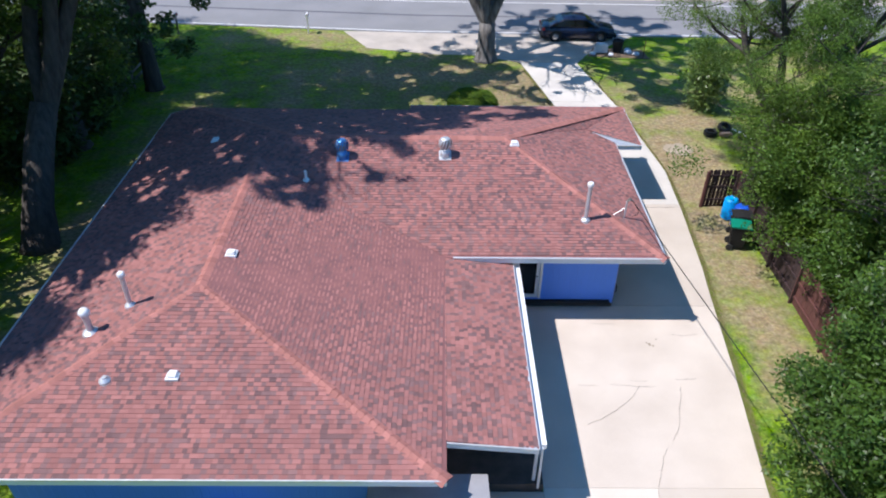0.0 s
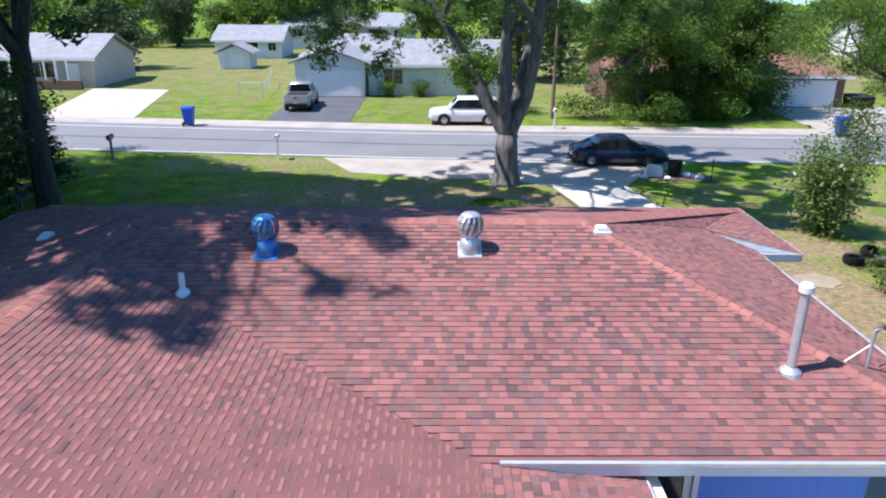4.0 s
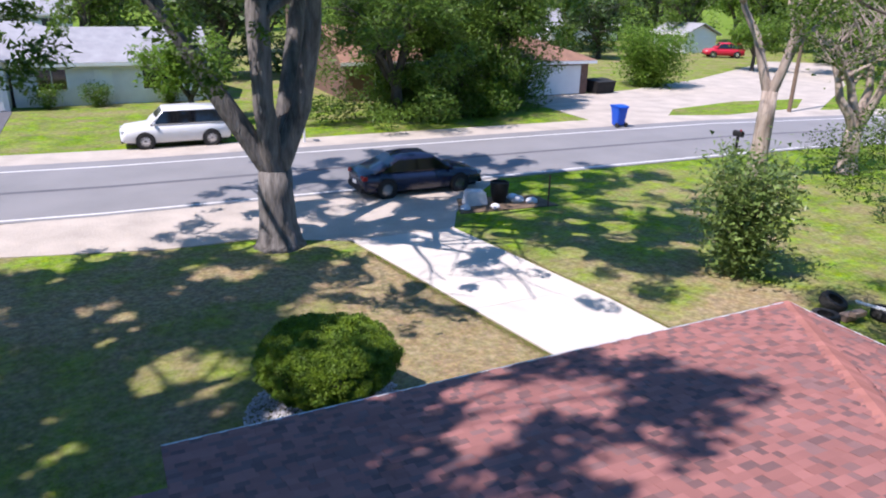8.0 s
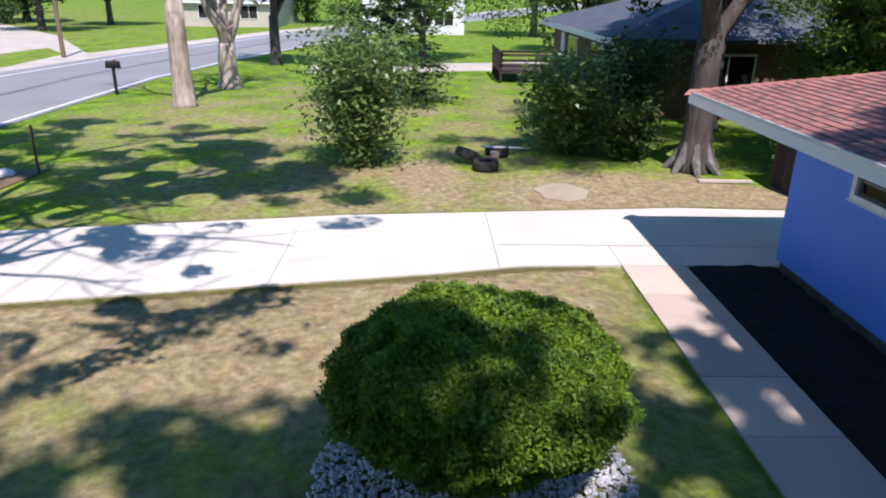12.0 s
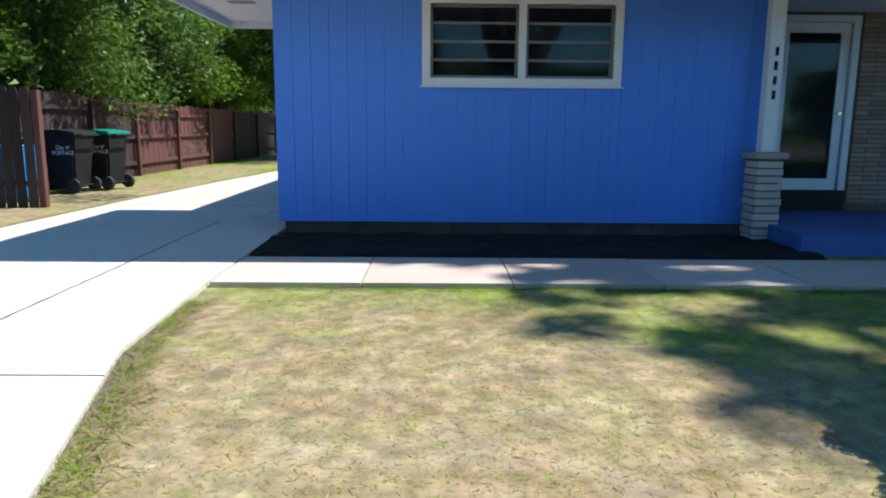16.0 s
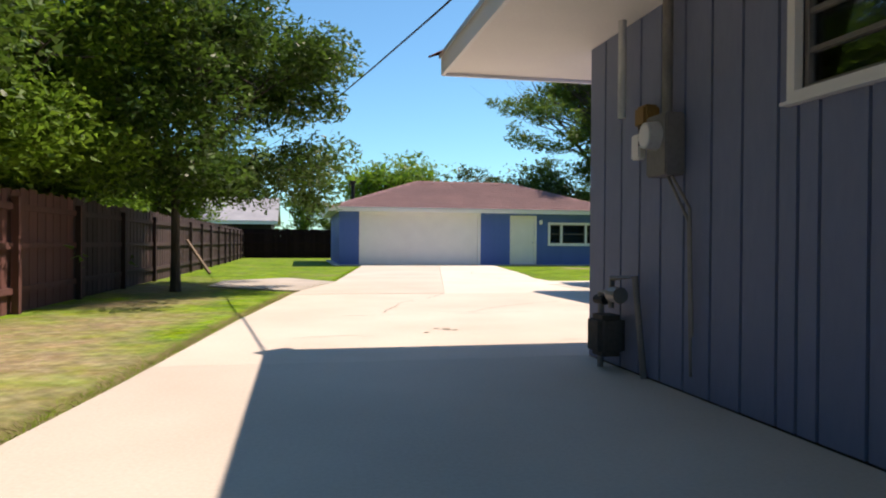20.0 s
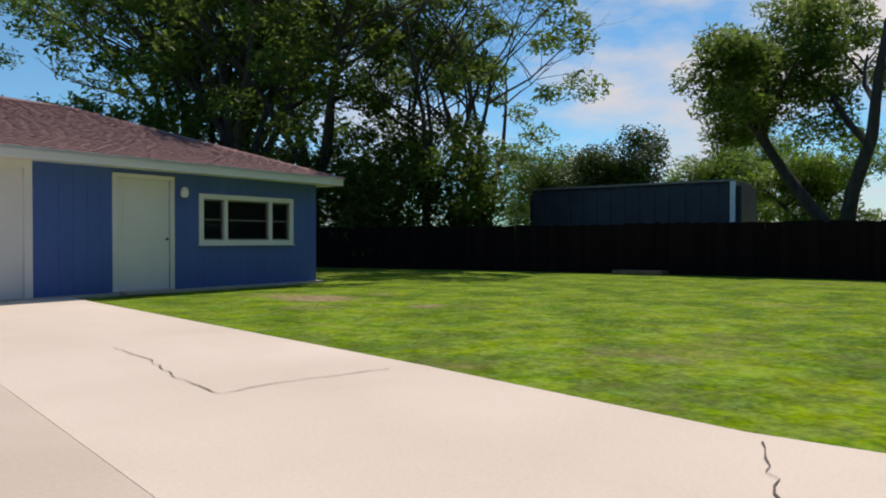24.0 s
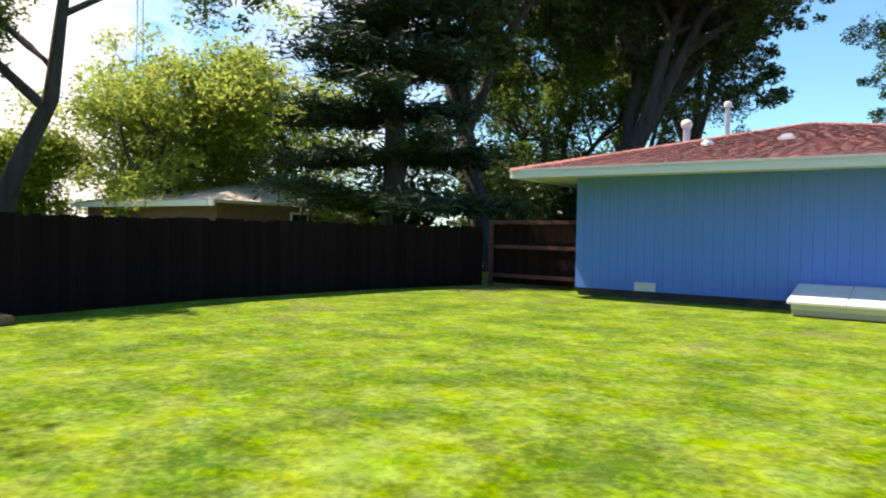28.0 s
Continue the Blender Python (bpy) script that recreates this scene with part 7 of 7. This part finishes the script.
def plain_house(name, label, x0, x1, y0, y1, hw, ridge, wallm, roofm, front=(), axis="x", hip=False, over=0.45, turn=0, category="house", chimney=False):
    """A house with gable or hip roof; front: rows of kind, side, offset, width, z0, z1 for its windows and doors."""
    cx, cy = (x0 + x1) / 2, (y0 + y1) / 2
    t = thing(name, label, category, "neighbour houses", at=pose(cx, cy, 0, 0, 0, turn))
    a, b = (x1 - x0) / 2, (y1 - y0) / 2
    for q in ((-a, a, -b, -b + 0.15), (-a, a, b - 0.15, b), (-a, -a + 0.15, -b + 0.15, b - 0.15), (a - 0.15, a, -b + 0.15, b - 0.15)):
        part("wall", MB().box(*q, -0.1, hw), M[wallm], t)
    A, B = a + over, b + over
    e = hw - 0.08
    if axis == "x":
        in_ = min(A, B) * 0.95 if hip else 0
        rp = [[(-A, -B, e), (A, -B, e), (A - in_, 0, ridge), (-A + in_, 0, ridge)], [(A, B, e), (-A, B, e), (-A + in_, 0, ridge), (A - in_, 0, ridge)]]
        ends = [[(A, -B, e), (A, B, e), (A - in_, 0, ridge)], [(-A, B, e), (-A, -B, e), (-A + in_, 0, ridge)]]
        gab = [[(s * a, -b, hw), (s * a, b, hw), (s * a, 0, hw + (ridge - hw) * b / B)] for s in (-1, 1)]
    else:
        in_ = min(A, B) * 0.95 if hip else 0
        rp = [[(A, -B, e), (A, B, e), (0, B - in_, ridge), (0, -B + in_, ridge)], [(-A, B, e), (-A, -B, e), (0, -B + in_, ridge), (0, B - in_, ridge)]]
        ends = [[(A, B, e), (-A, B, e), (0, B - in_, ridge)], [(-A, -B, e), (A, -B, e), (0, -B + in_, ridge)]]
        gab = [[(-a, s * b, hw), (a, s * b, hw), (0, s * b, hw + (ridge - hw) * a / A)] for s in (-1, 1)]
    for p in rp + (ends if hip else []):
        part("roof", MB().extrude(p, (0, 0, 0.12)), M[roofm], t)
    if not hip:
        for gq in gab:
            part("gable", MB().extrude(gq, (0.06 if axis == "x" and gq[0][0] < 0 else (-0.06 if axis == "x" else 0), 0.06 if axis == "y" and gq[0][1] < 0 else (-0.06 if axis == "y" else 0), 0)), M[wallm], t)
    for s in (-1, 1):
        part("fascia", MB().box(-A, A, s * B - 0.03, s * B + 0.03, e - 0.12, e + 0.10) if axis == "x" or hip else MB().box(s * A - 0.03, s * A + 0.03, -B, B, e - 0.12, e + 0.10), M["white"], t)
    for kind, side, off, w, z0, z1 in front:
        if side in ("s", "n"):
            yy = -b if side == "s" else b
            sg = -1 if side == "s" else 1
            bx = lambda d0, d1, u0, u1, za, zb: MB().box(off + u0, off + u1, yy + sg * d0, yy + sg * d1, za, zb)
        else:
            xx = -a if side == "w" else a
            sg = -1 if side == "w" else 1
            bx = lambda d0, d1, u0, u1, za, zb: MB().box(xx + sg * d0, xx + sg * d1, off + u0, off + u1, za, zb)
        if kind == "window":
            wn_ = part("window", bx(-0.02, 0.05, -w / 2 - 0.08, w / 2 + 0.08, z0 - 0.08, z1 + 0.08), M["white"], t)
            part("pane", bx(0.051, 0.06, -w / 2, -0.03, z0, z1), M["tint"], wn_)
            part("pane", bx(0.051, 0.06, 0.03, w / 2, z0, z1), M["tint"], wn_)
        elif kind == "garage":
            gd = part("garage_door", bx(-0.02, 0.05, -w / 2, w / 2, z0, z1), M["white"], t)
            for k in range(4):
                part("panel", bx(0.051, 0.065, -w / 2 + 0.06, w / 2 - 0.06, z0 + 0.04 + k * (z1 - z0) / 4, z0 - 0.04 + (k + 1) * (z1 - z0) / 4), M["white"], gd)
        elif kind == "door":
            part("door", bx(-0.02, 0.06, -w / 2, w / 2, z0, z1), M["white"], t)
        elif kind == "post":
            part("post", bx(1.2, 1.32, -0.06, 0.06, 0, z1), M["white"], t)
    if chimney:
        part("chimney", MB().box(-0.4, 0.4, 0.6, 1.2, hw, ridge + 0.9), M["farbrick"], t)
    return t


plain_house("garage", "pale grey gabled garage with a white door across the road", -19.35, -13.5, 43.2, 51.5, 2.85, 3.95, "farwall", "greyroof", [("garage", "s", 0.35, 4.7, 0.05, 2.2)], axis="y", category="garage")
plain_house("house", "pale grey ranch house with a shallow grey roof", -13.3, -2.0, 44.6, 52.5, 2.6, 4.4, "farwall", "greyroof", [("window", "s", -3.5, 1.6, 1.0, 2.2), ("door", "s", -0.6, 1.0, 0.1, 2.15), ("window", "s", 2.8, 2.2, 0.9, 2.2)])
plain_house("house", "pale house with a low hipped grey roof behind a garage", -20.2, -9.0, 52.4, 60, 2.7, 4.4, "farwall", "greyroof", [("window", "s", 0, 1.8, 1.0, 2.2)], hip=True)
tagged(part("black_driveway", MB().prism([(-19.3, 30.4), (-13.4, 30.2), (-13.4, 43.2), (-19.3, 43.2)], -0.05, 0.004), M["blacktop"]), "short black asphalt driveway", "driveway", kind="structure")
plain_house("shed", "small pale shed with a gabled roof", -32.4, -28.9, 65.8, 69.2, 1.8, 2.75, "farwall", "greyroof", [("door", "s", 0.3, 1.4, 0.1, 1.6)], axis="y", category="shed")
plain_house("house", "long grey house beyond the back gardens", -31.7, -11, 98, 107, 3.5, 5.3, "farwall", "greyroof", [("window", "s", -8 + 4 * k, 1.6, 1.9, 3.0) for k in range(5)])
plain_house("house", "grey house beyond a pale shed", -37, -28.2, 80, 88, 2.3, 4.0, "farwall", "greyroof", [("window", "s", 0.4, 1.8, 1.0, 2.0), ("window", "s", 3.2, 1.0, 1.0, 2.0)])
plain_house("house", "cream ranch house with a brick porch wall", -53, -38.5, 48, 57, 2.6, 4.4, "creamwall", "greyroof", [("window", "s", 2.5, 2.4, 0.9, 2.2), ("door", "s", 5.4, 1.0, 0.1, 2.1), ("window", "s", -3, 1.8, 0.9, 2.2)] + [("post", "s", 0.5 + k, 0, 0, 2.5) for k in range(6)])
tagged(part("brick_planter", MB().box(-45.5, -39.0, 46.3, 46.7, 0, 0.8), M["farbrick"], bevel=0.02), "low red brick porch wall", "wall")
tagged(part("pale_driveway", MB().prism([(-34.8, 29.6), (-28.2, 30.0), (-31.5, 47.0), (-38.5, 47.5)], -0.05, 0.004), M["concrete"]), "wide pale concrete driveway", "driveway", kind="structure")
plain_house("garage", "dark brick garage with an orange-brown hipped roof", 18.3, 25.2, 39.3, 47, 2.5, 4.0, "farbrick", "orangeroof", [("garage", "s", 0.3, 4.9, 0.05, 2.15)], hip=True, category="garage")
plain_house("house", "dark brick ranch house shaded by trees", 6.5, 18.2, 41, 49, 2.6, 4.7, "farbrick", "orangeroof", [("window", "s", -2.5, 2.4, 0.8, 2.1), ("door", "s", 1.2, 1.0, 0.1, 2.1), ("window", "s", 3.8, 1.4, 0.9, 2.1)])
tagged(part("side_street", MB().prism([(18.3, 28.9), (36, 27.3), (52, 37), (70, 52), (64, 56), (42, 44.5), (30, 40), (25.5, 39.2), (18.6, 39.2)], -0.05, 0.003), M["gravel"]), "pale concrete side street and driveway", "street", kind="structure")
tagged(part("grass_island", MB().prism([(24.3, 29.2), (28, 28.0), (35.4, 28.6), (39.8, 31.7), (33.3, 32.4), (26.3, 31.0)], -0.03, 0.02), M["lawn"]), "grass island between the driveways", "grass", kind="structure")
plain_house("house", "pale blue house with a grey roof beyond the side street", 55, 68, 89.5, 98, 2.5, 4.8, "farwall", "greyroof", [("window", "s", -3, 1.8, 1.0, 2.2), ("window", "s", 3, 1.8, 1.0, 2.2)])
plain_house("garage", "low white garage beyond the side street", 62.0, 67.5, 68, 74, 2.4, 3.7, "white", "greyroof", [("garage", "s", 0, 3.5, 0.05, 2.1)], axis="y", category="garage")
plain_house("house", "white two-storey house beyond the side lane", 62, 78, 2, 12, 4.9, 6.6, "farwall", "greyroof", [("window", "w", -3 + 3 * k, 1.6, 3.1, 4.3) for k in range(3)] + [("window", "w", -3, 1.8, 0.9, 2.2), ("door", "w", 0.5, 1.0, 0.1, 2.1)], axis="y")
plain_house("house", "pale low house far along the road", 70, 84, 22, 32, 2.6, 4.4, "creamwall", "greyroof", [("window", "w", -2, 1.8, 0.9, 2.2), ("window", "w", 2.5, 1.8, 0.9, 2.2)], axis="y")
plain_house("house", "neighbouring house with a dark slate-coloured hipped roof", 14.5, 29.0, -15.5, -1.2, 2.75, 5.1, "farbrick", "slate", [("window", "w", 3.5, 1.8, 1.0, 2.2), ("window", "w", -2.5, 1.6, 1.0, 2.2), ("window", "n", 2.0, 1.8, 0.9, 2.2), ("door", "n", 4.4, 1.0, 0.3, 2.3), ("window", "n", -3.0, 1.8, 0.9, 2.2)], hip=True, over=0.7)
skip = thing("refuse_bin", "low dark steel refuse bin beside a garage", "bin", at=pose(26.6, 39.4, 0, 0, 0, 8))
part("body", MB().extrude([(-0.95, -0.55, 0.06), (-0.95, 0.55, 0.06), (-0.95, 0.65, 1.02), (-0.95, -0.7, 0.86)], (1.9, 0, 0)), M["black"], skip, bevel=0.02)
for k in (-0.48, 0.48):
    part("lid", MB().extrude([(k - 0.46, -0.74, 0.87), (k - 0.46, 0.68, 1.03), (k - 0.46, 0.68, 1.07), (k - 0.46, -0.74, 0.91)], (0.92, 0, 0)), M["rubber"], skip)
for k in (-0.85, 0.75):
    part("foot", MB().box(k, k + 0.1, -0.5, 0.5, 0, 0.08), M["meter"], skip)
mesh_fence = thing("chain_fence", "low grey chain-link fence round a far garden", "fence")
run = [(-24.1, 42.9), (-22.1, 42.6), (-22.6, 48.5), (-23.9, 54.4)]
for (ax, ay), (bx_, by_) in zip(run, run[1:]):
    part("rail", MB().tube([(ax, ay, 1.15), (bx_, by_, 1.15)], [0.025, 0.025], 6), M["galv"], mesh_fence)
    for k in range(9):
        f = (k + 0.5) / 9
        part("wire", MB().tube([(ax + (bx_ - ax) * f, ay + (by_ - ay) * f, 0.02), (ax + (bx_ - ax) * f, ay + (by_ - ay) * f, 1.15)], [0.008, 0.008], 4), M["galv"], mesh_fence)
for ax, ay in run:
    part("post", MB().tube([(ax, ay, -0.05), (ax, ay, 1.22)], [0.04, 0.04], 8), M["galv"], mesh_fence)
deck = thing("wooden_deck", "weathered wooden deck with plank rails", "deck")
part("floor", MB().box(24.2, 28.2, -1.0, 2.2, 0.45, 0.55), M["old_shaded_fence"], deck)
for x in (24.2, 25.5, 26.8, 28.1):
    part("post", MB().box(x - 0.06, x + 0.06, 2.1, 2.22, -0.05, 1.45), M["old_shaded_fence"], deck)
for z in (0.75, 1.0, 1.25, 1.42):
    part("rail", MB().box(24.2, 28.2, 2.22, 2.26, z, z + 0.12), M["old_shaded_fence"], deck)
    part("rail", MB().box(24.14, 24.18, -1.0, 2.2, z, z + 0.12), M["old_shaded_fence"], deck)
tagged(part("cross_street", MB().prism([(27, 12), (31, 12.5), (46, -40), (41, -41)], -0.05, 0.003), M["gravel"]), "pale lane beyond the neighbouring lawn", "street", kind="structure")
trl = thing("box_trailer", "long dark blue-grey box trailer beyond the fence", "trailer")
part("body", MB().box(-27.4, -25.0, -34.3, -26.5, 0.75, 2.92), M["trailer"], trl, bevel=0.16)
part("roof_edge", MB().box(-27.42, -24.97, -34.1, -26.7, 2.90, 2.97), M["meter"], trl, bevel=0.02)
part("corner_post", MB().box(-25.02, -24.94, -26.8, -26.64, 0.75, 2.9), M["galv"], trl)
for k in range(14):
    part("side_rib", MB().box(-25.0, -24.975, -34.1 + k * 0.53, -34.07 + k * 0.53, 0.8, 2.75), M["trailer"], trl)
for y in (-32.6, -31.5):
    part("wheel", MB().tube([(-25.3, y, 0.45), (-25.0, y, 0.45)], [0.45, 0.45], 18), M["rubber"], trl)
part("landing_leg", MB().box(-26.2, -26.0, -27.4, -27.2, 0, 0.8), M["meter"], trl)
plain_house("house", "house with a pale tan roof beyond the fence", -44, -34, -14.6, -5.1, 2.4, 3.5, "farbrick", "creamwall", [("window", "e", 0, 1.8, 1.0, 2.0)], hip=True)
plain_house("house", "distant house with a red-brown roof", -66, -56, -42, -34, 2.4, 3.8, "creamwall", "orangeroof", [("window", "e", 0, 1.8, 1.0, 2.0)], hip=True)
plain_house("shed", "dark outbuilding with a pale metal roof beyond the fence", 3.2, 11.5, -57, -51, 2.3, 3.9, "black", "greyroof", [("window", "n", 0, 1.2, 1.0, 1.8)], category="shed")
plain_house("house", "low house beyond the trees at the back", -30, -20, -62, -54, 2.4, 3.8, "farwall", "greyroof", [("window", "n", 0, 1.8, 1.0, 2.0)])

# ---- trees farther off, copied from a few ----
base_a = tree(7.0, 33.0, 13, 0.35, "dense dark tree across the road", "leaf", n=36000, size=0.21, fork=0.16, limbs=6, spread=1.15, seed=201, clump=1.0, lift=0.6, group="far trees", wide=0.34, cut=0.8, droop=0.6)
copy_thing(base_a, pose(10.2, 35.2, 0, 0, 0, 130))
copy_thing(base_a, pose(16.3, 37.4, 0, 0, 0, 250) @ Matrix.Scale(1.0, 4))
far_a = tree(1, 58, 13, 0.35, "dark tree behind the houses", "leaf_dark", n=4200, size=0.55, fork=0.16, limbs=6, spread=1.15, seed=211, clump=1.3, lift=0.6, group="far trees", wide=0.34, clumps=80, droop=0.5)
far_b = tree(14, 56, 14, 0.35, "green tree behind the houses", "leaf", n=4200, size=0.55, fork=0.2, limbs=6, spread=1.1, seed=212, clump=1.3, lift=0.7, group="far trees", wide=0.34, clumps=80, droop=0.5)
tree(12.5, 36.0, 14, 0.35, "broad green tree across the road", "leaf", n=34000, size=0.22, fork=0.22, limbs=6, spread=1.1, seed=202, clump=1.0, lift=0.7, group="far trees", wide=0.34, cut=1.2, droop=0.5)
base_c = tree(-52, 60, 14, 0.35, "broad bright tree behind the houses", "leaf_bright", n=4800, size=0.55, fork=0.2, limbs=6, spread=1.1, seed=203, clump=1.3, lift=0.7, group="far trees", wide=0.34)
shrub(33.2, 41.6, 3.1, 4.4, "rounded bright bush beside the side street", "leaf_bright", 15000, 0.24, 205, 14)
shrub(13.2, 32.8, 1.1, 2.2, "small bright bush on the verge", "leaf_bright", 1500, 0.22, 206, 6)
for i, (x, y) in enumerate(((-11.5, 43.6), (-8.8, 43.7), (-4.5, 43.8))):
    shrub(x, y, 0.9, 1.3, "low green foundation bush", "leaf", 1200, 0.16, 210 + i, 6)
rf = random.Random(77)
spots = []
for k in range(26):
    spots.append((-95 + 7.6 * k + rf.uniform(-3, 3), 108 + rf.uniform(-10, 22), rf.uniform(0.9, 1.35)))
for k in range(9):
    spots.append((64 + rf.uniform(-6, 26), -46 + 14 * k + rf.uniform(-4, 4), rf.uniform(0.85, 1.2)))
for k in range(12):
    spots.append((-78 - rf.uniform(0, 22), -70 + 12 * k + rf.uniform(-4, 4), rf.uniform(0.7, 1.0)))
for k in range(12):
    spots.append((-64 + 8.5 * k + rf.uniform(-3, 3), -84 - rf.uniform(0, 18), rf.uniform(0.6, 0.95)))
spots += [(53, 48.5, 0.55), (-44, 66, 0.8), (-26, 104, 1.1), (28, 62, 0.9), (45, 64, 0.8), (66, 72, 0.9), (70, 40, 0.9), (44, -6, 0.8), (38, -22, 0.9), (36, 6, 0.7), (24, -24, 0.9), (12.5, -20, 0.75), (-7, -67, 0.92), (-15, -70, 0.9), (8, -66, 0.7), (-4, 36.5, 0.5), (-57, 44, 0.8), (78, 70, 1.0), (88, 84, 1.1), (70, 92, 1.0), (98, 66, 1.0), (110, 80, 1.2), (92, 30, 1.0), (90, 12, 1.0)]
spots += [(-58 + 9.5 * k + rf.uniform(-3, 3), 76 + rf.uniform(-4, 5) + (22 if -5 < k - 4 < 0 or k == 4 else 0), rf.uniform(0.7, 0.95)) for k in range(13)]
for i, (x, y, s) in enumerate(spots):
    copy_thing((far_a, far_b, base_c)[i % 3], pose(x, y, -0.05, 0, 0, rf.uniform(0, 360)) @ Matrix.Scale(s, 4))

# ---- utility poles ----
for x, y, h in ((33.4, 27.6, 9), (0.9, 33.0, 9), (47, 79, 9)):
    up_ = thing("utility_pole", "weathered wooden utility pole", "utility pole", "utility poles", at=(x, y, 0))
    part("pole", MB().tube([(0, 0, -0.1), (0, 0, h)], [0.14, 0.10], 10), M["wood"], up_)
    part("crossarm", MB().box(-0.9, 0.9, -0.06, 0.06, h - 0.7, h - 0.58), M["wood"], up_)
tower = thing("lattice_mast", "distant thin lattice radio mast", "mast", at=(-46, -10.8, 0))
for k in range(3):
    a = 2.09 * k
    part("leg", MB().tube([(0.25 * math.cos(a), 0.25 * math.sin(a), 0), (0.18 * math.cos(a), 0.18 * math.sin(a), 15)], [0.03, 0.02], 5), M["meter"], tower)
for k in range(28):
    a, b = 2.09 * (k % 3), 2.09 * ((k + 1) % 3)
    part("lattice", MB().tube([(0.24 * math.cos(a), 0.24 * math.sin(a), 0.5 * k + 0.3), (0.24 * math.cos(b), 0.24 * math.sin(b), 0.5 * k + 0.8)], [0.014, 0.014], 4), M["meter"], tower)

# ---- grass blades where the camera passes low ----


def blades(name, region, n, seed, material, h=0.05, label="short mown grass blades", top=0.2):
    """Tufts of thin blades inside the given rectangles (x0, x1, y0, y1)."""
    rng = np.random.default_rng(seed)
    area = np.array([(r[1] - r[0]) * (r[3] - r[2]) for r in region])
    k = rng.choice(len(region), n, p=area / area.sum())
    R = np.array(region)[k]
    x = R[:, 0] + (R[:, 1] - R[:, 0]) * rng.uniform(0, 1, n)
    y = R[:, 2] + (R[:, 3] - R[:, 2]) * rng.uniform(0, 1, n)
    a = rng.uniform(0, 2 * math.pi, n)
    hh = h * (rng.uniform(0.02, top, n) if h < 0.05 else rng.uniform(0.15, 0.6, n))
    reach = h * rng.uniform(0.7, 2.2, n)
    b = rng.uniform(0, 2 * math.pi, n)
    w = 0.002 + 0.003 * rng.uniform(0, 1, n)
    lx, ly = reach * np.cos(b), reach * np.sin(b)
    z = np.full(n, -0.022)
    flip = np.where(np.cos(a) * ly - np.sin(a) * lx < 0, -1.0, 1.0)
    w = w * flip
    v = np.stack([np.stack([x - np.cos(a) * w, y - np.sin(a) * w, z], 1), np.stack([x + np.cos(a) * w, y + np.sin(a) * w, z], 1), np.stack([x + lx, y + ly, z + hh], 1)], 1).reshape(-1, 3)
    me = bpy.data.meshes.new(name)
    me.vertices.add(3 * n)
    me.vertices.foreach_set("co", v.ravel())
    me.loops.add(3 * n)
    me.loops.foreach_set("vertex_index", np.arange(3 * n))
    me.polygons.add(n)
    me.polygons.foreach_set("loop_start", np.arange(0, 3 * n, 3))
    me.polygons.foreach_set("loop_total", np.full(n, 3))
    me.materials.append(material)
    me.polygons.foreach_set("use_smooth", np.ones(n, dtype=bool))
    me.update(calc_edges=True)
    me.normals_split_custom_set_from_vertices(np.tile((0.0, 0.0, 1.0), (3 * n, 1)))
    return tagged(part(name, me, material), label, "grass", kind="stuff")



def along(edge, y0, y1, a, b, step=0.4):
    """Small rectangles beside an edge table, from a to b metres off it."""
    k = int((y0 - y1) / step)
    return [(lerp_at(edge, y0 - i * step) + a, lerp_at(edge, y0 - i * step) + b, y0 - (i + 1) * step, y0 - i * step) for i in range(k)]


blades("grass", [(-11, -0.1, 2.6, 10.5)], 150000, 1, M["straw"], 0.03, "dry straw-coloured grass blades", 0.42)
blades("grass", [(-13, -0.4, 2.6, 11)], 130000, 4, M["blade"], 0.03, top=0.42)
blades("grass", [(-20, -4.9, -32.6, -18.3), (-17.4, -12.6, -46, -32.6)], 340000, 2, M["blade"], 0.032)
blades("grass", [(3.4, 5.2, -24, 1.0)], 80000, 3, M["straw"], 0.03, "dry grass blades along the fence")
blades("grass", [(3.4, 5.2, -24, 1.0)], 50000, 5, M["blade"], 0.03)
# taller fringe where the mower misses, along the paving
blades("grass", along(RIGHT, 12.0, -20.0, -0.03, 0.16) + along(LEFT, 13.0, 2.8, -0.16, 0.04), 30000, 6, M["straw"], 0.09, "dry ragged grass fringe along the driveway")
blades("grass", along(RIGHT, 12.0, -31.0, -0.04, 0.12) + along(LEFT, 13.0, 2.8, -0.12, 0.05) + along(LEFT, -21.6, -32.4, -0.14, 0.05) + [(-8.0, -0.3, 2.54, 2.64)], 30000, 7, M["blade"], 0.085, "ragged green grass fringe along the paving")
